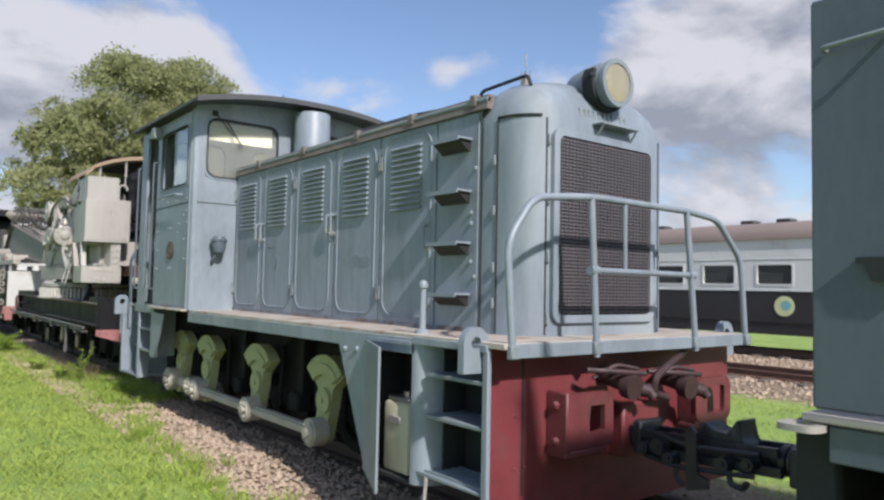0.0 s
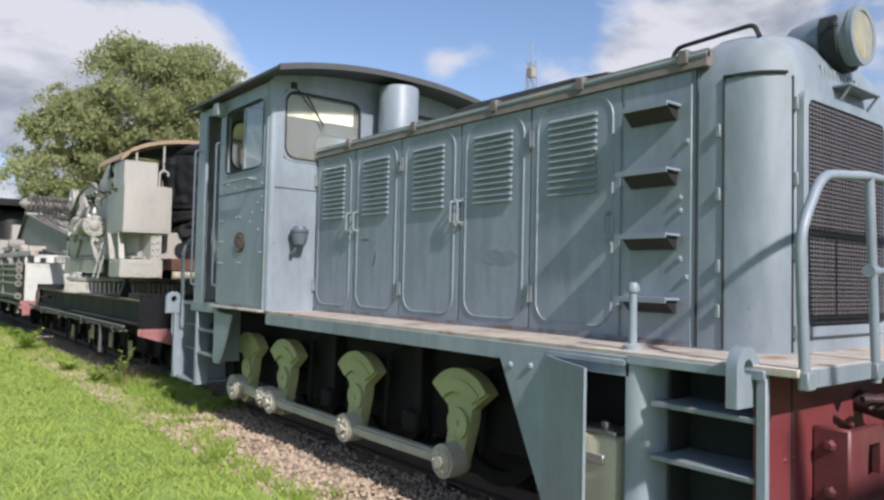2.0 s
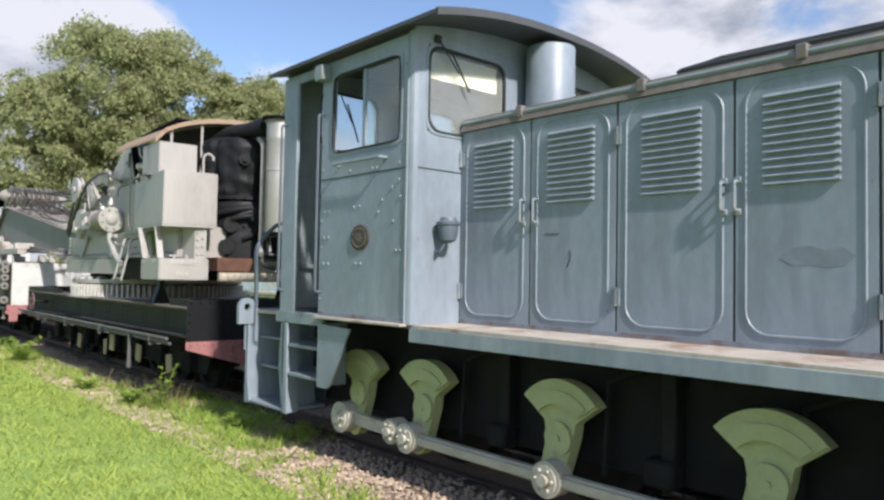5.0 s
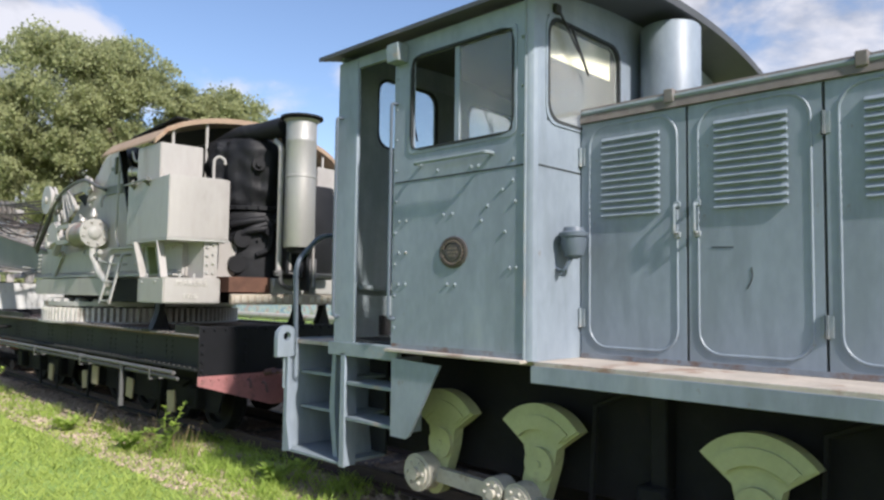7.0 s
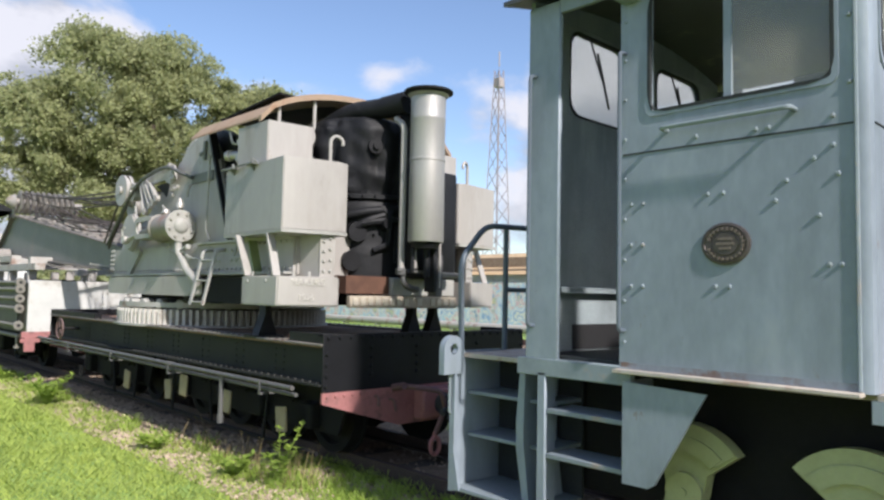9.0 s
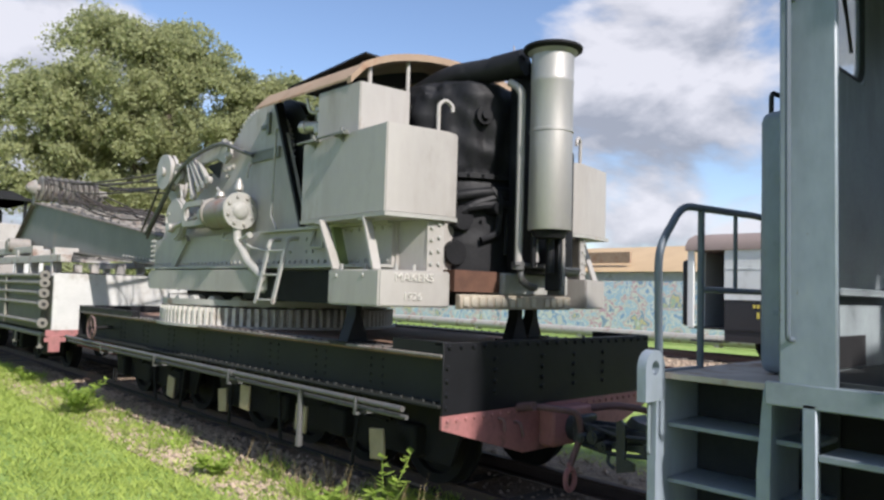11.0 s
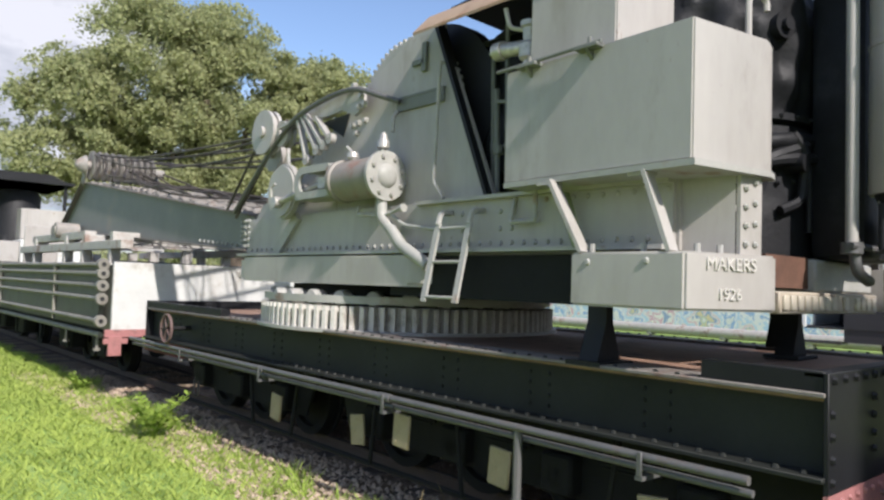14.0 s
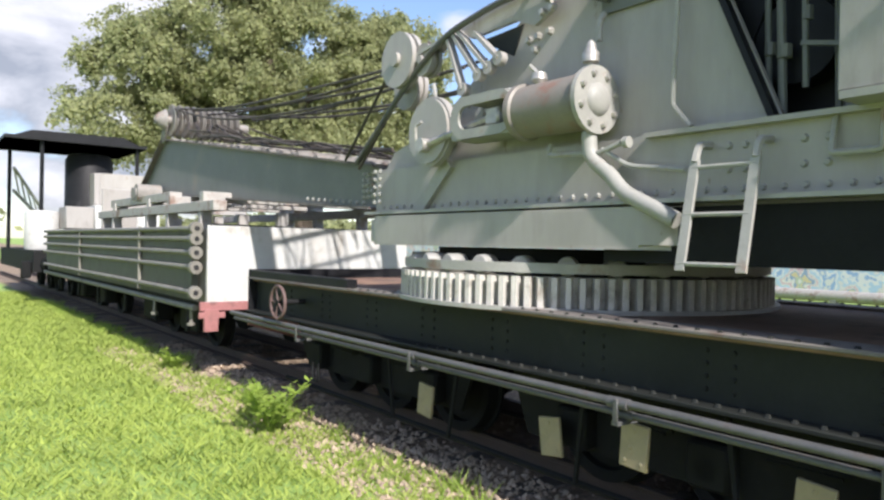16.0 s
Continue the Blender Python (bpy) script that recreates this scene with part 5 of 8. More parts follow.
for y, s in ((WY0, 1), (WY1, -1)):
    bm = B()
    box(bm, WX0 + 0.012, WX1 - 0.012, y, y + s * 0.02, 0.80, 1.285, 0.003)
    plate = part("end_plate", bm, M_BLACK, wagon, "black riveted end plate")
    bm = B()
    prism(bm, [(WX0 + 0.012, 0.80), (WX1 - 0.012, 0.80), (WX1 - 0.012, 0.70), (WX1 - 0.35, 0.58), (WM + 0.45, 0.46), (WM - 0.45, 0.46), (WX0 + 0.012, 0.71)], "y", y, y + s * 0.02)
    part("pink_band", bm, M_PINK, plate, "faded pink lower band of the end plate")
    bm = B()
    n = y - s * 0.001
    rivets(bm, [(WX0 + 0.06 + (WX1 - WX0 - 0.12) * i / 21, n, 1.255) for i in range(22)], "y", -s, 0.020, 0.016)
    rivets(bm, [(x, n, z) for x in (3.42, 3.95, 4.35, 4.75) for z in (0.93, 1.0, 1.08, 1.16)], "y", -s, 0.020, 0.016)
    rivets(bm, [(x, n, 0.85 + 0.09 * i) for x in (WX0 + 0.045, WX1 - 0.045) for i in range(4)], "y", -s, 0.020, 0.016)
    tagged(part("rivets", bm, M_BLACK, plate), kind="stuff")
    bm = B()
    rivets(bm, [(WX0 + 0.06 + 0.088 * i, n, 0.765) for i in range(28)], "y", -s, 0.016, 0.012)
    tagged(part("rivets", bm, M_PINK, plate), kind="stuff")
bm = B()
box(bm, WX0 + 0.02, WX1 - 0.02, WY0 + 0.02, WY0 + 0.10, 1.262, 1.282, 0.003)
box(bm, WX0 + 0.02, WX0 + 0.10, WY0 + 0.02, WY0 + 0.55, 1.205, 1.29, 0.004)
box(bm, WX1 - 0.10, WX1 - 0.02, WY0 + 0.02, WY0 + 0.55, 1.205, 1.29, 0.004)
box(bm, WX0 + 0.02, WX0 + 0.12, WY1 - 2.0, WY1 - 0.02, 1.205, 1.275, 0.004)
each("edge_angle", bm, M_BLACK, wagon)
# brake pipes along the side
for z, x, r in ((0.825, 2.79, 0.021), (0.765, 2.83, 0.017)):
    bm = tube(B(), [(x, 12.40, z), (x, 19.85, z + 0.01)], r, 10)
    cyl(bm, (x, 14.80, z), (x, 14.92, z), r * 1.4, seg=10)
    cyl(bm, (x, 16.55, z), (x, 16.62, z), r * 1.4, seg=10)
    part("side_pipe", bm, M_PIPE, wagon, "grey pipe running along the side")
bm = B()
for y in (12.9, 14.86, 16.6, 18.3):
    box(bm, 2.76, 3.02, y - 0.02, y + 0.02, 0.72, 0.74)
    box(bm, 2.757, 2.768, y - 0.014, y + 0.014, 0.74, 0.85, 0.003)
each("pipe_clip", bm, M_PIPE, wagon)
bm = tube(B(), [(2.80, 13.68, 0.83), (2.80, 13.68, 0.36)], 0.024, 8)
tube(bm, [(2.80, 13.68, 0.44), (2.80, 13.68, 0.36)], 0.03, 8)
part("down_pipe", bm, M_PIPE, wagon)
# hand wheel
bm = B()
hw_c = (2.74, 18.62, 1.03)
ringp = [(hw_c[0], hw_c[1] + 0.145 * math.cos(2 * math.pi * i / 28), hw_c[2] + 0.145 * math.sin(2 * math.pi * i / 28)) for i in range(29)]
tube(bm, ringp, 0.015, 8, False)
for i in range(5):
    a = 2 * math.pi * i / 5
    tube(bm, [hw_c, (hw_c[0], hw_c[1] + 0.14 * math.cos(a), hw_c[2] + 0.14 * math.sin(a))], 0.010, 6)
hand_wheel = part("hand_wheel", bm, M_HANDWHEEL, wagon, "rusty brown brake hand wheel")
part("spindle", cyl(B(), (2.72, hw_c[1], hw_c[2]), (3.02, hw_c[1], hw_c[2]), 0.024, seg=10), M_UNDER, hand_wheel)
# bogies
wagon_wheel_me = wheel_mesh(0.36)
axles = (12.85, 13.75, 14.65, 15.55, 17.0, 17.9, 18.8)
for y in axles:
    for x, turn in ((3.57, 0), (4.71, 180)):
        link("wheel", wagon_wheel_me, wagon, at=Matrix.Translation((x, y, 0.49)) @ Matrix.Rotation(radians(turn), 4, "Z"))
    part("axle", cyl(B(), (3.2, y, 0.49), (5.1, y, 0.49), 0.06, seg=12), M_UNDER, wagon)
for x in (3.32, 4.96):
    bm = B()
    prism(bm, [(12.30, 0.72), (12.45, 0.36), (16.0, 0.36), (16.15, 0.72), (16.15, 0.84), (12.30, 0.84)], "x", x - 0.015, x + 0.015)
    prism(bm, [(16.55, 0.72), (16.7, 0.36), (19.1, 0.36), (19.35, 0.72), (19.35, 0.84), (16.55, 0.84)], "x", x - 0.015, x + 0.015)
    for y in axles:
        box(bm, x - 0.12, x + 0.02, y - 0.12, y + 0.12, 0.38, 0.62, 0.02)
    s = -0.06 if x < CX else 0.06
    for y in (13.3, 14.2, 15.1, 17.45, 18.35):
        for k in range(4):
            tube(bm, [(x + s, y - 0.32 + 0.05 * k, 0.66 - 0.022 * k), (x + s, y + 0.32 - 0.05 * k, 0.66 - 0.022 * k)], 0.012, 6)
    each("bogie_member", bm, M_UNDER, wagon)
bm = B()
tube(bm, [(3.12, 12.5, 0.22), (3.12, 19.2, 0.24)], 0.022, 6)
for y, tilt in ((13.2, 0.1), (14.45, -0.08), (15.3, 0.06), (16.4, 0.12), (17.3, -0.1)):
    tube(bm, [(3.05, y, 0.84), (3.05, y + tilt, 0.25)], 0.017, 6)
tube(bm, bend([(2.96, 18.25, 0.52), (2.96, 18.25, 0.36), (2.96, 18.35, 0.36), (2.96, 18.35, 0.52)], 0.03), 0.012, 6)
each("brake_rod", bm, M_UNDER, wagon)
def tag(y, z, x, tilt):
    bm = B()
    box(bm, -0.012, 0.012, -0.085, 0.085, -0.115, 0.115, 0.006)
    rivets(bm, [(-0.012, 0.0, 0.08), (-0.012, -0.05, -0.08), (-0.012, 0.05, -0.08), (-0.012, 0.02, -0.01)], "x", -1, 0.013, 0.004)
    part("brake_block_plate", bm, M_TAG, wagon, "cream-painted plate with dark bolt holes", at=Matrix.Translation((x, y, z)) @ Matrix.Rotation(radians(tilt), 4, "X"))


tag(16.80, 0.455, 3.06, 6)
tag(15.60, 0.455, 3.10, -8)
tag(14.90, 0.58, 2.97, 3)
tag(14.05, 0.50, 3.05, 5)
tag(13.0, 0.46, 3.06, -6)

# ---- the steam crane ----
GX, GY = 4.19, 16.38                       # slewing centre
crane = thing("steam_crane", (GX, GY, 1.19), "pale grey railway steam breakdown crane on its wagon", "crane")
# toothed slewing ring
def gear_outline(r_out, r_in, n):
    out = []
    for i in range(n):
        a = 2 * math.pi * i / n
        w = 2 * math.pi / n
        for f, r in ((0.0, r_in), (0.12, r_out), (0.52, r_out), (0.64, r_in)):
            out.append((GX + r * math.cos(a + f * w), GY + r * math.sin(a + f * w)))
    return out


bm = prism(B(), gear_outline(1.365, 1.275, 104), "z", 1.205, 1.392)
part("slewing_gear", bm, M_GEAR, crane, "large toothed slewing ring", angle=20)
bm = cyl(B(), (GX, GY, 1.186), (GX, GY, 1.212), 1.40, seg=64)
part("gear_seat", bm, M_CRANE_WORN, crane)
roller_me = mesh_of("roller", lathe(B(), [(0.055, -0.07), (0.062, -0.06), (0.062, 0.06), (0.055, 0.07)], None, 12), M_CRANE_WORN)
for i in range(28):
    a = 2 * math.pi * i / 28
    link("roller", roller_me, crane, at=Matrix.Translation((GX + 1.22 * math.cos(a), GY + 1.22 * math.sin(a), 1.455)) @ Matrix.Rotation(a, 4, "Z") @ Matrix.Rotation(radians(90), 4, "Y"))
bm = ring_prism(B(), [(GX + 1.34 * math.cos(2 * math.pi * i / 56), GY + 1.34 * math.sin(2 * math.pi * i / 56)) for i in range(56)], [(GX + 1.30 * math.cos(2 * math.pi * i / 56), GY + 1.30 * math.sin(2 * math.pi * i / 56)) for i in range(56)], "z", 1.415, 1.475)
part("roller_cage", bm, M_CRANE_WORN, crane)
bm = cyl(B(), (GX, GY, 1.21), (GX, GY, 1.56), 1.08, seg=48)
part("roller_path", bm, M_UNDER, crane)
# heavy base casting
bm = B()
outline = [(2.99, 17.35)] + arc(3.27, 17.40, 0.28, 180, 100, 6) + [(4.19, 17.85)] + arc(5.11, 17.40, 0.28, 80, 0, 6) + [(5.39, 14.95)] + arc(5.11, 14.92, 0.28, 0, -80, 5) + arc(3.27, 14.92, 0.28, 260, 180, 5)
prism(bm, outline, "z", 1.565, 1.785)
bmesh.ops.bevel(bm, geom=[e for e in bm.edges if abs(e.verts[0].co.z - e.verts[1].co.z) < 1e-4], offset=0.025, segments=2, affect="EDGES")
part("base_casting", bm, M_CRANE, crane, "thick rounded base casting")
# bed plate and its riveted flange, running back to the tail
bm = B()
box(bm, 3.12, 5.26, 12.95, 17.58, 1.785, 1.815)
box(bm, 3.10, 3.14, 12.95, 17.58, 1.80, 2.16)
box(bm, 5.24, 5.28, 12.95, 17.58, 1.80, 2.16)
box(bm, 3.05, 3.14, 12.95, 14.95, 2.14, 2.165)
box(bm, 3.13, 5.25, 12.93, 12.96, 1.80, 2.2)
bed = part("bed_frame", bm, M_CRANE, crane, "riveted grey bed frame")
bm = box(B(), 3.0, 3.12, 12.95, 17.6, 1.80, 1.822)
rivets(bm, [(3.10, 13.0 + 0.095 * i, 1.86) for i in range(48)], "x", -1, 0.018, 0.016)
rivets(bm, [(3.10, y, z) for y in (14.05, 14.15, 14.42, 14.5) for z in (1.95, 2.06)], "x", -1, 0.02, 0.015)
rivets(bm, [(3.05, 17.52 - 0.07 * i, 1.90 + 0.06 * j) for i in range(2) for j in range(5)], "x", -1, 0.02, 0.02)
tagged(part("rivets", bm, M_CRANE_WORN, bed), kind="stuff")
# dark block added under the tail to shade the slewing gear
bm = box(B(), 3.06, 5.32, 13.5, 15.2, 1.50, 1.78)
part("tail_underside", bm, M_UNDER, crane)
# side frames
side = [(17.55, 1.80), (17.58, 2.16), (17.45, 2.30), (17.0, 2.42), (16.62, 2.62), (16.2, 2.90), (15.85, 3.12), (15.55, 3.28), (15.22, 3.42), (14.85, 3.42), (14.28, 2.16), (14.28, 1.80)]
for x in (3.18, 5.17):
    bm = prism(B(), side, "x", x, x + 0.03)
    sf = part("side_frame", bm, M_CRANE, crane, "tall grey side frame plate")
    bm = B()
    pts = [(x + 0.03, y, z) for y, z in side[1:11]]
    for a, b in zip(pts[6:8], pts[7:9]):
        obox(bm, a, b, 0.10, 0.015, (1, 0, 0))
    part("frame_edge", bm, M_CRANE_WORN, sf)
bm = B()
obox(bm, (3.17, 14.88, 3.46), (3.17, 14.30, 2.14), 0.03, 0.09, (1, 0, 0))
part("black_edge_strip", bm, M_BLACK, crane)
# slots and cover plates on the side frame
bm = B()
box(bm, 3.16, 3.18, 14.80, 15.34, 2.90, 2.985, 0.004)
box(bm, 3.155, 3.18, 14.80, 15.34, 2.975, 2.992)
box(bm, 3.155, 3.18, 14.80, 15.34, 2.885, 2.90)
box(bm, 3.15, 3.18, 15.02, 15.16, 3.20, 3.24, 0.004)
box(bm, 3.15, 3.18, 15.0, 15.05, 3.14, 3.36, 0.004)
# the darker paint carries the shading of the slots
each("cover_plate", bm, M_JIB, crane)
bm = tube(B(), bend([(3.15, 14.78, 3.15), (3.12, 14.80, 3.15), (3.12, 14.83, 2.30), (3.12, 14.72, 2.18)], 0.03), 0.014, 8)
tube(bm, bend([(3.14, 15.3, 2.88), (3.1, 15.3, 2.82), (3.1, 15.3, 2.72)], 0.03), 0.018, 8)
tube(bm, bend([(3.1, 14.02, 2.16), (3.05, 14.02, 1.98), (3.05, 13.82, 1.98), (3.05, 13.82, 2.2)], 0.02), 0.014, 8)
each("side_pipe", bm, M_CRANE_WORN, crane)
# machinery in the dark bay between side frame and tank
bm = B()
cyl(bm, (3.35, 14.35, 3.05), (5.0, 14.35, 3.05), 0.30, seg=28)
cyl(bm, (3.30, 14.30, 2.55), (5.0, 14.30, 2.55), 0.20, seg=20)
for x in (3.45, 3.6, 4.8):
    box(bm, x, x + 0.04, 13.95, 14.7, 2.16, 3.2)
each("winding_drum", bm, M_BLACK, crane)
for y, x, z0, z1, r in ((14.02, 3.22, 2.16, 3.25, 0.022), (14.10, 3.30, 2.16, 3.3, 0.016), (14.2, 3.20, 2.3, 3.3, 0.014), (14.32, 3.24, 2.16, 2.9, 0.02), (13.97, 3.16, 2.1, 2.95, 0.026), (14.42, 3.3, 2.2, 3.2, 0.016)):
    bm = tube(B(), [(x, y, z0), (x, y + 0.03, z1)], r, 8)
    cyl(bm, (x, y, z0 + 0.3), (x, y, z0 + 0.36), r * 1.7, seg=8)
    part("control_rod", bm, M_JIB, crane)
for y, z, w in ((14.15, 2.75, 0.3), (14.2, 3.08, 0.36), (14.1, 2.45, 0.24)):
    part("control_link", obox(B(), (3.2, y - w / 2, z), (3.2, y + w / 2, z + 0.05), 0.02, 0.035, (1, 0, 0)), M_JIB, crane)
bm = cyl(B(), (3.30, 15.05, 2.9), (3.42, 15.05, 2.9), 0.62, seg=48)
part("spur_gear", bm, M_BLACK, crane)
teeth = []
for i in range(64):
    for f, r in ((0.0, 0.585), (0.15, 0.625), (0.5, 0.625), (0.65, 0.585)):
        an = 2 * math.pi * (i + f) / 64
        teeth.append((15.34 + r * math.cos(an), 2.86 + r * math.sin(an)))
rim = [(15.34 + 0.50 * math.cos(2 * math.pi * i / 256), 2.86 + 0.50 * math.sin(2 * math.pi * i / 256)) for i in range(256)]
part("hoist_gear", ring_prism(B(), teeth, rim, "x", 3.24, 3.36), M_CRANE_WORN, crane, "large toothed hoist gear behind the side frame", angle=20)
for i in range(3):
    an = math.pi * i / 3 + 0.4
    d = (0.52 * math.cos(an), 0.52 * math.sin(an))
    part("gear_spoke", obox(B(), (3.30, 15.34 - d[0], 2.86 - d[1]), (3.30, 15.34 + d[0], 2.86 + d[1]), 0.05, 0.07, (1, 0, 0)), M_CRANE_WORN, crane)
# steam cylinder with slide and crank disc
cylinder = part("steam_cylinder", lathe(B(), [(0.165, 0.0), (0.175, 0.03), (0.155, 0.045), (0.155, 0.50), (0.17, 0.51), (0.17, 0.55), (0.08, 0.56)], Matrix.Translation((3.0, 15.24, 2.37)) @ Matrix.Rotation(radians(-90), 4, "X"), 28), material("rusty_cylinder_paint", (0.20, 0.18, 0.155), 0.5, vary=0.25, scale=4, second=(0.22, 0.11, 0.08), amount=0.5, patch=5), crane, "steam cylinder with rust-stained top")
bm = lathe(B(), [(0.185, 0.0), (0.185, 0.03), (0.09, 0.035), (0.08, 0.05), (0.05, 0.065), (0.01, 0.068)], Matrix.Translation((3.0, 15.245, 2.37)) @ Matrix.Rotation(radians(90), 4, "X"), 28)
part("cylinder_cover", bm, M_CRANE_WORN, cylinder, "round bolted cylinder cover")
bm = rivets(B(), [(3.0 + 0.142 * math.cos(math.pi * i / 4 + 0.3), 15.214, 2.37 + 0.142 * math.sin(math.pi * i / 4 + 0.3)) for i in range(8)], "y", -1, 0.021, 0.022)
tagged(part("cover_bolts", bm, M_STEEL, cylinder), kind="stuff")
bm = lathe(B(), [(0.02, 0), (0.02, 0.04), (0.045, 0.05), (0.045, 0.10), (0.03, 0.12), (0.025, 0.15), (0.008, 0.17)], Matrix.Translation((3.0, 15.27, 2.53)), 14)
part("lubricator", bm, M_STEEL, cylinder, "small steel oil cup")
bm = lathe(B(), [(0.03, 0), (0.05, 0.03), (0.04, 0.07), (0.01, 0.08)], Matrix.Translation((3.0, 15.66, 2.52)), 12)
tube(bm, [(3.0, 15.66, 2.58), (2.98, 15.72, 2.64)], 0.014, 6)
part("relief_cock", bm, M_STEEL, cylinder)
bm = B()
for sx in (-0.10, 0.10):
    ring_prism(bm, rrect(15.76, 16.36, 2.25, 2.52, 0.13, 6), rrect(15.80, 16.28, 2.31, 2.46, 0.07, 6), "x", 3.0 + sx - 0.012, 3.0 + sx + 0.012)
prism(bm, rrect(15.76, 16.36, 2.25, 2.30, 0.02), "x", 2.9, 3.1)
box(bm, 2.9, 3.1, 15.80, 16.25, 2.475, 2.515, 0.01)
part("slide_guide", bm, M_CRANE_WORN, cylinder, "open cast crosshead guide")
bm = box(B(), 2.94, 3.06, 15.95, 16.08, 2.32, 2.44, 0.015)
cyl(bm, (3.0, 15.6, 2.38), (3.0, 16.0, 2.38), 0.025, seg=10)
tube(bm, [(2.98, 16.05, 2.38), (2.93, 16.70, 2.26)], 0.026, 8)
part("crosshead", bm, M_STEEL, cylinder)
bm = cyl(B(), (2.95, 16.70, 2.36), (3.02, 16.70, 2.36), 0.245, seg=40)
cyl(bm, (3.02, 16.70, 2.36), (3.2, 16.70, 2.36), 0.09, seg=20)
bmesh.ops.bevel(bm, geom=[e for e in bm.edges if e.calc_length() < 0.05 and abs(e.verts[0].co.x - 2.95) < 1e-3 and abs(e.verts[1].co.x - 2.95) < 1e-3], offset=0.02, segments=2, affect="EDGES")
part("crank_disc", bm, M_CRANE, crane, "round crank disc")
bm = cyl(B(), (2.88, 16.70, 2.26), (2.96, 16.70, 2.26), 0.05, seg=14)
tube(bm, bend([(2.9, 16.76, 2.26), (2.89, 16.76, 2.40), (2.9, 16.70, 2.42)], 0.03), 0.012, 6)
part("crank_pin", bm, M_STEEL, crane)
bm = obox(B(), (3.08, 16.6, 2.15), (3.08, 16.95, 1.83), 0.10, 0.04, (1, 0, 0))
part("bed_brace", bm, M_CRANE_WORN, crane)
# drain pipes below the cylinder
bm = tube(B(), bend([(3.0, 15.27, 2.20), (3.0, 15.26, 2.06), (3.0, 15.12, 1.96), (3.0, 15.03, 1.86), (2.99, 14.70, 1.71)], 0.06, 5), 0.042, 12)
tube(bm, bend([(3.0, 15.55, 2.16), (3.0, 15.58, 2.1), (3.0, 15.2, 2.08), (3.0, 15.05, 2.12)], 0.03), 0.014, 8)
tube(bm, bend([(3.0, 15.18, 2.1), (3.02, 15.02, 2.0), (3.05, 14.7, 1.96)], 0.05), 0.012, 8)
cyl(bm, (3.0, 15.03, 2.12), (3.0, 15.0, 2.12), 0.03, seg=10)
each("drain_pipe", bm, M_CRANE_WORN, crane)
# ladder
for dy, y0, y1 in ((0, 14.60, 14.60), (1, 14.30, 14.30)):
    bm = obox(B(), (2.86, y0 - 0.01, 1.475), (2.98, y1, 1.99), 0.045, 0.018, (1, 0, 0.3))
    tube(bm, bend([(2.975, y1, 1.98), (3.0, y1, 2.06), (3.1, y1, 2.07)], 0.03), 0.02, 6)
    part("ladder_side", bm, M_CRANE_WORN, crane)
for f in (0.06, 0.5, 0.93):
    x = 2.86 + 0.12 * f
    z = 1.475 + 0.515 * f
    part("rung", tube(B(), [(x, 14.29, z), (x, 14.61, z)], 0.011, 6), M_CRANE_WORN, crane)
# water tanks either side of the boiler
def tank_mesh(name, outline, z0, z1, bev=0.008):
    bm = prism(B(), outline, "z", z0, z1)
    bmesh.ops.bevel(bm, geom=list(bm.edges), offset=bev, segments=2, affect="EDGES")
    return mesh_of(name, bm, M_CRANE)


TANK = [(2.805, 12.685), (3.34, 12.585), (3.46, 12.62), (3.46, 13.93), (2.89, 13.93)]
MIRROR = [(2 * GX - x, y) for x, y in reversed(TANK)]
for o in (TANK, MIRROR):
    t = link("water_tank", tank_mesh("water_tank", o, 2.19, 2.845), crane, "square grey water tank with angled back")
    bm = prism(B(), [(GX + (x - GX) * 1.012, GY + (y - GY) * 1.006) for x, y in o], "z", 2.16, 2.191)
    part("tank_floor", bm, M_CRANE_WORN, t, "rust-edged tank floor flange")
bm = B()
for x, y in ((2.872, 13.72), (2.842, 13.28)):
    box(bm, x - 0.06, x + 0.012, y - 0.075, y + 0.075, 2.825, 2.848, 0.004)
    prism(bm, [(x - 0.05, 2.825), (x + 0.01, 2.825), (x + 0.01, 2.77)], "y", y - 0.01, y + 0.01)
    cyl(bm, (x - 0.02, y, 2.84), (x - 0.02, y, 2.89), 0.012, seg=8)
each("tank_lug", bm, M_JIB, crane)
part("tank_pipe", tube(B(), [(2.862, 13.98, 2.852), (2.812, 13.20, 2.852)], 0.011, 8), M_JIB, crane)
UP = [(2.925, 13.19), (3.40, 13.14), (3.40, 13.78), (2.925, 13.78)]
for o in (UP, [(2 * GX - x, y) for x, y in reversed(UP)]):
    link("upper_tank", tank_mesh("upper_tank", o, 2.848, 3.27), crane, "smaller grey box on the tank")
for s in (1, -1):
    x = 3.28 if s == 1 else 2 * GX - 3.28
    bm = tube(B(), bend([(x, 12.66, 2.82), (x, 12.66, 3.06), (x + 0.05 * s, 12.64, 3.10), (x + 0.11 * s, 12.62, 3.06), (x + 0.11 * s, 12.62, 3.01)], 0.04), 0.016, 8)
    part("overflow_pipe", bm, M_CRANE, crane, "hooked overflow pipe")
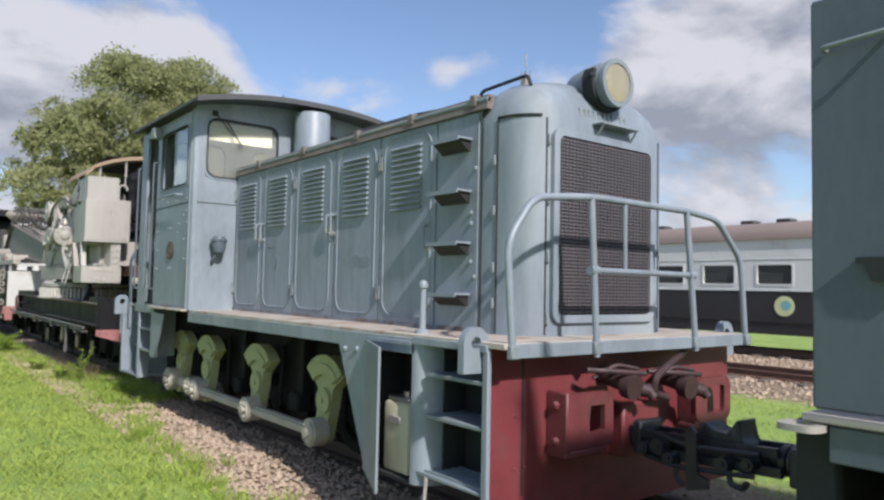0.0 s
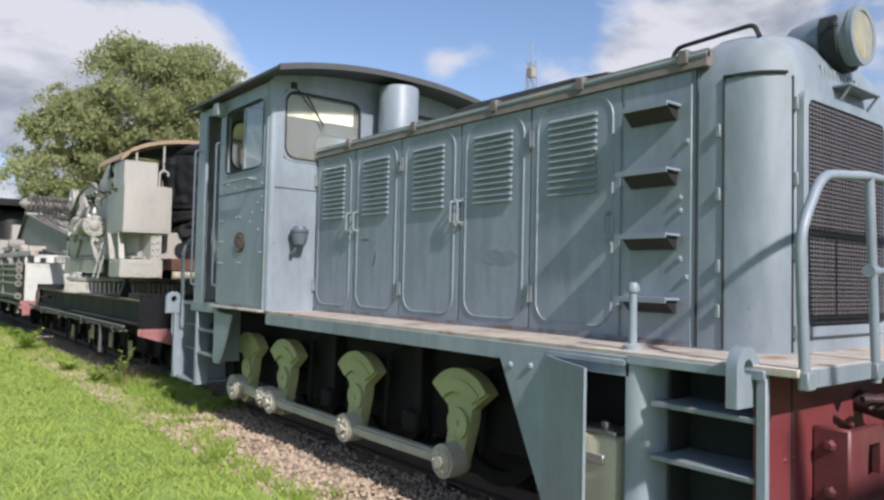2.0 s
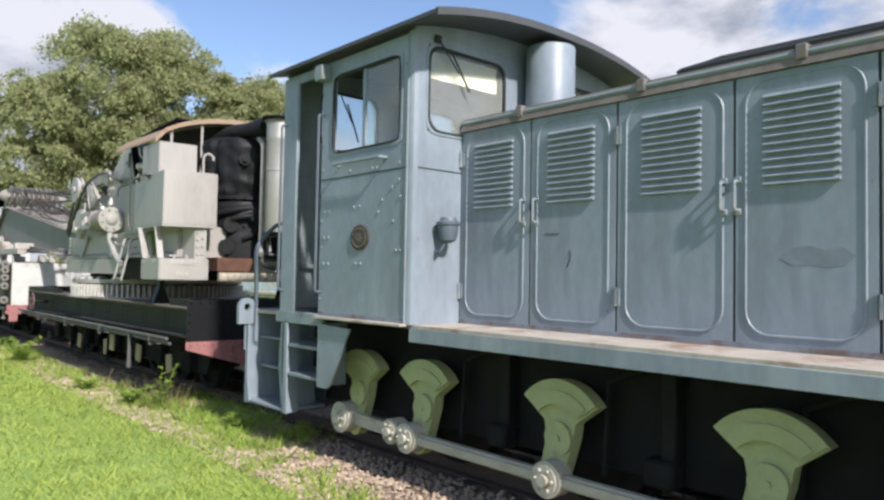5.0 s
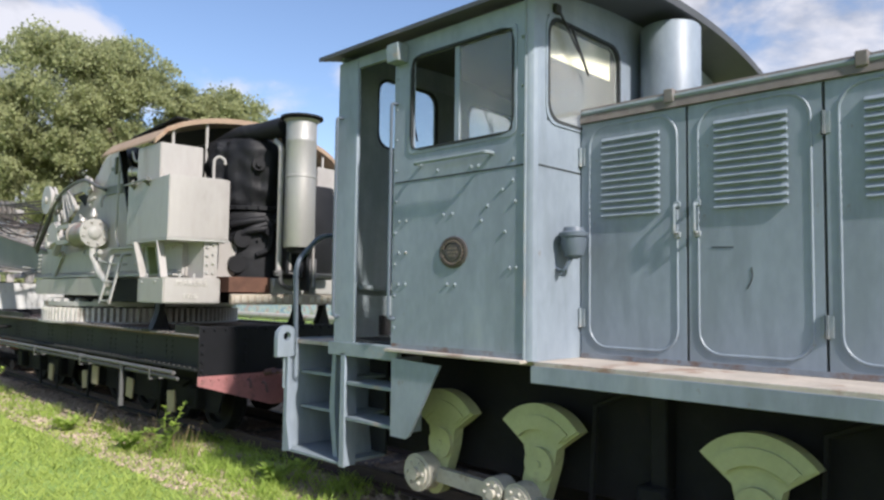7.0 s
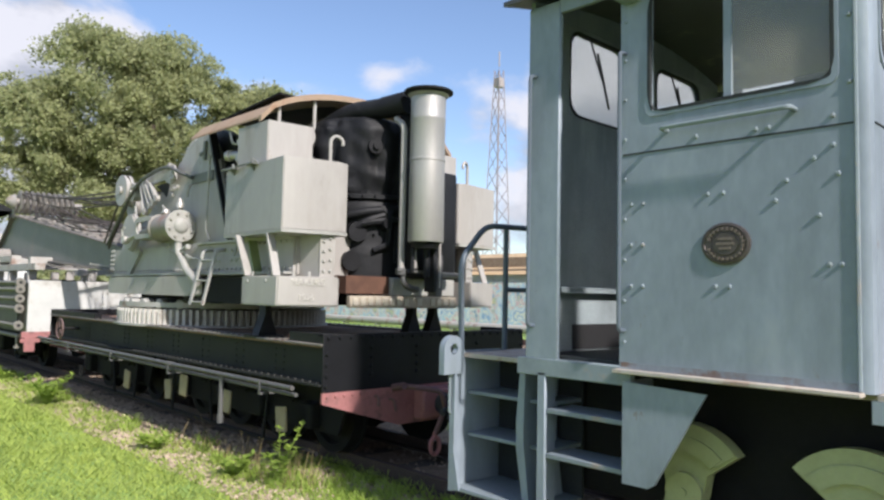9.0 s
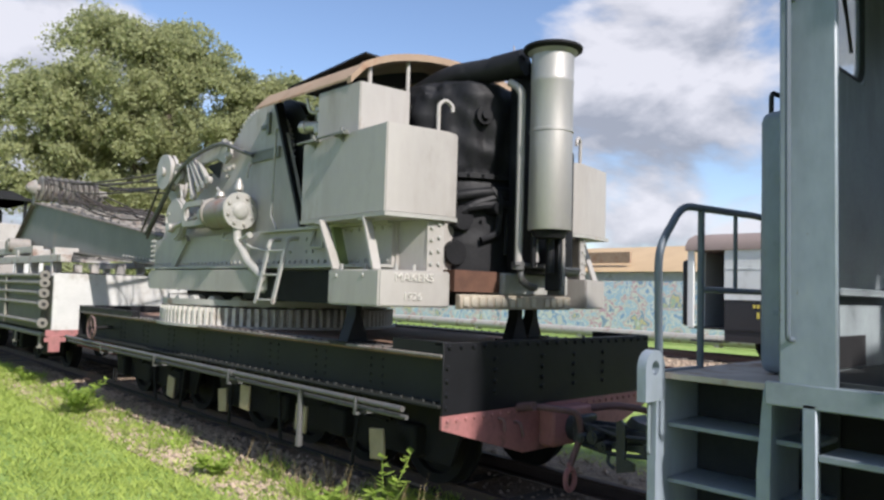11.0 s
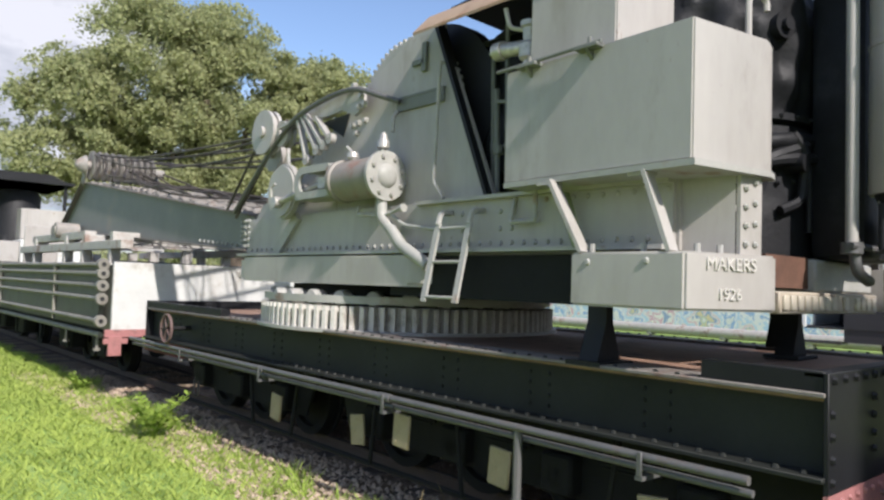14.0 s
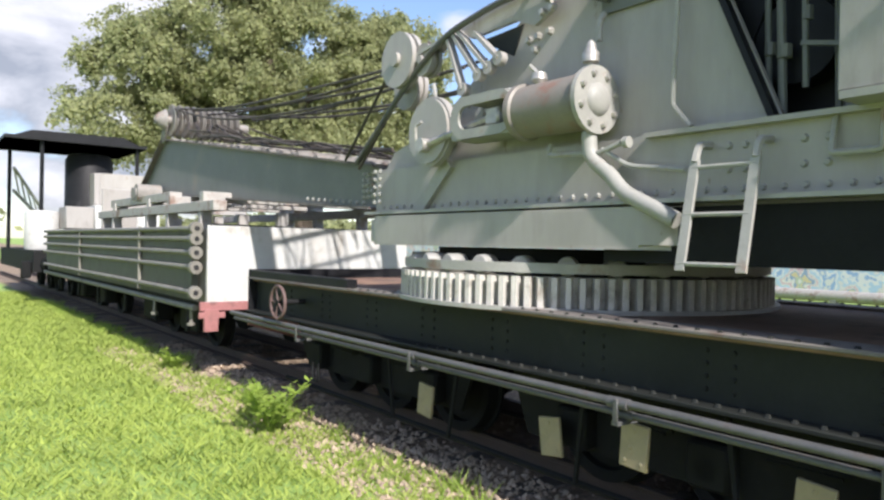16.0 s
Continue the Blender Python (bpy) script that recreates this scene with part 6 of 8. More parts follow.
# counterweight blocks with cast letters
CW = [(2.785, 12.70), (3.33, 12.53), (3.40, 13.35), (2.795, 13.35)]
for k, o in enumerate((CW, [(2 * GX - x, y) for x, y in reversed(CW)])):
    b = link("counterweight", tank_mesh("counterweight", o, 1.505, 1.775, 0.012), crane, "cast grey counterweight block with raised letters")
    if k == 0:
        face = Matrix.Translation((3.06, 12.612, 1.645)) @ Matrix.Rotation(math.atan2(-0.17, 0.545), 4, "Z") @ Matrix.Rotation(radians(90), 4, "X")
        for text, dx, dz, size in (("MAKERS", -0.17, 0.05, 0.085), ("1926", -0.10, -0.085, 0.075)):
            cu = bpy.data.curves.new("letters", "FONT")
            cu.body, cu.size, cu.extrude = text, size, 0.008
            o_ = new("letters", cu)
            o_.data.materials.append(M_GEAR)
            o_.parent, o_.matrix_parent_inverse = b, INV[b]
            o_.matrix_basis = face @ Matrix.Translation((dx, dz, 0))
        bm = B()
        for x, y in ((2.86, 13.26), (2.86, 12.96), (2.98, 12.75), (3.12, 12.71), (3.26, 12.67)):
            cyl(bm, (x, y, 1.775), (x, y, 1.82), 0.016, seg=8)
        rivets(bm, [(2.794, 13.24, 1.725), (2.789, 12.90, 1.73)], "x", -1, 0.02, 0.01)
        tagged(part("studs", bm, M_CRANE_WORN, b), kind="stuff")
# webs between tank and counterweight
for s in (1, -1):
    bm = B()
    X = lambda x: x if s == 1 else 2 * GX - x
    prism(bm, [(X(3.19), 12.645), (X(3.325), 12.605), (X(3.325), 12.625), (X(3.19), 12.665)], "z", 1.775, 2.165)
    prism(bm, [(X(3.12), 13.22), (X(3.12), 13.19), (X(3.19), 12.67), (X(3.20), 12.69)], "z", 1.775, 2.165)
    each("tail_web", bm, M_CRANE, crane)
    for y0, y1 in ((13.52, 13.29), (12.94, 12.79)):
        bm = obox(B(), (X(2.84), y0, 2.165), (X(2.83), y1, 1.775), 0.022, 0.075, (1, 0, 0))
        box(bm, min(X(2.83), X(2.90)), max(X(2.83), X(2.90)), y0 - 0.02, y0 + 0.10, 2.145, 2.161)
        part("tail_bracket", bm, M_CRANE, crane)
    part("green_stay", obox(B(), (X(3.03), 13.60, 2.13), (X(3.03), 13.48, 1.82), 0.02, 0.09, (1, 0, 0)), M_GREENSTAY, crane, "faded green flat stay")
    bm = B()
    rivets(bm, [(X(3.10), 12.98 + 0.1 * i, 2.11) for i in range(9)] + [(X(3.22), 12.634, 1.83 + 0.09 * i) for i in range(4)], "y", -1, 0.018, 0.016)
    rivets(bm, [(X(3.28), 12.616, 1.83 + 0.1 * i) for i in range(4)], "y", -1, 0.018, 0.014)
    tagged(part("rivets", bm, M_CRANE_WORN, crane), kind="stuff")
# boiler with sagging lagging
BX, BY = 4.19, 13.36
bm = B()
prof = [(0.64, 1.80), (0.64, 2.05), (0.625, 2.10), (0.625, 2.55), (0.635, 2.60), (0.665, 2.68), (0.685, 2.85), (0.69, 3.1), (0.685, 3.28), (0.65, 3.38), (0.54, 3.43), (0.05, 3.47)]
lathe(bm, prof, Matrix.Translation((BX, BY, 0)), 96)
bmesh.ops.subdivide_edges(bm, edges=[e for e in bm.edges if abs(e.verts[0].co.z - e.verts[1].co.z) > 0.09], cuts=5)
for v in bm.verts:
    if v.co.z > 2.58:
        d = Vector((v.co.x - BX, v.co.y - BY, 0))
        k = 0.06 * noise.noise((v.co.x * 3.1, v.co.y * 3.1, v.co.z * 1.6)) - 0.085 * abs(noise.noise((v.co.x * 5 + v.co.z * 3, v.co.y * 5, v.co.z * 3)))
        k -= 0.05 * abs(noise.noise((math.atan2(d.y, d.x) * 5, v.co.z * 0.9, 2.0))) + 0.03 * abs(noise.noise((v.co.x * 2, v.co.y * 2, v.co.z * 7)))
        v.co += d.normalized() * k if d.length > 0.01 else Vector()
boiler = part("boiler", bm, M_BOILER, crane, "black upright boiler with dented lagging", angle=60)
bm = B()
lathe(bm, [(0.61, 2.57), (0.66, 2.58), (0.66, 2.62), (0.61, 2.63)], Matrix.Translation((BX, BY, 0)), 40)
rivets(bm, [(BX + 0.655 * math.cos(a), BY + 0.655 * math.sin(a), 2.6) for a in [radians(200 + 11 * i) for i in range(16)]], "y", -1, 0.016, 0.02)
rivets(bm, [(BX + 0.63 * math.cos(a), BY + 0.63 * math.sin(a), 2.13 + 0.12 * math.sin((a - radians(200)) * 180 / 165)) for a in [radians(200 + 11 * i) for i in range(16)]], "y", -1, 0.016, 0.02)
part("boiler_band", bm, M_BOILER, boiler)
bm = B()
a_pts = [(BX + 0.655 * math.cos(radians(a)), BY + 0.655 * math.sin(radians(a)), 2.36 + 0.12 * math.sin(radians((a - 205) * 180 / 130))) for a in range(205, 340, 9)]
tube(bm, a_pts, 0.045, 10)
tube(bm, [(p[0], p[1] - 0.03, p[2] - 0.11) for p in a_pts[3:11]], 0.035, 8)
tube(bm, bend([(BX - 0.22, BY - 0.63, 2.50), (BX - 0.16, BY - 0.68, 2.40), (BX - 0.16, BY - 0.66, 2.12), (BX - 0.30, BY - 0.60, 2.06)], 0.06), 0.03, 8)
tube(bm, bend([(BX - 0.52, BY - 0.42, 2.22), (BX - 0.35, BY - 0.58, 2.36), (BX - 0.12, BY - 0.66, 2.44)], 0.06), 0.04, 8)
tube(bm, bend([(BX - 0.08, BY - 0.64, 2.52), (BX - 0.06, BY - 0.66, 2.3), (BX - 0.06, BY - 0.66, 1.95)], 0.06), 0.022, 8)
cyl(bm, (BX - 0.20, BY - 0.56, 2.33), (BX - 0.20, BY - 0.70, 2.33), 0.05, seg=14)
cyl(bm, (BX - 0.46, BY - 0.40, 1.95), (BX - 0.48, BY - 0.50, 1.95), 0.10, seg=18)
cyl(bm, (BX - 0.42, BY - 0.44, 2.24), (BX - 0.44, BY - 0.53, 2.24), 0.10, seg=20)
cyl(bm, (BX - 0.30, BY - 0.56, 3.10), (BX - 0.32, BY - 0.63, 3.10), 0.075, seg=16)
cyl(bm, (BX - 0.32, BY - 0.63, 3.10), (BX - 0.33, BY - 0.66, 3.10), 0.035, seg=12)
each("boiler_fitting", bm, M_BOILER, boiler)
bm = B()
tube(bm, bend([(3.78, 13.45, 3.38), (3.86, 13.15, 3.50), (4.02, 12.50, 3.50)], 0.15, 5), 0.105, 14)
cyl(bm, (3.96, 12.72, 3.50), (4.02, 12.44, 3.52), 0.11, seg=16)
box(bm, 4.12, 4.42, 12.40, 12.70, 1.80, 3.56, 0.05, 2)
box(bm, 4.40, 4.75, 12.45, 12.85, 1.80, 2.9, 0.04, 2)
each("smoke_duct", bm, M_BOILER, boiler)
bm = prism(B(), [(12.66, 1.63), (13.5, 1.63), (13.5, 1.80), (12.66, 1.80)], "x", 3.50, 4.02)
part("boiler_seat", bm, M_RUST, crane, "rust-brown boiler seat")
bm = box(B(), 3.50, 4.90, 12.59, 12.65, 1.495, 1.61, 0.008)
name_plate = part("tail_nameplate", bm, material("weathered_nameplate", (0.36, 0.31, 0.24), 0.65, vary=0.3, scale=6, second=(0.2, 0.12, 0.08), amount=0.4, patch=6), crane, "weathered cast maker's plate, its letters reduced to blocks")
bm = B()
for i in range(15):
    if i not in (8, 10):
        box(bm, 3.53 + 0.09 * i, 3.59 + 0.09 * i, 12.577, 12.592, 1.515, 1.59, 0.004)
each("lettering_bar", bm, material("nameplate_letters", (0.48, 0.43, 0.34), 0.6, vary=0.2, scale=8), name_plate)
# chimney and pipes
SX, SY = 4.08, 12.20
bm = lathe(B(), [(0.168, 2.13), (0.172, 2.14), (0.168, 2.9), (0.174, 2.905), (0.174, 2.925), (0.168, 2.93), (0.168, 3.30), (0.172, 3.31), (0.168, 3.33), (0.170, 3.52), (0.215, 3.565), (0.228, 3.575), (0.222, 3.585), (0.15, 3.57), (0.13, 3.3)], Matrix.Translation((SX, SY, 0)), 40)
stack = part("chimney", bm, M_SILVER, crane, "silver steel chimney with flared dark rim")
bm = lathe(B(), [(0.20, 3.55), (0.236, 3.57), (0.236, 3.59), (0.20, 3.60), (0.15, 3.59)], Matrix.Translation((SX, SY, 0)), 40)
part("rim", bm, M_UNDER, stack)
bm = cyl(B(), (SX, SY, 2.07), (SX, SY, 2.14), 0.12, 0.15, 20)
cyl(bm, (SX + 0.04, SY + 0.02, 1.80), (SX + 0.04, SY + 0.02, 2.08), 0.035, seg=10)
cyl(bm, (SX - 0.09, SY + 0.08, 1.84), (SX - 0.09, SY + 0.08, 2.08), 0.022, seg=10)
box(bm, SX + 0.10, SX + 0.14, SY - 0.02, SY + 0.12, 1.66, 2.10, 0.006)
part("chimney_foot", bm, M_BOILER, stack)
bm = tube(B(), bend([(3.97, 12.42, 1.85), (3.97, 12.42, 3.28), (3.97, 12.55, 3.36)], 0.08), 0.032, 10)
part("riser_pipe", bm, M_CRANE, crane, "pale grey upright pipe")
bm = tube(B(), [(4.02, 12.28, 1.88), (4.0, 12.32, 2.85)], 0.022, 8)
tube(bm, bend([(SX + 0.21, SY + 0.02, 1.70), (SX + 0.21, SY + 0.02, 2.3), (SX + 0.21, SY + 0.05, 2.42)], 0.05), 0.013, 8)
part("thin_pipe", bm, M_CRANE, crane)
bm = tube(B(), bend([(3.9, 12.40, 1.86), (4.4, 12.28, 1.84), (4.62, 12.3, 1.84)], 0.05), 0.018, 8)
tube(bm, bend([(3.99, 12.42, 1.9), (3.99, 12.40, 1.72), (4.10, 12.38, 1.68), (4.16, 12.40, 1.68)], 0.08), 0.03, 10)
cyl(bm, (3.97, 12.42, 1.82), (3.97, 12.42, 1.88), 0.055, seg=12)
cyl(bm, (4.35, 12.30, 1.82), (4.62, 12.33, 1.82), 0.035, seg=12)
box(bm, 4.26, 4.36, 12.24, 12.36, 1.62, 2.02, 0.01)
each("feed_pipe", bm, M_PIPE, crane)
bm = box(B(), 4.03, 4.90, 12.62, 12.95, 1.612, 1.795, 0.015)
part("injector_box", bm, M_CRANE_WORN, crane)
# arched canopy and its flap
CAN = [(GX - 1.28 + 2.56 * i / 18) for i in range(19)]
cz = lambda x: 3.30 + 0.40 * max(0, 1 - ((x - GX) / 1.28) ** 2) ** 0.62
bm = prism(B(), [(x, cz(x) + 0.02) for x in CAN] + [(x, cz(x)) for x in reversed(CAN)], "y", 13.35, 14.86)
part("canopy", bm, M_BROWNROOF, crane, "arched rusted sheet canopy", angle=30)
bm = prism(B(), [(x, cz(x) + 0.03) for x in CAN] + [(x, cz(x) - 0.03) for x in reversed(CAN)], "y", 13.30, 13.352)
part("canopy_hoop", bm, M_BROWNROOF, crane)
for x in (3.14, 3.55):
    part("canopy_post", tube(B(), [(x, 13.36, 2.9), (x, 13.36, cz(x))], 0.018, 8), M_CRANE, crane)
for x in (5.22, 4.83):
    part("canopy_post", tube(B(), [(x, 13.36, 2.9), (x, 13.36, cz(x))], 0.018, 8), M_CRANE, crane)
bm = obox(B(), (3.70, 14.90, 3.60), (3.75, 13.7, 3.705), 0.85, 0.02)
part("canopy_flap", bm, M_UNDER, crane, "dark flat flap over the canopy")
bm = box(B(), 3.25, 3.5, 13.75, 14.5, 3.24, 3.26)
part("canopy_shelf", bm, M_UNDER, crane)
bm = lathe(B(), [(0.05, 0), (0.05, 0.02), (0.035, 0.03), (0.04, 0.10), (0.065, 0.12), (0.065, 0.20), (0.04, 0.22), (0.045, 0.30), (0.06, 0.31), (0.06, 0.34), (0.01, 0.35)], Matrix.Translation((3.03, 13.88, 2.84)), 16)
cyl(bm, (3.03, 13.90, 3.03), (3.02, 14.10, 3.05), 0.045, seg=14)
cyl(bm, (3.02, 14.08, 3.05), (3.02, 14.15, 3.05), 0.058, seg=14)
tube(bm, bend([(3.03, 13.92, 3.14), (2.98, 14.0, 3.16), (2.96, 14.02, 3.28)], 0.03), 0.014, 8)
part("whistle_valve", bm, M_STEEL, crane)
# pedestals that prop the tail on the wagon
for x, y in ((3.05, 13.34), (4.62, 13.0), (5.25, 13.34)):
    bm = prism(B(), [(x - 0.11, 1.19), (x + 0.11, 1.19), (x + 0.05, 1.36), (x + 0.03, 1.42), (x + 0.03, 1.53), (x - 0.03, 1.53), (x - 0.03, 1.42), (x - 0.05, 1.36)], "y", y - 0.06, y + 0.06)
    box(bm, x - 0.15, x + 0.15, y - 0.11, y + 0.11, 1.19, 1.215)
    part("prop", bm, M_BLACK, crane, "black tapered prop")
# head of the side frame: arm, loops, guide sheaves and a row of bolts
bm = prism(B(), [(16.66, 3.06), (16.40, 2.97), (15.97, 2.99), (15.80, 2.92), (15.66, 2.98), (15.70, 3.14), (15.82, 3.18), (16.2, 3.13)], "x", 3.09, 3.12)
part("luffing_arm", bm, M_CRANE, crane, "broad grey plate arm")
bm = prism(B(), [(15.98, 2.985), (16.40, 2.965), (16.07, 2.80)], "x", 3.168, 3.176)
part("arm_gap", bm, M_SEAM, crane)
for (y0, z0), (y1, z1) in (((16.58, 3.05), (16.26, 2.69)), ((16.50, 3.03), (16.16, 2.72)), ((16.32, 2.98), (16.06, 2.76)), ((16.62, 3.02), (16.42, 2.62))):
    bm = obox(B(), (3.06, y0, z0), (3.04, y1, z1), 0.025, 0.055, (1, 0, 0))
    cyl(bm, (3.02, y1, z1), (3.07, y1, z1), 0.045, seg=14)
    part("link_strap", bm, M_CRANE, crane)
bm = tube(B(), [(3.06, 16.78, 2.72), (3.06, 16.72, 2.48)], 0.018, 6)
tube(bm, [(3.06, 16.52, 2.72), (3.06, 16.38, 2.50)], 0.015, 6)
each("lever", bm, M_CRANE_WORN, crane)
for y, z, r, x in ((17.18, 2.96, 0.21, 3.0), (17.34, 2.80, 0.17, 3.2), (16.92, 2.92, 0.12, 3.05)):
    bm = cyl(B(), (x, y, z), (x + 0.035, y, z), r, seg=28)
    cyl(bm, (x + 0.035, y, z), (x + 0.065, y, z), r * 0.86, seg=28)
    cyl(bm, (x + 0.065, y, z), (x + 0.10, y, z), r, seg=28)
    cyl(bm, (x - 0.03, y, z), (x, y, z), r * 0.26, seg=12)
    part("guide_sheave", bm, M_CRANE, crane)
bm = obox(B(), (3.10, 16.60, 3.02), (3.10, 17.45, 2.90), 0.025, 0.13, (1, 0, 0))
part("sheave_plate", bm, M_CRANE_WORN, crane)
bm = rivets(B(), [(3.09 if z > 2.9 else 3.18, y, z) for y, z in ((15.79, 3.16), (15.69, 3.06), (15.64, 2.99), (15.72, 2.98), (15.75, 2.89), (15.85, 2.88), (15.93, 2.87), (15.87, 2.80))], "x", -1, 0.028, 0.035)
tagged(part("bolts", bm, M_STEEL, crane), kind="stuff")
bm = tube(B(), bend([(3.13, 15.26, 2.95), (3.07, 15.45, 3.02), (3.05, 15.74, 3.13), (3.04, 16.1, 3.12), (3.03, 16.62, 3.03), (3.05, 17.1, 2.78), (3.1, 17.9, 2.25)], 0.2, 6), 0.022, 8)
part("hose", bm, M_PIPE, crane, "thick grey hose over the side frame")

# ---- jib, laid over the next wagon ----
jib = thing("crane_jib", (GX, 21, 1.76), "long grey plate-girder crane jib resting over the next wagon", "crane jib")
JS = [(17.9, 1.88), (17.85, 2.22), (23.95, 3.08), (25.1, 2.40), (24.0, 2.27)]
for x in (3.30, 5.04):
    bm = prism(B(), JS, "x", x, x + 0.03)
    jg = part("jib_girder", bm, M_JIB, jib, "tapered riveted jib girder")
    bm = obox(B(), (x, 17.85, 2.235), (x, 23.95, 3.095), 0.16, 0.02)
    obox(bm, (x, 17.9, 1.875), (x, 24.0, 2.265), 0.16, 0.02)
    obox(bm, (x, 23.95, 3.09), (x, 25.1, 2.41), 0.16, 0.02)
    part("jib_flange", bm, M_FLANGE, jg)
    bm = rivets(B(), [(x, 17.96 + 0.07 * i, 1.98 + 0.05 * j) for i in range(3) for j in range(5)] + [(x, 18.1 + 0.12 * i, 1.93 + 0.0085 * i) for i in range(10)], "x", -1, 0.022, 0.02)
    tagged(part("rivets", bm, M_CRANE_WORN, jg), kind="stuff")
bm = B()
for i in range(14):
    y = 18.2 + 0.42 * i
    z = 2.25 + (y - 17.85) * 0.141
    obox(bm, (3.3, y, z), (5.05, y + (0.42 if i % 2 else -0.0), z + 0.03), 0.07, 0.02)
    obox(bm, (3.3, y, z + 0.01), (5.05, y + 0.42, z + 0.05), 0.05, 0.015)
each("lattice_bar", bm, M_SHEAVE, jib)
bm = B()
for i in range(10):
    x = 3.32 + 0.105 * i
    m = Matrix.Translation((x, 23.75, 3.36)) @ Matrix.Rotation(radians(90), 4, "Y")
    lathe(bm, [(0.06, -0.022), (0.235, -0.022), (0.245, -0.014), (0.19, 0.0), (0.245, 0.014), (0.235, 0.022), (0.06, 0.022)], m, 22)
cyl(bm, (3.08, 23.75, 3.36), (4.5, 23.75, 3.36), 0.07, 0.07, 14)
lathe(bm, [(0.16, 0.0), (0.10, 0.10), (0.02, 0.16)], Matrix.Translation((3.22, 23.75, 3.36)) @ Matrix.Rotation(radians(-90), 4, "Y"), 16)
for x in (3.25, 3.8, 4.42):
    obox(bm, (x, 23.75, 3.40), (x, 23.95, 3.06), 0.03, 0.16)
each("head_sheave", bm, M_SHEAVE, jib)
bm = B()
for i, (xa, xb, za, sag) in enumerate(((3.35, 3.4, 3.05, 0.12), (3.5, 3.6, 3.12, 0.18), (3.7, 3.85, 3.05, 0.1), (3.95, 4.1, 3.15, 0.22), (4.2, 4.3, 3.0, 0.16), (4.5, 4.5, 3.1, 0.12), (3.45, 3.3, 2.95, 0.3))):
    pts = []
    for k in range(15):
        s = k / 14
        pts.append((xa + (xb - xa) * s + 0.02 * math.sin(9 * s + i), 17.25 + (23.6 - 17.25) * s, za + (3.52 - za) * s - sag * 4 * s * (1 - s) * 0.8 + 0.02 * math.sin(7 * s + 2 * i)))
    tube(bm, pts, 0.014, 6)
tube(bm, [(3.12, 17.9, 2.2), (3.1, 16.9, 3.05)], 0.016, 6)
tube(bm, [(3.16, 18.2, 2.3), (3.06, 17.1, 3.15)], 0.014, 6)
rr_ = random.Random(5)
for i in range(12):
    x, y = rr_.uniform(3.3, 4.2), rr_.uniform(22.6, 23.7)
    pts = [(x, y, 2.25 + (y - 17.85) * 0.141 + 0.28)]
    for k in range(7):
        x, y = min(4.9, max(3.3, x + rr_.uniform(-0.25, 0.3))), y - rr_.uniform(0.35, 0.85)
        pts.append((x, y, 2.25 + (max(y, 17.85) - 17.85) * 0.141 + rr_.uniform(0.05, 0.16)))
    tube(bm, bend(pts, 0.2, 3), 0.015, 5)
each("hoist_rope", bm, M_ROPE, jib)

# ---- the white wagon under the jib, with long beams hung on its side ----
truck = thing("match_wagon", (GX, 25.8, 0.13), "white-ended match wagon carrying long green beams on its side", "wagon")
TY0, TY1 = 20.62, 30.9
bm = box(B(), 2.80, 5.50, TY0, TY0 + 0.05, 0.86, 1.74, 0.006)
part("end_board", bm, M_WHITE, truck, "white end board")
bm = box(B(), 2.82, 5.48, TY0 + 0.05, TY1, 0.86, 0.95)
part("floor_frame", bm, M_UNDER, truck)
for x, s in ((2.80, 1), (5.50, -1)):
    bm = box(B(), x, x + s * 0.05, TY0 + 0.05, TY1, 0.86, 1.70, 0.004)
    part("side_board", bm, M_BEAMGREEN, truck, "dark olive side board")
bm = box(B(), 2.80, 5.50, TY1 - 0.05, TY1, 0.86, 1.70)
part("end_board", bm, M_WHITE, truck)
bm = box(B(), 2.72, 5.56, TY0 - 0.03, TY0 + 0.02, 0.78, 0.88, 0.006)
box(bm, 2.76, 2.92, TY0 - 0.06, TY0 - 0.01, 0.55, 0.80, 0.006)
box(bm, 2.70, 3.0, TY0 - 0.055, TY0 - 0.02, 0.70, 0.77, 0.006)
each("headstock", bm, M_PINK, truck)
bm = B()
box(bm, 2.86, 2.90, TY0, TY1, 0.72, 0.86)
for y in (21.3, 22.6, 24.2, 26.0, 27.6, 29.4):
    box(bm, 2.80, 2.84, y - 0.04, y + 0.04, 0.48, 0.80, 0.004)
part("sole_bar", bm, M_UNDER, truck)
bm = tube(B(), [(2.74, TY0 + 0.2, 0.80), (2.74, TY1, 0.80)], 0.035, 8)
for y in (20.95, 22.4):
    cyl(bm, (2.74, y, 0.78), (2.74, y, 0.60), 0.02, seg=8)
    cyl(bm, (2.74, y, 0.62), (2.74, y, 0.59), 0.045, seg=10)
part("lower_pipe", bm, M_BEAMTUBE, truck)
for y in (22.3, 24.1, 27.4, 29.2):
    for x, turn in ((3.57, 0), (4.71, 180)):
        link("wheel", wagon_wheel_me, truck, at=Matrix.Translation((x, y, 0.49)) @ Matrix.Rotation(radians(turn), 4, "Z"))
bm = B()
for y in (22.3, 24.1, 27.4, 29.2):
    box(bm, 3.15, 3.4, y - 0.35, y + 0.35, 0.36, 0.75, 0.03)
each("axle_guard", bm, M_UNDER, truck)
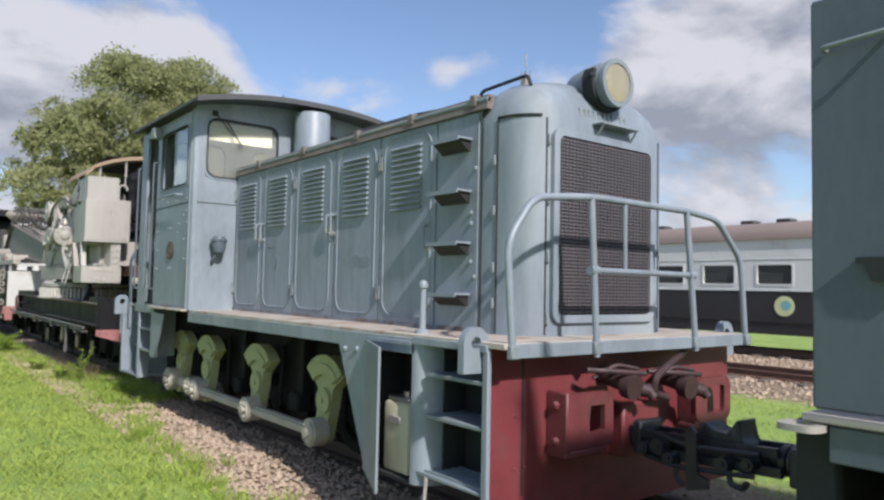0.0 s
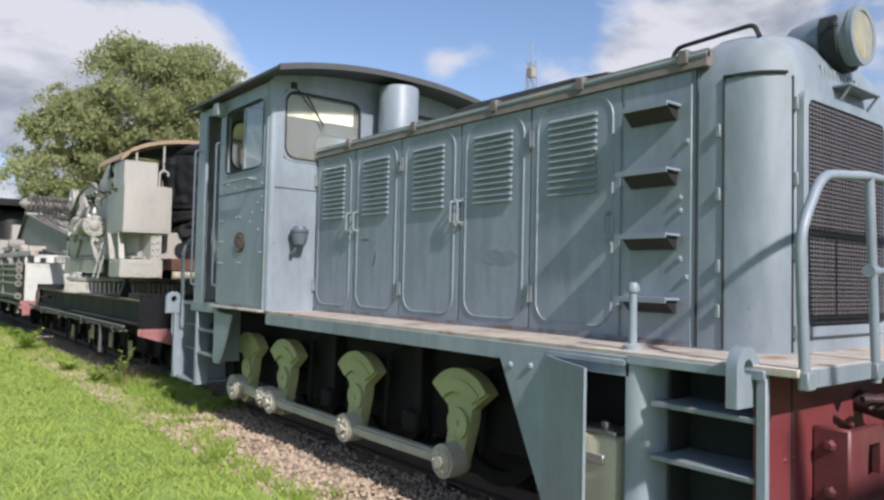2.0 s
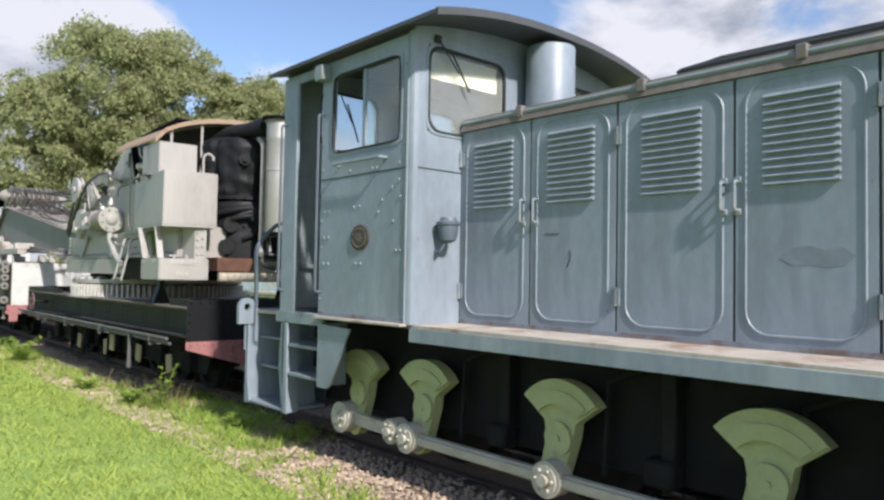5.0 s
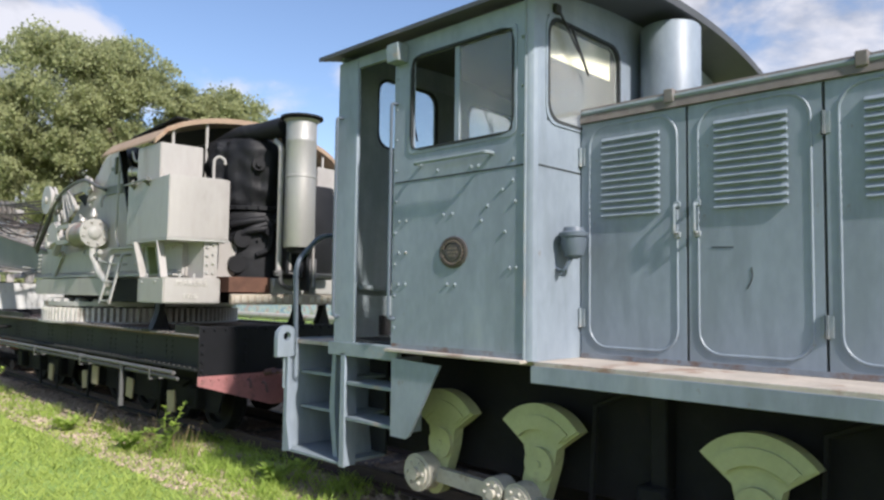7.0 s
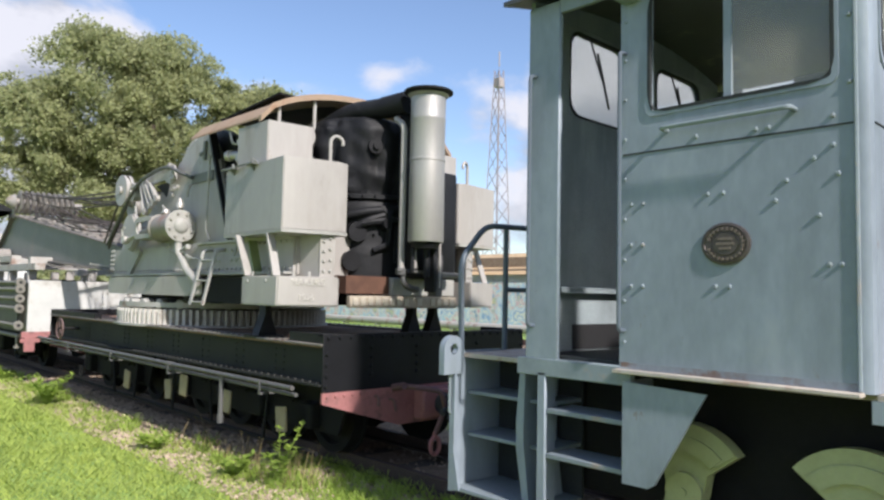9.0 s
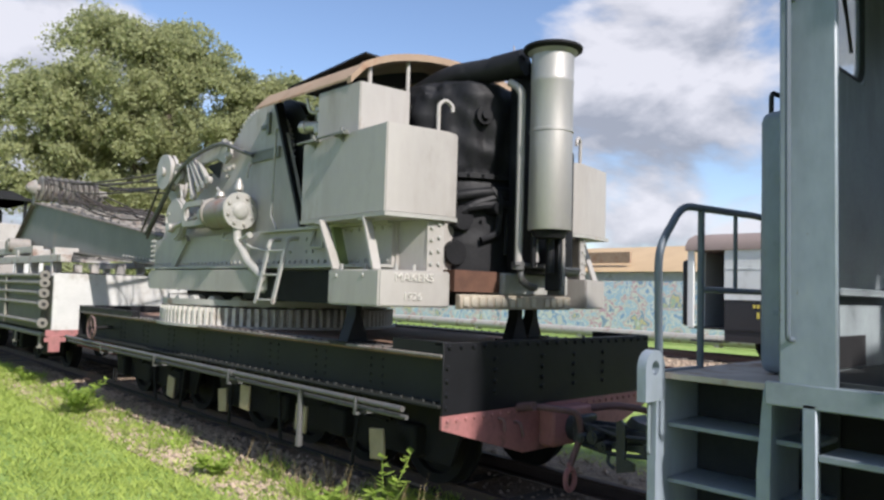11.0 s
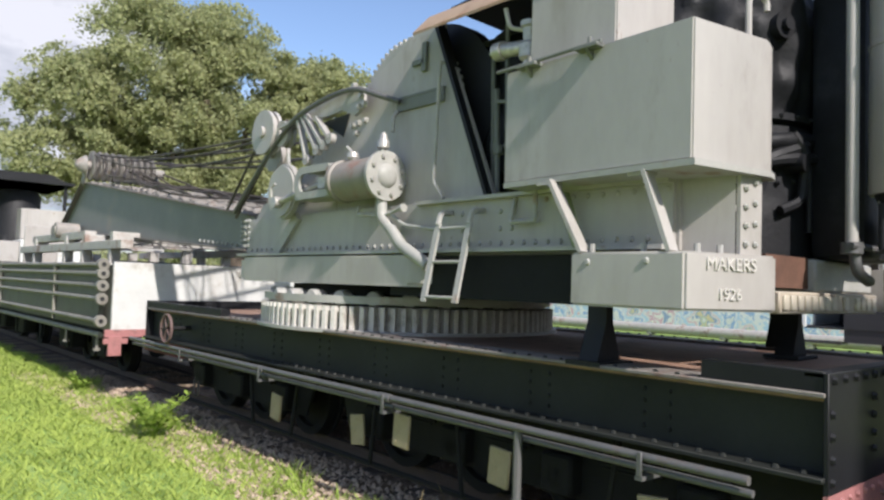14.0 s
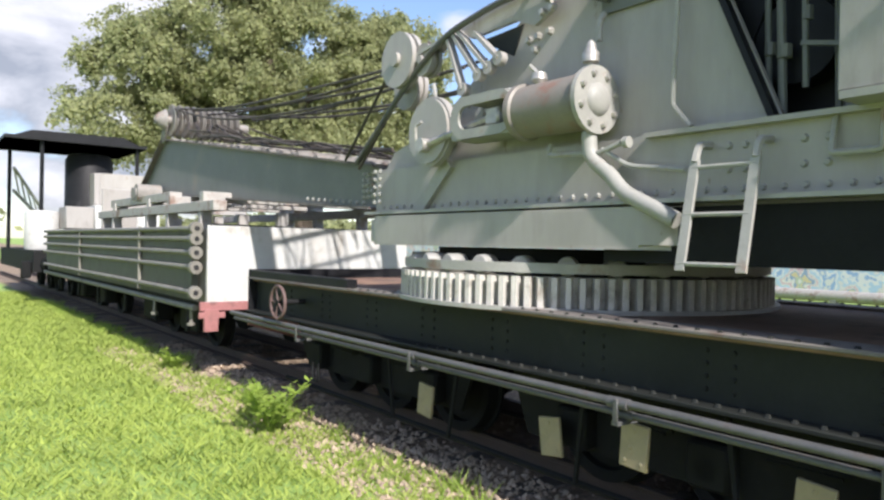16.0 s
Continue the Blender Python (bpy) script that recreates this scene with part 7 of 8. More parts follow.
# the hung beams: tubes with eye ends and flat webs between
bm = box(B(), 2.70, 2.78, TY0 + 0.22, TY1 - 0.4, 0.96, 1.68, 0.006)
part("beam_web", bm, M_BEAMGREEN, truck, "dark olive beam webs")
for z in (1.70, 1.585, 1.43, 1.265, 0.985):
    bm = tube(B(), [(2.675, TY0 + 0.06, z), (2.675, TY1 - 0.3, z)], 0.030, 10)
    m = Matrix.Translation((2.675, TY0 + 0.02, z)) @ Matrix.Rotation(radians(-90), 4, "X")
    lathe(bm, [(0.030, 0.06), (0.075, 0.05), (0.078, 0.0), (0.070, -0.03), (0.03, -0.032), (0.026, -0.01)], m, 18)
    b = part("hung_beam", bm, M_BEAMTUBE, truck, "long beam with round eye end")
    part("eye_hole", cyl(B(), (2.675, TY0 - 0.016, z), (2.675, TY0 - 0.013, z), 0.028, seg=14), M_RUBBER, b)
bm = B()
for y in (22.9, 26.8):
    box(bm, 2.65, 2.69, y - 0.02, y + 0.02, 0.9, 1.74)
each("beam_strap", bm, M_BEAMTUBE, truck)
bm = B()
tube(bm, [(2.86, TY0 + 0.05, 1.745), (5.4, TY0 + 0.05, 1.72)], 0.02, 8)
part("end_rail", bm, M_UNDER, truck)
# trestle that carries the jib
tres = thing("jib_trestle", (GX, 23.5, 0.95), "pale timber and steel trestle under the jib", "trestle")
bm = B()
for y in (21.3, 22.6, 23.6, 25.6):
    for x in (3.0, 4.0, 5.2):
        box(bm, x - 0.07, x + 0.07, y - 0.05, y + 0.05, 0.95, 1.95, 0.006)
each("trestle_leg", bm, M_TRESTLE, tres)
for z, y0, y1, x in ((1.98, 20.8, 26.6, 3.0), (1.98, 20.8, 26.6, 5.2), (2.16, 22.6, 25.9, 3.05)):
    part("trestle_beam", box(B(), x - 0.08, x + 0.08, y0, y1, z - 0.06, z + 0.06, 0.006), M_TRESTLE, tres)
for y in (21.3, 22.6, 23.6, 25.6):
    part("cross_beam", box(B(), 2.95, 5.25, y - 0.07, y + 0.07, 2.04, 2.16, 0.006), M_TRESTLE, tres)
bm = B()
cyl(bm, (2.90, 24.05, 2.27), (3.25, 24.05, 2.27), 0.13, seg=20)
cyl(bm, (2.88, 24.05, 2.27), (2.92, 24.05, 2.27), 0.07, seg=14)
cyl(bm, (2.95, 24.45, 2.27), (3.2, 24.45, 2.27), 0.10, seg=18)
each("rest_roller", bm, M_SHEAVE, tres, "rusted rest rollers")
part("side_panel", box(B(), 2.92, 3.5, 26.3, 26.36, 1.7, 2.45, 0.01), M_CRANE, tres)

# ---- a second crane farther along the track ----
far = thing("second_steam_crane", (GX, 34, 0.13), "distant steam crane with dark canopy, black boiler and white boxes", "crane")
bm = box(B(), 2.6, 5.8, 31.6, 38, 0.75, 1.25)
part("wagon_frame", bm, M_UNDER, far)
for y in (32.4, 34.2, 35.4, 37.2):
    for x, turn in ((3.57, 0), (4.71, 180)):
        link("wheel", wagon_wheel_me, far, at=Matrix.Translation((x, y, 0.49)) @ Matrix.Rotation(radians(turn), 4, "Z"))
bm = box(B(), 2.15, 5.5, 33.2, 36.5, 4.02, 4.10)
prism(bm, [(2.15, 4.02), (5.5, 4.02), (4.9, 4.28), (2.75, 4.26)], "y", 33.25, 36.4)
part("canopy", bm, M_BLACK, far, "dark flat canopy")
part("boiler", lathe(B(), [(0.6, 1.25), (0.6, 3.7), (0.5, 3.85), (0.1, 3.9)], Matrix.Translation((4.3, 34.4, 0)), 28), M_BOILER, far)
part("white_box", box(B(), 4.3, 5.7, 33.3, 34.2, 2.45, 3.30, 0.02), M_CRANE, far)
part("white_box", box(B(), 4.2, 4.35, 33.25, 34.1, 2.45, 3.29, 0.02), M_CRANE, far)
part("lower_tank", box(B(), 4.1, 5.7, 32.6, 33.6, 1.8, 2.42, 0.02), M_WHITE, far)
part("lower_tank", box(B(), 3.45, 4.1, 32.7, 33.7, 1.8, 2.36, 0.02), M_CRANE, far)
part("round_tank", lathe(B(), [(0.38, 1.25), (0.4, 1.3), (0.4, 2.18), (0.36, 2.24), (0.1, 2.26)], Matrix.Translation((3.05, 33.6, 0)), 24), M_WHITE, far)
for x, y in ((3.0, 33.4), (2.6, 36.2), (5.3, 33.4)):
    part("canopy_post", tube(B(), [(x, y, 1.25), (x, y, 4.05)], 0.05, 8), M_BLACK, far)
bm = B()
obox(bm, (2.75, 36.6, 3.55), (4.4, 40.5, 2.0), 0.06, 0.08)
obox(bm, (2.75, 36.6, 2.9), (4.4, 40.5, 1.8), 0.06, 0.08)
for i in range(7):
    s = i / 7
    obox(bm, (2.75 + 1.65 * s, 36.6 + 3.9 * s, 3.55 - 1.55 * s), (2.75 + 1.65 * (s + 0.14), 36.6 + 3.9 * (s + 0.14), 2.9 - 1.1 * (s + 0.14)), 0.04, 0.04)
part("lattice_jib", bm, M_WHITE, far)
bm = box(B(), 2.4, 2.6, 31.9, 32.1, 0.6, 1.0, 0.02)
cyl(bm, (2.9, 31.2, 0.95), (2.9, 31.6, 0.95), 0.16, seg=18)
each("buffer", bm, M_UNDER, far)

# ---- couplers ----
def coupler(y, label, flip):
    """Two locked centre couplers with their shanks, yoke and lever; the joint is at y."""
    c = thing("centre_coupler", (CX, y, 0.5), label, "coupler")
    for d, x in ((-1, CX - 0.10), (1, CX + 0.10)):
        part("draw_bar", obox(B(), (x, y + 0.52, 0.665), (x, y - 0.40, 0.705), 0.034, 0.045), M_GREASE, c)
        part("draw_bar", obox(B(), (x, y + 0.50, 0.565), (x, y - 0.42, 0.60), 0.034, 0.05), M_GREASE, c)
    bm = cyl(B(), (CX, y + 0.56, 0.62), (CX, y - 0.50, 0.655), 0.042, seg=14)
    for k, r in ((0.30, 0.06), (0.22, 0.055), (-0.16, 0.06), (-0.25, 0.052), (-0.30, 0.06), (-0.40, 0.085), (-0.45, 0.09)):
        z = 0.62 + 0.035 * (0.56 - k) / 1.06
        cyl(bm, (CX, y + k + 0.018, z), (CX, y + k - 0.018, z), r, seg=16)
    part("screw", bm, M_GREASE, c)
    for d in (1, -1):
        bm = cyl(B(), (CX, y + d * 0.50, 0.635), (CX, y + d * 0.64, 0.635), 0.10, seg=18)
        box(bm, CX - 0.12, CX + 0.12, min(y + d * 0.46, y + d * 0.52), max(y + d * 0.46, y + d * 0.52), 0.54, 0.74, 0.012)
        part("socket", bm, M_GREASE, c)
    bm = prism(B(), [(y - 0.20, 0.62), (y + 0.13, 0.60), (y + 0.14, 0.70), (y + 0.09, 0.745), (y + 0.045, 0.80), (y - 0.01, 0.755), (y - 0.10, 0.745), (y - 0.15, 0.835), (y - 0.175, 0.84), (y - 0.18, 0.74), (y - 0.22, 0.70)], "x", CX - 0.09, CX + 0.09)
    bmesh.ops.bevel(bm, geom=list(bm.edges), offset=0.008, segments=1, affect="EDGES")
    part("knuckle", bm, M_GREASE, c)
    bm = prism(B(), [(y + 0.09, 0.76), (y + 0.055, 0.78), (y + 0.02, 0.75), (y + 0.02, 0.52), (y - 0.05, 0.50), (y - 0.05, 0.45), (y + 0.085, 0.415)], "x", CX - 0.205, CX - 0.18)
    part("guard_plate", bm, M_GREASE, c)
    for dy, dz, r in ((0.30, 0.62, 0.045), (0.40, 0.60, 0.036), (0.22, 0.57, 0.036), (-0.12, 0.60, 0.04), (-0.27, 0.63, 0.035)):
        bm = cyl(B(), (CX - 0.19, y + dy, dz), (CX - 0.10, y + dy, dz), r, seg=14)
        cyl(bm, (CX - 0.205, y + dy, dz), (CX - 0.19, y + dy, dz), r * 0.55, seg=8)
        part("pin", bm, M_GREASE, c)
    part("lever", tube(B(), bend([(CX - 0.15, y + 0.36, 0.70), (CX - 0.19, y + 0.10, 0.665), (CX - 0.17, y - 0.33, 0.69)], 0.06), 0.014, 8), M_GREASE, c)
    part("lever", tube(B(), bend([(CX - 0.13, y + 0.42, 0.545), (CX - 0.17, y + 0.16, 0.53), (CX - 0.17, y - 0.30, 0.57)], 0.06), 0.016, 8), M_GREASE, c)
    part("hook", tube(B(), bend([(CX - 0.12, y - 0.13, 0.58), (CX - 0.13, y - 0.14, 0.49), (CX - 0.13, y - 0.22, 0.48), (CX - 0.13, y - 0.24, 0.52)], 0.03), 0.017, 8), M_GREASE, c)
    part("hook", tube(B(), bend([(CX - 0.10, y + 0.20, 0.56), (CX - 0.11, y + 0.22, 0.45), (CX - 0.11, y + 0.16, 0.42)], 0.03), 0.014, 8), M_GREASE, c)
    return c


coupler(2.66, "greasy black centre coupler joining the locomotive to the next vehicle", False)
coupler(11.38, "greasy black centre coupler joining locomotive and crane wagon", True)
# pink drawgear and hanging shackle at the crane wagon's end
dg = thing("drawgear", (GX, 12.0, 0.5), "rusty pink drawgear with hose, hooks and hanging shackle", "drawgear")
bm = B()
tube(bm, bend([(3.75, 12.12, 0.80), (3.72, 11.95, 0.82), (3.95, 11.80, 0.78), (4.0, 11.80, 0.62), (3.92, 11.84, 0.40)], 0.06), 0.024, 10)
cyl(bm, (3.66, 12.12, 0.80), (3.66, 11.97, 0.83), 0.032, seg=14)
tube(bm, bend([(4.3, 12.12, 0.72), (4.5, 11.85, 0.78), (4.75, 11.75, 0.74), (4.95, 11.68, 0.66)], 0.08), 0.028, 10)
tube(bm, bend([(3.45, 12.12, 0.74), (3.45, 12.07, 0.74), (3.45, 12.06, 0.66)], 0.03), 0.012, 8)
tube(bm, bend([(3.62, 12.12, 0.70), (3.62, 12.06, 0.70), (3.64, 12.05, 0.60)], 0.03), 0.012, 8)
each("hose", bm, material("dirty_pink_paint", (0.13, 0.07, 0.068), 0.7, vary=0.4, scale=8), dg)
bm = tube(B(), [(3.92 + 0.055 * math.cos(2 * math.pi * i / 18), 11.84, 0.30 + 0.075 * math.sin(2 * math.pi * i / 18)) for i in range(19)], 0.02, 8, False)
tube(bm, [(3.92, 11.84, 0.42), (3.92, 11.84, 0.36)], 0.022, 8)
part("shackle", bm, M_PINK, dg)
bm = box(B(), 3.9, 4.4, 11.98, 12.13, 0.50, 0.78, 0.02)
part("draw_box", bm, M_PINK, dg)

# ---- the neighbouring vehicle ahead ----
veh = thing("grey_rail_vehicle", (CX, -1, 0.13), "dark grey-blue steel end of a neighbouring rail vehicle", "rail vehicle")
bm = box(B(), 2.935, 5.355, -4.0, 0.85, 1.14, 2.60, 0.012)
body = part("body", bm, M_VEH, veh)
for x in (2.89, 5.355):
    part("side_sheet", box(B(), x, x + 0.045, -4.0, 1.56, 1.14, 2.62, 0.010), M_VEH, body)
bm = box(B(), 2.876, 2.888, -0.5, 1.14, 1.5, 2.60, 0.008)
part("side_post", bm, M_VEH, body)
bm = B()
prism(bm, [(1.40, 1.675), (1.22, 1.675), (1.22, 1.58), (1.35, 1.595), (1.375, 1.65), (1.40, 1.655)], "x", 2.862, 2.888)
part("step_bracket", bm, M_SEAM, body)
bm = tube(B(), bend([(2.885, 1.50, 2.42), (2.84, 1.50, 2.42), (2.84, 1.28, 2.43), (2.885, 1.28, 2.44)], 0.02), 0.010, 6)
part("grab_bar", bm, M_LOCO_WORN, body)
bm = box(B(), 2.86, 5.43, -4.0, 1.585, 1.095, 1.125, 0.006)
part("footplate", bm, M_CRANE, veh)
bm = ring_prism(B(), rrect(-0.065, 0.065, -0.075, 0.075, 0.045, 4), rrect(-0.035, 0.035, -0.045, 0.03, 0.02, 4), "z", -0.012, 0.012)
part("tie_down_eye", bm, M_CRANE, veh, at=(2.845, 1.575, 1.078))
bm = box(B(), 2.95, 5.35, -4.0, 1.30, 0.5, 1.09)
part("underframe", bm, M_UNDER, veh)
bm = box(B(), 2.88, 2.95, -4.0, 1.50, 0.96, 1.09, 0.006)
part("valance", bm, M_VEH, veh)
bm = box(B(), 3.0, 5.3, 1.55, 1.60, 0.25, 1.09, 0.008)
box(bm, 2.93, 3.0, 1.50, 1.64, 0.2, 1.09, 0.008)
part("end_beam", bm, M_SEAM, veh)
for y in (0.6, -1.4):
    for x, turn in ((3.57, 0), (4.71, 180)):
        link("wheel", wagon_wheel_me, veh, at=Matrix.Translation((x, y, 0.49)) @ Matrix.Rotation(radians(turn), 4, "Z"))
bm = cyl(B(), (CX, 1.55, 0.62), (CX, 2.2, 0.62), 0.09, seg=16)
part("draft_tube", bm, M_UNDER, veh)

# ---- the old passenger coach across the yard ----
coach = thing("passenger_coach", (19.3, 6.4, 0.13), "old white and charcoal passenger coach with brown roof", "coach")
KX, KY0, KY1 = 18.0, -6.0, 18.4
wins = [(y, y + 0.92, 1.80, 2.32) for y in [15.0 - 1.52 * i for i in range(14)]]
part("coach_side", panel("x", KX, 0.06, KY0, 17.36, 1.66, 2.96, wins), M_COACHWHITE, coach, "white upper side of the coach")
part("coach_side_lower", panel("x", KX + 0.004, 0.06, KY0, 17.36, 0.86, 1.66, []), M_COACHDARK, coach, "charcoal lower side of the coach")
bm = box(B(), KX - 0.015, KX + 0.03, KY0, 17.36, 1.64, 1.675)
box(bm, KX - 0.012, KX + 0.03, KY0, 17.36, 2.44, 2.465)
each("waist_strip", bm, M_COACHWHITE, coach)
bm = box(B(), KX + 0.02, KX + 0.05, KY0, 17.36, 0.55, 0.86)
box(bm, KX - 0.01, KX + 0.05, KY0, 17.36, 0.86, 0.90)
part("skirt", bm, M_COACHDARK, coach)
rr = [(KX - 0.06, 2.95), (KX - 0.04, 3.10), (KX + 0.12, 3.28), (KX + 0.5, 3.42), (KX + 1.3, 3.48), (KX + 2.1, 3.42), (KX + 2.48, 3.28), (KX + 2.64, 3.10), (KX + 2.66, 2.95)]
part("coach_roof", prism(B(), rr, "y", KY0, KY1 + 0.05), M_COACHROOF, coach, "brown curved coach roof", angle=60)
bm = B()
for y in (9.6, 10.6, 13.4, 4.5):
    box(bm, KX + 0.9, KX + 1.3, y - 0.2, y + 0.2, 3.46, 3.56, 0.03)
each("roof_vent", bm, M_ROOF, coach)
bm = box(B(), KX + 0.05, KX + 2.6, KY0, KY1, 0.84, 0.90)
box(bm, KX + 2.54, KX + 2.6, KY0, KY1, 0.9, 2.96)
box(bm, KX + 0.4, KX + 2.2, 17.3, 17.36, 0.9, 2.96)
each("coach_shell", bm, M_COACHDARK, coach)
part("vestibule_post", box(B(), KX, KX + 0.07, 18.22, 18.40, 0.86, 2.96, 0.008), M_COACHWHITE, coach)
part("vestibule_end", box(B(), KX + 0.9, KX + 2.6, 18.34, 18.40, 0.86, 2.96), M_COACHWHITE, coach)
part("vestibule_step", box(B(), KX, KX + 0.4, 17.4, 18.3, 0.50, 0.55), M_COACHDARK, coach)
bm = box(B(), KX + 0.1, KX + 0.5, 18.40, 18.62, 0.9, 2.7, 0.06)
part("gangway_bellows", bm, M_RUBBER, coach)
for i, (a, b, z0, z1) in enumerate(wins):
    bm = ring_prism(B(), rrect(a - 0.03, b + 0.03, z0 - 0.03, z1 + 0.03, 0.05, 2), rrect(a + 0.02, b - 0.02, z0 + 0.02, z1 - 0.02, 0.05, 2), "x", KX - 0.012, KX + 0.05)
    f = part("coach_window", bm, M_COACHWHITE, coach)
    part("pane", box(B(), KX + 0.03, KX + 0.036, a, b, z0, z1), M_COACHGLASS, f)
bm = B()
for y in [14.2 - 1.52 * i for i in range(13)]:
    box(bm, KX + 0.3, KX + 0.5, y - 0.06, y + 0.06, 0.9, 2.3)
each("seat_back", bm, M_BROWNROOF, coach)
bm = cyl(B(), (KX - 0.012, 9.13, 1.27), (KX + 0.01, 9.13, 1.27), 0.25, seg=32)
badge = part("round_badge", bm, M_BADGE, coach, "round pale green badge")
part("badge_shape", cyl(B(), (KX - 0.016, 9.08, 1.29), (KX - 0.011, 9.08, 1.29), 0.12, seg=20), M_BADGE2, badge)
bm = box(B(), KX - 0.008, KX + 0.006, 16.44, 16.50, 1.18, 1.34)
for i in range(4):
    box(bm, KX - 0.008, KX + 0.006, 16.60 - 0.1 * i - 0.06, 16.60 - 0.1 * i, 1.44, 1.53)
part("number_bar", bm, M_YELLOW, coach, "yellow painted number reduced to bars")
bm = B()
for y in (-3.5, -1.0, 13.2, 15.4):
    box(bm, KX + 0.3, KX + 0.5, y - 1.0, y + 1.0, 0.35, 0.7, 0.05)
box(bm, KX + 0.2, KX + 0.7, 3.0, 8.2, 0.35, 0.75, 0.04)
each("underfloor_box", bm, M_UNDER, coach)
for y in (-4.4, -2.4, 14.4, 16.3):
    link("wheel", wagon_wheel_me, coach, at=(18.33, y, 0.49))

# ---- boundary wall, buildings, fence and mast in the distance ----
bm = box(B(), 31.0, 31.25, 18, 75, -0.05, 2.45)
structure(part("wall_mural", bm, M_MURAL), "long boundary wall painted with a faded colourful mural", "wall")
shed = thing("workshop_shed", (38, 40, 0), "long low workshop with tan sheet roof behind the wall", "building")
bm = prism(B(), [(33.0, 3.0), (37.0, 4.6), (45, 4.7), (49, 3.0)], "y", 24, 60)
part("roof", bm, M_WALLTAN, shed)
part("wall", box(B(), 33.4, 48.6, 24.5, 59.5, 0, 3.0), M_WHITE, shed)
bm = box(B(), 33.6, 33.8, 30, 58, 3.5, 4.1)
part("sign_band", bm, M_BROWNROOF, shed)
fence = thing("pipe_fence", (24, 36, 0), "thick rust-stained white pipe on low blocks along the yard edge", "fence")
part("rail", tube(B(), [(24, 16, 0.21), (24, 62, 0.21)], 0.19, 14), M_TRESTLE, fence)
me = mesh_of("block", box(B(), 23.85, 24.15, -0.1, 0.1, -0.03, 0.10), M_TRESTLE)
for i in range(16):
    link("block", me, fence, at=(0, 17.5 + 2.9 * i, 0))
mast = thing("lattice_mast", (69.1, 70, 0), "tall slender lattice radio mast", "mast")
bm = B()
H = 31.5
corners = [(-1.5, -1.5), (1.5, -1.5), (1.5, 1.5), (-1.5, 1.5)]
def leg(k, z):
    s = 1 - 0.72 * z / H
    return (69.1 + corners[k][0] * s, 70 + corners[k][1] * s, z)


for k in range(4):
    obox(bm, leg(k, 0), leg(k, H), 0.11, 0.11)
    for i in range(14):
        z0, z1 = H * i / 14, H * (i + 1) / 14
        obox(bm, leg(k, z0), leg((k + 1) % 4, z1), 0.07, 0.07)
part("lattice", bm, material("mast_paint", (0.20, 0.175, 0.18), 0.6, vary=0.2), mast)
bm = box(B(), 68.6, 69.6, 69.5, 70.5, 29.2, 30.4)
tube(bm, [(69.1, 70, 32), (69.1, 70, 34)], 0.1, 6)
each("antenna_drum", bm, material("antenna_paint", (0.28, 0.25, 0.25), 0.6, vary=0.2), mast)

# ---- plants and stones ----
def fan_mesh(name, quads, mat):
    """One mesh of many loose four-cornered pieces, an (n, 4, 3) array."""
    n = len(quads)
    me = bpy.data.meshes.new(name)
    me.vertices.add(n * 4)
    me.vertices.foreach_set("co", quads.astype(np.float32).ravel())
    me.loops.add(n * 4)
    me.loops.foreach_set("vertex_index", np.arange(n * 4, dtype=np.int32))
    me.polygons.add(n)
    me.polygons.foreach_set("loop_start", np.arange(n, dtype=np.int32) * 4)
    me.update(calc_edges=True)
    me.materials.append(mat)
    return me


def blades(rng, xy, z, tall, wide, lean):
    """Tapered grass blades at the places xy."""
    n = len(xy)
    a = rng.uniform(0, 2 * np.pi, n)
    h = tall * rng.uniform(0.5, 1.25, n)
    w = wide * rng.uniform(0.6, 1.4, n)
    base = np.column_stack([xy, np.full(n, z) if np.isscalar(z) else z])
    side = np.column_stack([np.cos(a), np.sin(a), np.zeros(n)]) * w[:, None]
    b = rng.uniform(0, 2 * np.pi, n)
    tip = base + np.column_stack([np.cos(b) * lean * h, np.sin(b) * lean * h, h])
    return np.stack([base - side, base + side, tip + side * 0.25, tip - side * 0.25], 1)


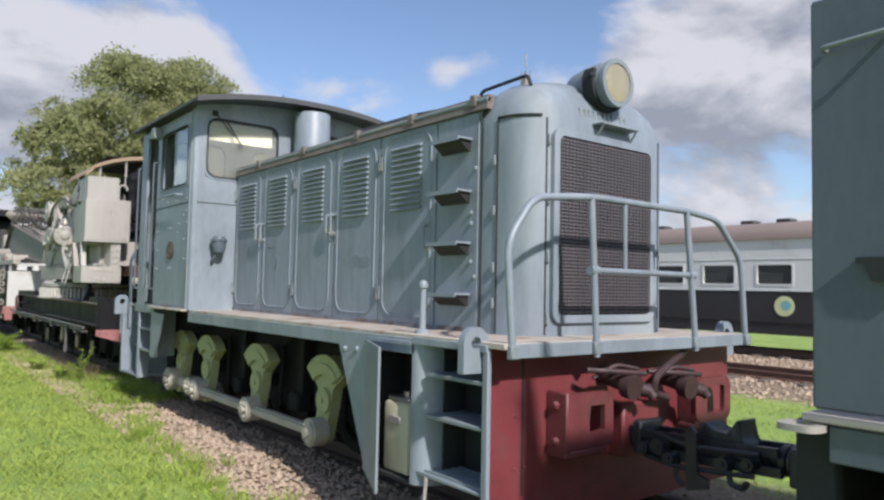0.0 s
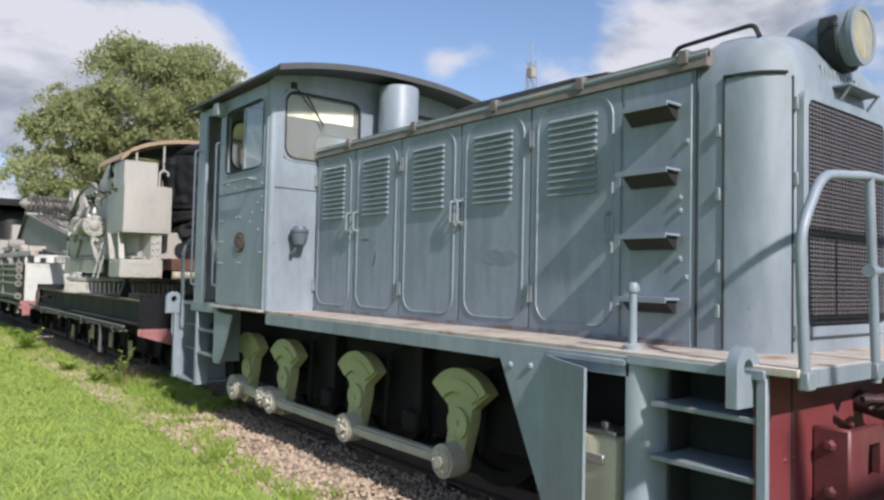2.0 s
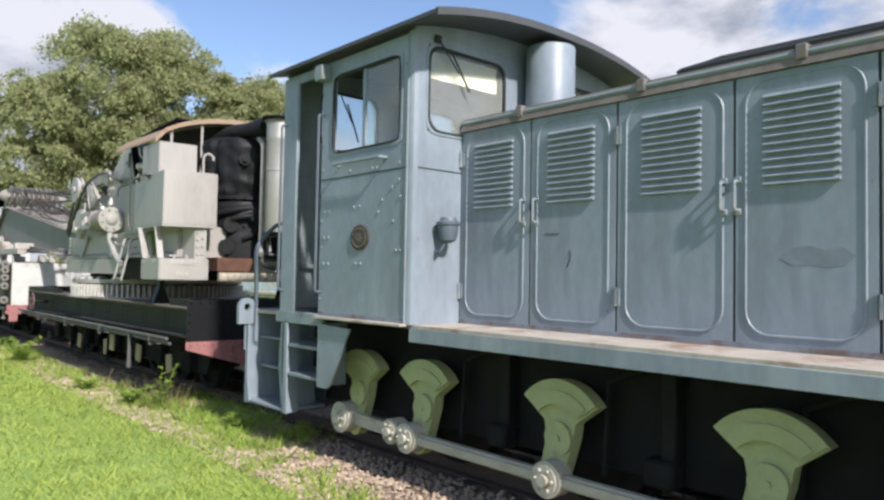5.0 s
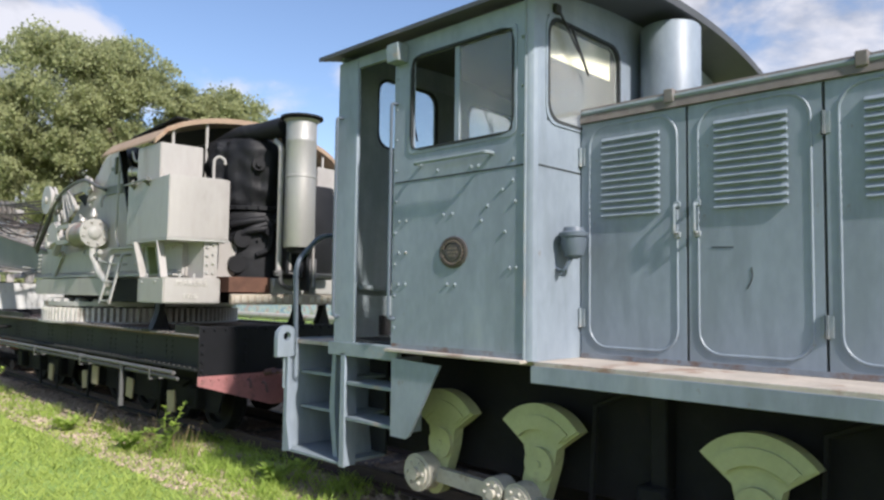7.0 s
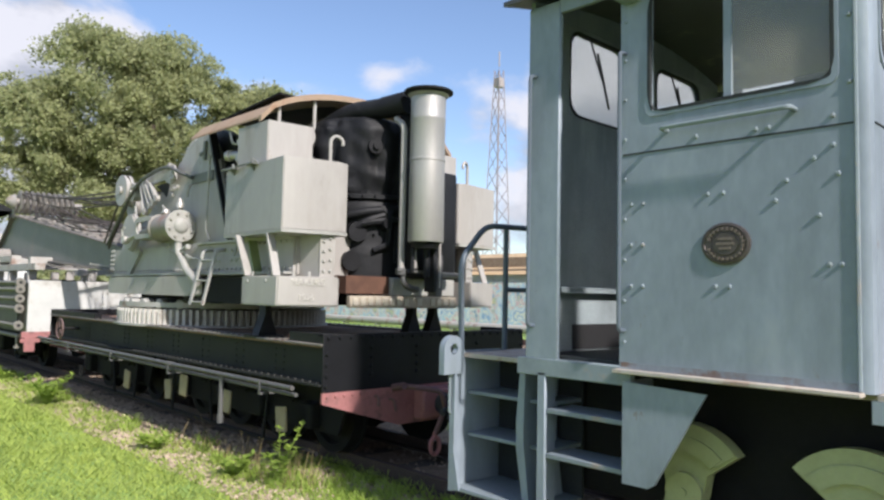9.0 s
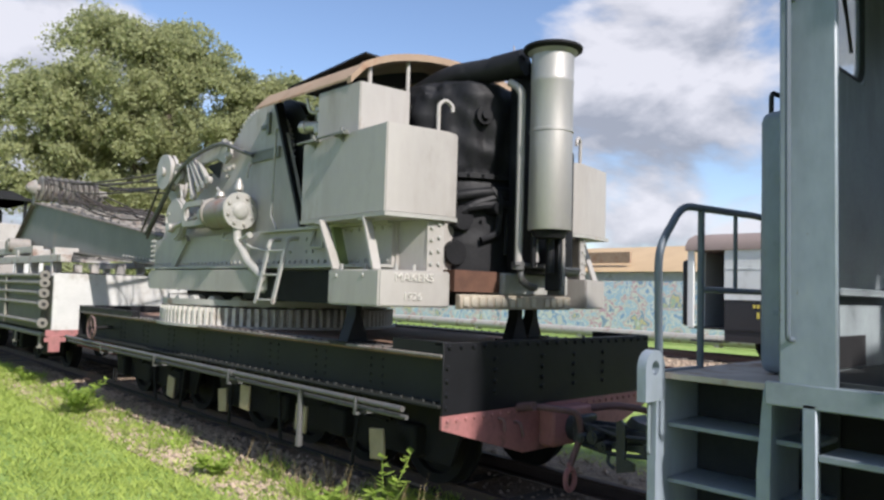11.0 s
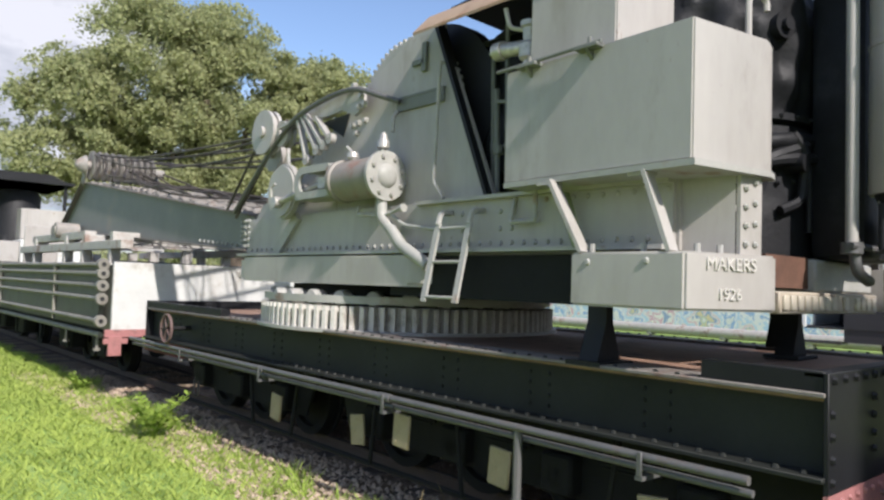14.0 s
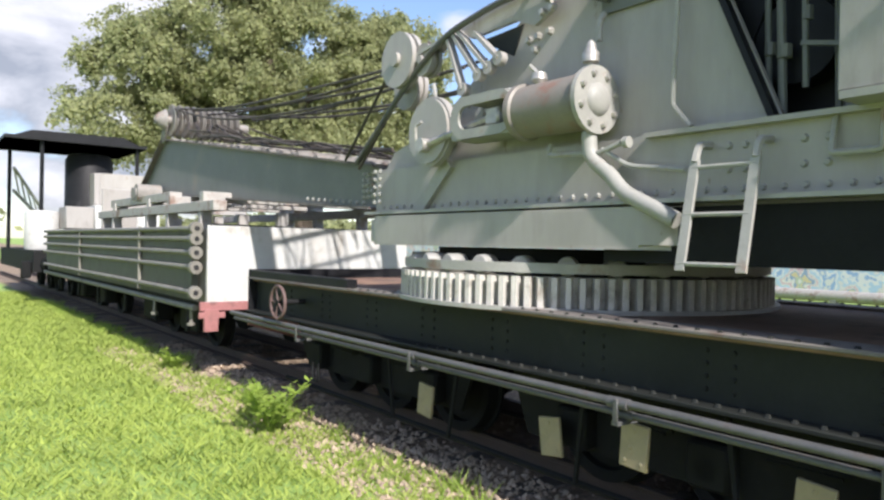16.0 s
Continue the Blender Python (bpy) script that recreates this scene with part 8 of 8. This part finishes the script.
def build_grass():
    rng = np.random.default_rng(4)
    # dense beside the track, thinning out over the lawn
    n = 260000
    xy = np.column_stack([3.25 - 6.8 * rng.uniform(0, 1, n) ** 1.35, 2.0 + 34 * rng.uniform(0, 1, n) ** 1.2])
    far_side = np.column_stack([5.6 + 5.0 * rng.uniform(0, 1, 24000), 1.0 + 24 * rng.uniform(0, 1, 24000)])
    xy = np.concatenate([xy, far_side])

    def lawn_edge(y):
        return np.interp(y, [0, 5, 8, 10.3, 11.8, 13.4, 16, 24], [2.35, 2.38, 2.58, 2.82, 3.02, 2.90, 2.86, 2.95]) + 0.10 * np.sin(y * 2.3) * np.sin(y * 0.9 + 1) + 0.05 * np.sin(y * 7.1)

    edge = lawn_edge(xy[:, 1]) - np.abs(rng.normal(0, 0.09, len(xy))) + 0.04
    keep = (xy[:, 0] < edge) | (xy[:, 0] > 5.6)
    # the blades thin out towards the open lawn
    thin = np.clip((xy[:, 0] + 3.5 + 0.5 * np.sin(xy[:, 1] * 1.7)) / 2.6, 0, 1) * np.clip((xy[:, 1] - 2.0) / 2.0, 0, 1)
    keep &= (rng.uniform(0, 1, len(xy)) < thin) | (xy[:, 0] > 5.6)
    xy = xy[keep]
    lump = np.array([noise.noise((x * 2.6, y * 2.6, 3)) for x, y in xy])
    z = np.array([-0.035 + 0.035 * noise.noise((x * 0.8, y * 0.8, 0)) + (0.03 * min(1, (2.2 - x) / 2) if x < 2.2 else 0) for x, y in xy])
    far_ = 1 + np.clip((xy[:, 1] - 12) / 14, 0, 1.2)
    q_ = blades(rng, xy, z, 0.045 * (0.8 + 0.35 * far_) * (1 + 0.7 * lump), 0.0062 * far_, 1.2)
    tagged(new("lawn_grass", fan_mesh("lawn_grass", q_, M_GRASS)), "short bright green lawn grass", "grass", kind="stuff")
    # longer tufts where the lawn meets the stones
    cy = rng.uniform(5.0, 33, 300)
    centres = np.column_stack([lawn_edge(cy) + rng.normal(-0.05, 0.10, 300), cy])
    more = np.column_stack([rng.uniform(2.7, 3.6, 170), rng.uniform(10.0, 13.4, 170)])
    centres = np.concatenate([centres, more])
    xy = np.repeat(centres, 20, 0) + rng.normal(0, 0.045, (len(centres) * 20, 2))
    q_ = blades(rng, xy, -0.03, 0.10, 0.0065, 0.8)
    tagged(new("edge_grass", fan_mesh("edge_grass", q_, M_WEED)), "ragged longer grass tufts along the gravel edge", "grass", kind="stuff")
    dry = np.column_stack([rng.uniform(2.75, 3.1, 22), rng.uniform(12.2, 14.6, 22)])
    xy = np.repeat(dry, 5, 0) + rng.normal(0, 0.05, (len(dry) * 5, 2))
    q_ = blades(rng, xy, -0.03, 0.28, 0.004, 0.4)
    tagged(new("dry_grass", fan_mesh("dry_grass", q_, M_STRAW)), "dry brown grass stems beside the wagon", "grass", kind="stuff")


build_grass()


def build_stones():
    rng = np.random.default_rng(9)
    n = 30000
    x = rng.uniform(2.45, 5.8, n)
    y = 3.0 + 21.0 * rng.uniform(0, 1, n) ** 1.15
    near = rng.uniform(0, 1, n) < 0.72
    x[near] = rng.uniform(2.32, 3.5, near.sum())
    r = 0.008 + 0.024 * rng.uniform(0, 1, n) ** 2
    octa = np.array([(1, 0, 0), (0, 1, 0), (-1, 0, 0), (0, -1, 0), (0, 0, 0.8), (0, 0, -0.6)], float)
    faces = np.array([(0, 1, 4), (1, 2, 4), (2, 3, 4), (3, 0, 4), (1, 0, 5), (2, 1, 5), (3, 2, 5), (0, 3, 5)])
    v = octa[None] * r[:, None, None] * rng.uniform(0.6, 1.3, (n, 6, 1))
    a = rng.uniform(0, 2 * np.pi, n)
    c, s = np.cos(a), np.sin(a)
    vx, vy = v[:, :, 0] * c[:, None] - v[:, :, 1] * s[:, None], v[:, :, 0] * s[:, None] + v[:, :, 1] * c[:, None]
    v = np.stack([vx + x[:, None], vy + y[:, None], v[:, :, 2] + (-0.028 + r * 0.4)[:, None]], 2)
    me = bpy.data.meshes.new("ballast")
    me.from_pydata(v.reshape(-1, 3).tolist(), [], (faces[None] + 6 * np.arange(n)[:, None, None]).reshape(-1, 3).tolist())
    me.materials.append(M_STONE)
    tagged(new("ballast_stones", me), "loose brown-grey ballast stones along the track", "gravel", kind="stuff")
    m = 9000
    x, y = rng.uniform(10.8, 17.8, m), rng.uniform(2, 26, m)
    r = rng.uniform(0.02, 0.06, m)
    v = octa[None] * r[:, None, None] * rng.uniform(0.6, 1.3, (m, 6, 1))
    v += np.column_stack([x, y, np.full(m, -0.02)])[:, None]
    me = bpy.data.meshes.new("yard_gravel")
    me.from_pydata(v.reshape(-1, 3).tolist(), [], (faces[None] + 6 * np.arange(m)[:, None, None]).reshape(-1, 3).tolist())
    me.materials.append(M_STONE)
    tagged(new("yard_gravel", me), "scattered gravel between the yard tracks", "gravel", kind="stuff")


build_stones()


def weed(at, tall, spread, seed, label, stems=9):
    rng = np.random.default_rng(seed)
    w = thing("weed", at, label, "plant", "weeds beside the track")
    bm = B()
    quads = []
    for i in range(stems):
        a = rng.uniform(0, 2 * np.pi)
        h = tall * rng.uniform(0.5, 1.0)
        tip = Vector((at[0] + spread * math.cos(a) * rng.uniform(0.3, 1), at[1] + spread * math.sin(a) * rng.uniform(0.3, 1), at[2] + h))
        base = Vector(at)
        mid = base.lerp(tip, 0.5) + Vector((0, 0, 0.12 * h))
        tube(bm, [base, mid, tip], 0.004, 5)
        for k in range(14):
            s = rng.uniform(0.2, 1.0)
            p = base.lerp(mid, s * 2) if s < 0.5 else mid.lerp(tip, s * 2 - 1)
            b = rng.uniform(0, 2 * np.pi)
            d = Vector((math.cos(b), math.sin(b), rng.uniform(-0.1, 0.7))).normalized()
            ln = 0.09 * rng.uniform(0.6, 1.3)
            sd = d.cross(Vector((0, 0, 1))).normalized() * ln * 0.26
            quads.append([p, p + d * ln * 0.5 + sd, p + d * ln, p + d * ln * 0.5 - sd])
    part("stems", bm, M_WEED, w)
    link("leaves", fan_mesh("leaves", np.array([[list(c) for c in q_] for q_ in quads]), M_WEED), w)


weed((2.50, 18.2, -0.02), 0.48, 0.42, 1, "leafy green weed at the edge of the gravel", 20)
weed((2.62, 18.75, -0.02), 0.25, 0.22, 2, "low leafy weed at the edge of the gravel")
weed((2.78, 12.55, -0.02), 0.55, 0.22, 3, "thin straggling weed beside the wagon", 5)
weed((2.62, 13.1, -0.02), 0.22, 0.25, 5, "low leafy weed beside the wagon")
weed((2.55, 14.6, -0.02), 0.18, 0.2, 6, "low leafy weed beside the wagon")
weed((3.05, 10.95, -0.02), 0.2, 0.25, 7, "low weed growing below the coupler")
weed((2.75, 21.6, -0.02), 0.25, 0.22, 8, "low weed beside the wagon")


def clumps_to_quads(rng, clumps, per, size):
    out = []
    for c, r in clumps:
        n = int(per * (r[0] * r[1] * r[2]) ** 0.6)
        d = rng.normal(size=(n, 3))
        d /= np.linalg.norm(d, axis=1)[:, None]
        d[:, 2] = np.where(d[:, 2] < -0.35, -d[:, 2], d[:, 2])
        rad = np.abs(rng.normal(0.62, 0.30, n))
        p = np.array(c) + d * np.array(r) * rad[:, None]
        t = rng.normal(size=(n, 3))
        t -= 0.25 * d * (t * d).sum(1)[:, None]
        t /= np.linalg.norm(t, axis=1)[:, None]
        u = np.cross(d + 0.7 * rng.normal(size=(n, 3)), t)
        u /= np.linalg.norm(u, axis=1)[:, None]
        s = size * rng.uniform(0.5, 1.3, n)[:, None]
        out.append(np.stack([p - t * s, p + u * s * 0.55, p + t * s, p - u * s * 0.55], 1))
    return np.concatenate(out)


def big_tree():
    rng = np.random.default_rng(21)
    tr = thing("spreading_tree", (18.5, 49, 0), "large spreading green tree with open flat crown clumps", "tree")
    bm = B()
    tube(bm, [(18.5, 49, -0.2), (18.3, 49, 1.5), (18.1, 49, 3.2), (17.6, 48.9, 4.8)], 0.55, 12)
    for i in range(11):
        a = 2 * np.pi * i / 11 + rng.uniform(-0.2, 0.2)
        reach = rng.uniform(2.5, 5.0)
        e = (17.0 + reach * math.cos(a), 48.5 + 0.75 * reach * math.sin(a), rng.uniform(8.0, 11.5))
        m = (17.3 + 0.4 * reach * math.cos(a), 48.7 + 0.3 * reach * math.sin(a), rng.uniform(6.2, 8))
        tube(bm, [(17.7, 48.9, 4.2), m, e], 0.17, 8)
    part("trunk", bm, M_BARK, tr)
    # lobes of the crown: middle and half sizes
    lobes = [((13.4, 49.7, 12.4), (4.0, 3.6, 4.5)), ((17.5, 48.1, 11.0), (4.6, 3.6, 4.0)), ((21.0, 46.2, 10.4), (3.6, 3.2, 3.9)), ((9.9, 50.8, 10.2), (2.9, 2.8, 2.5)),
             ((8.6, 51.0, 7.4), (2.6, 2.4, 1.4)), ((14.1, 49.5, 7.4), (4.6, 3.4, 2.5)), ((19.4, 47.1, 6.8), (4.4, 3.2, 2.6)), ((15.5, 49, 14.4), (2.6, 2.4, 2.2))]
    out = []
    for c, r in lobes:
        # boughs on the shell of each lobe, each carrying a cluster of sprays
        boughs = []
        for i in range(int(4.6 * (r[0] * r[1] * r[2]) ** 0.6) + 6):
            d = rng.normal(size=3)
            d /= np.linalg.norm(d)
            lump = 1 + 0.22 * noise.noise((d[0] * 2.3 + c[0], d[1] * 2.3, d[2] * 2.3 + 7))
            boughs.append((d, np.array(c) + d * np.array(r) * rng.uniform(0.62, 0.98) * lump, rng.uniform(0.55, 1.05)))
        for i in range(int(21 * (r[0] * r[1] * r[2]) ** 0.72)):
            d, mid, reach = boughs[rng.integers(len(boughs))]
            p0 = mid + rng.normal(size=3) * reach * np.array([0.62, 0.62, 0.42])
            # a spray of leaves: a ragged, drooping fan that points outwards
            size = rng.uniform(0.30, 0.85)
            n = int(270 * size)
            axis = d + np.array([0, 0, 0.35]) + 0.5 * rng.normal(size=3)
            axis /= np.linalg.norm(axis)
            q = rng.normal(size=(n, 3)) * size * 0.55
            q -= 0.62 * (q @ axis)[:, None] * axis[None]
            q[:, 2] -= 0.18 * (q[:, 0] ** 2 + q[:, 1] ** 2) / size
            pos = p0 + q
            t = rng.normal(size=(n, 3))
            t /= np.linalg.norm(t, axis=1)[:, None]
            u = np.cross(axis + 0.9 * rng.normal(size=(n, 3)), t)
            u /= np.linalg.norm(u, axis=1)[:, None]
            sc = 0.092 * rng.uniform(0.5, 1.4, n)[:, None]
            out.append(np.stack([pos - t * sc, pos + u * sc * 0.6, pos + t * sc, pos - u * sc * 0.6], 1))
    q_ = np.concatenate(out)
    c = link("crown", fan_mesh("crown", q_, M_LEAF), tr)
    tagged(c, kind="stuff")


big_tree()


def far_woods():
    rng = np.random.default_rng(33)
    clumps = []
    for i in range(90):
        x = rng.uniform(-60, 5)
        clumps.append(((x, rng.uniform(95, 110), rng.uniform(1, 5.5)), (4.5, 3.0, 2.6)))
    for i in range(60):
        clumps.append(((rng.uniform(24, 75), rng.uniform(95, 120), rng.uniform(0.5, 3.5)), (4.5, 3.0, 2.0)))
    q_ = clumps_to_quads(rng, clumps, 90, 0.55)
    tagged(new("far_woods", fan_mesh("far_woods", q_, M_LEAF)), "far belt of dark green trees and bushes", "trees", kind="stuff")


far_woods()
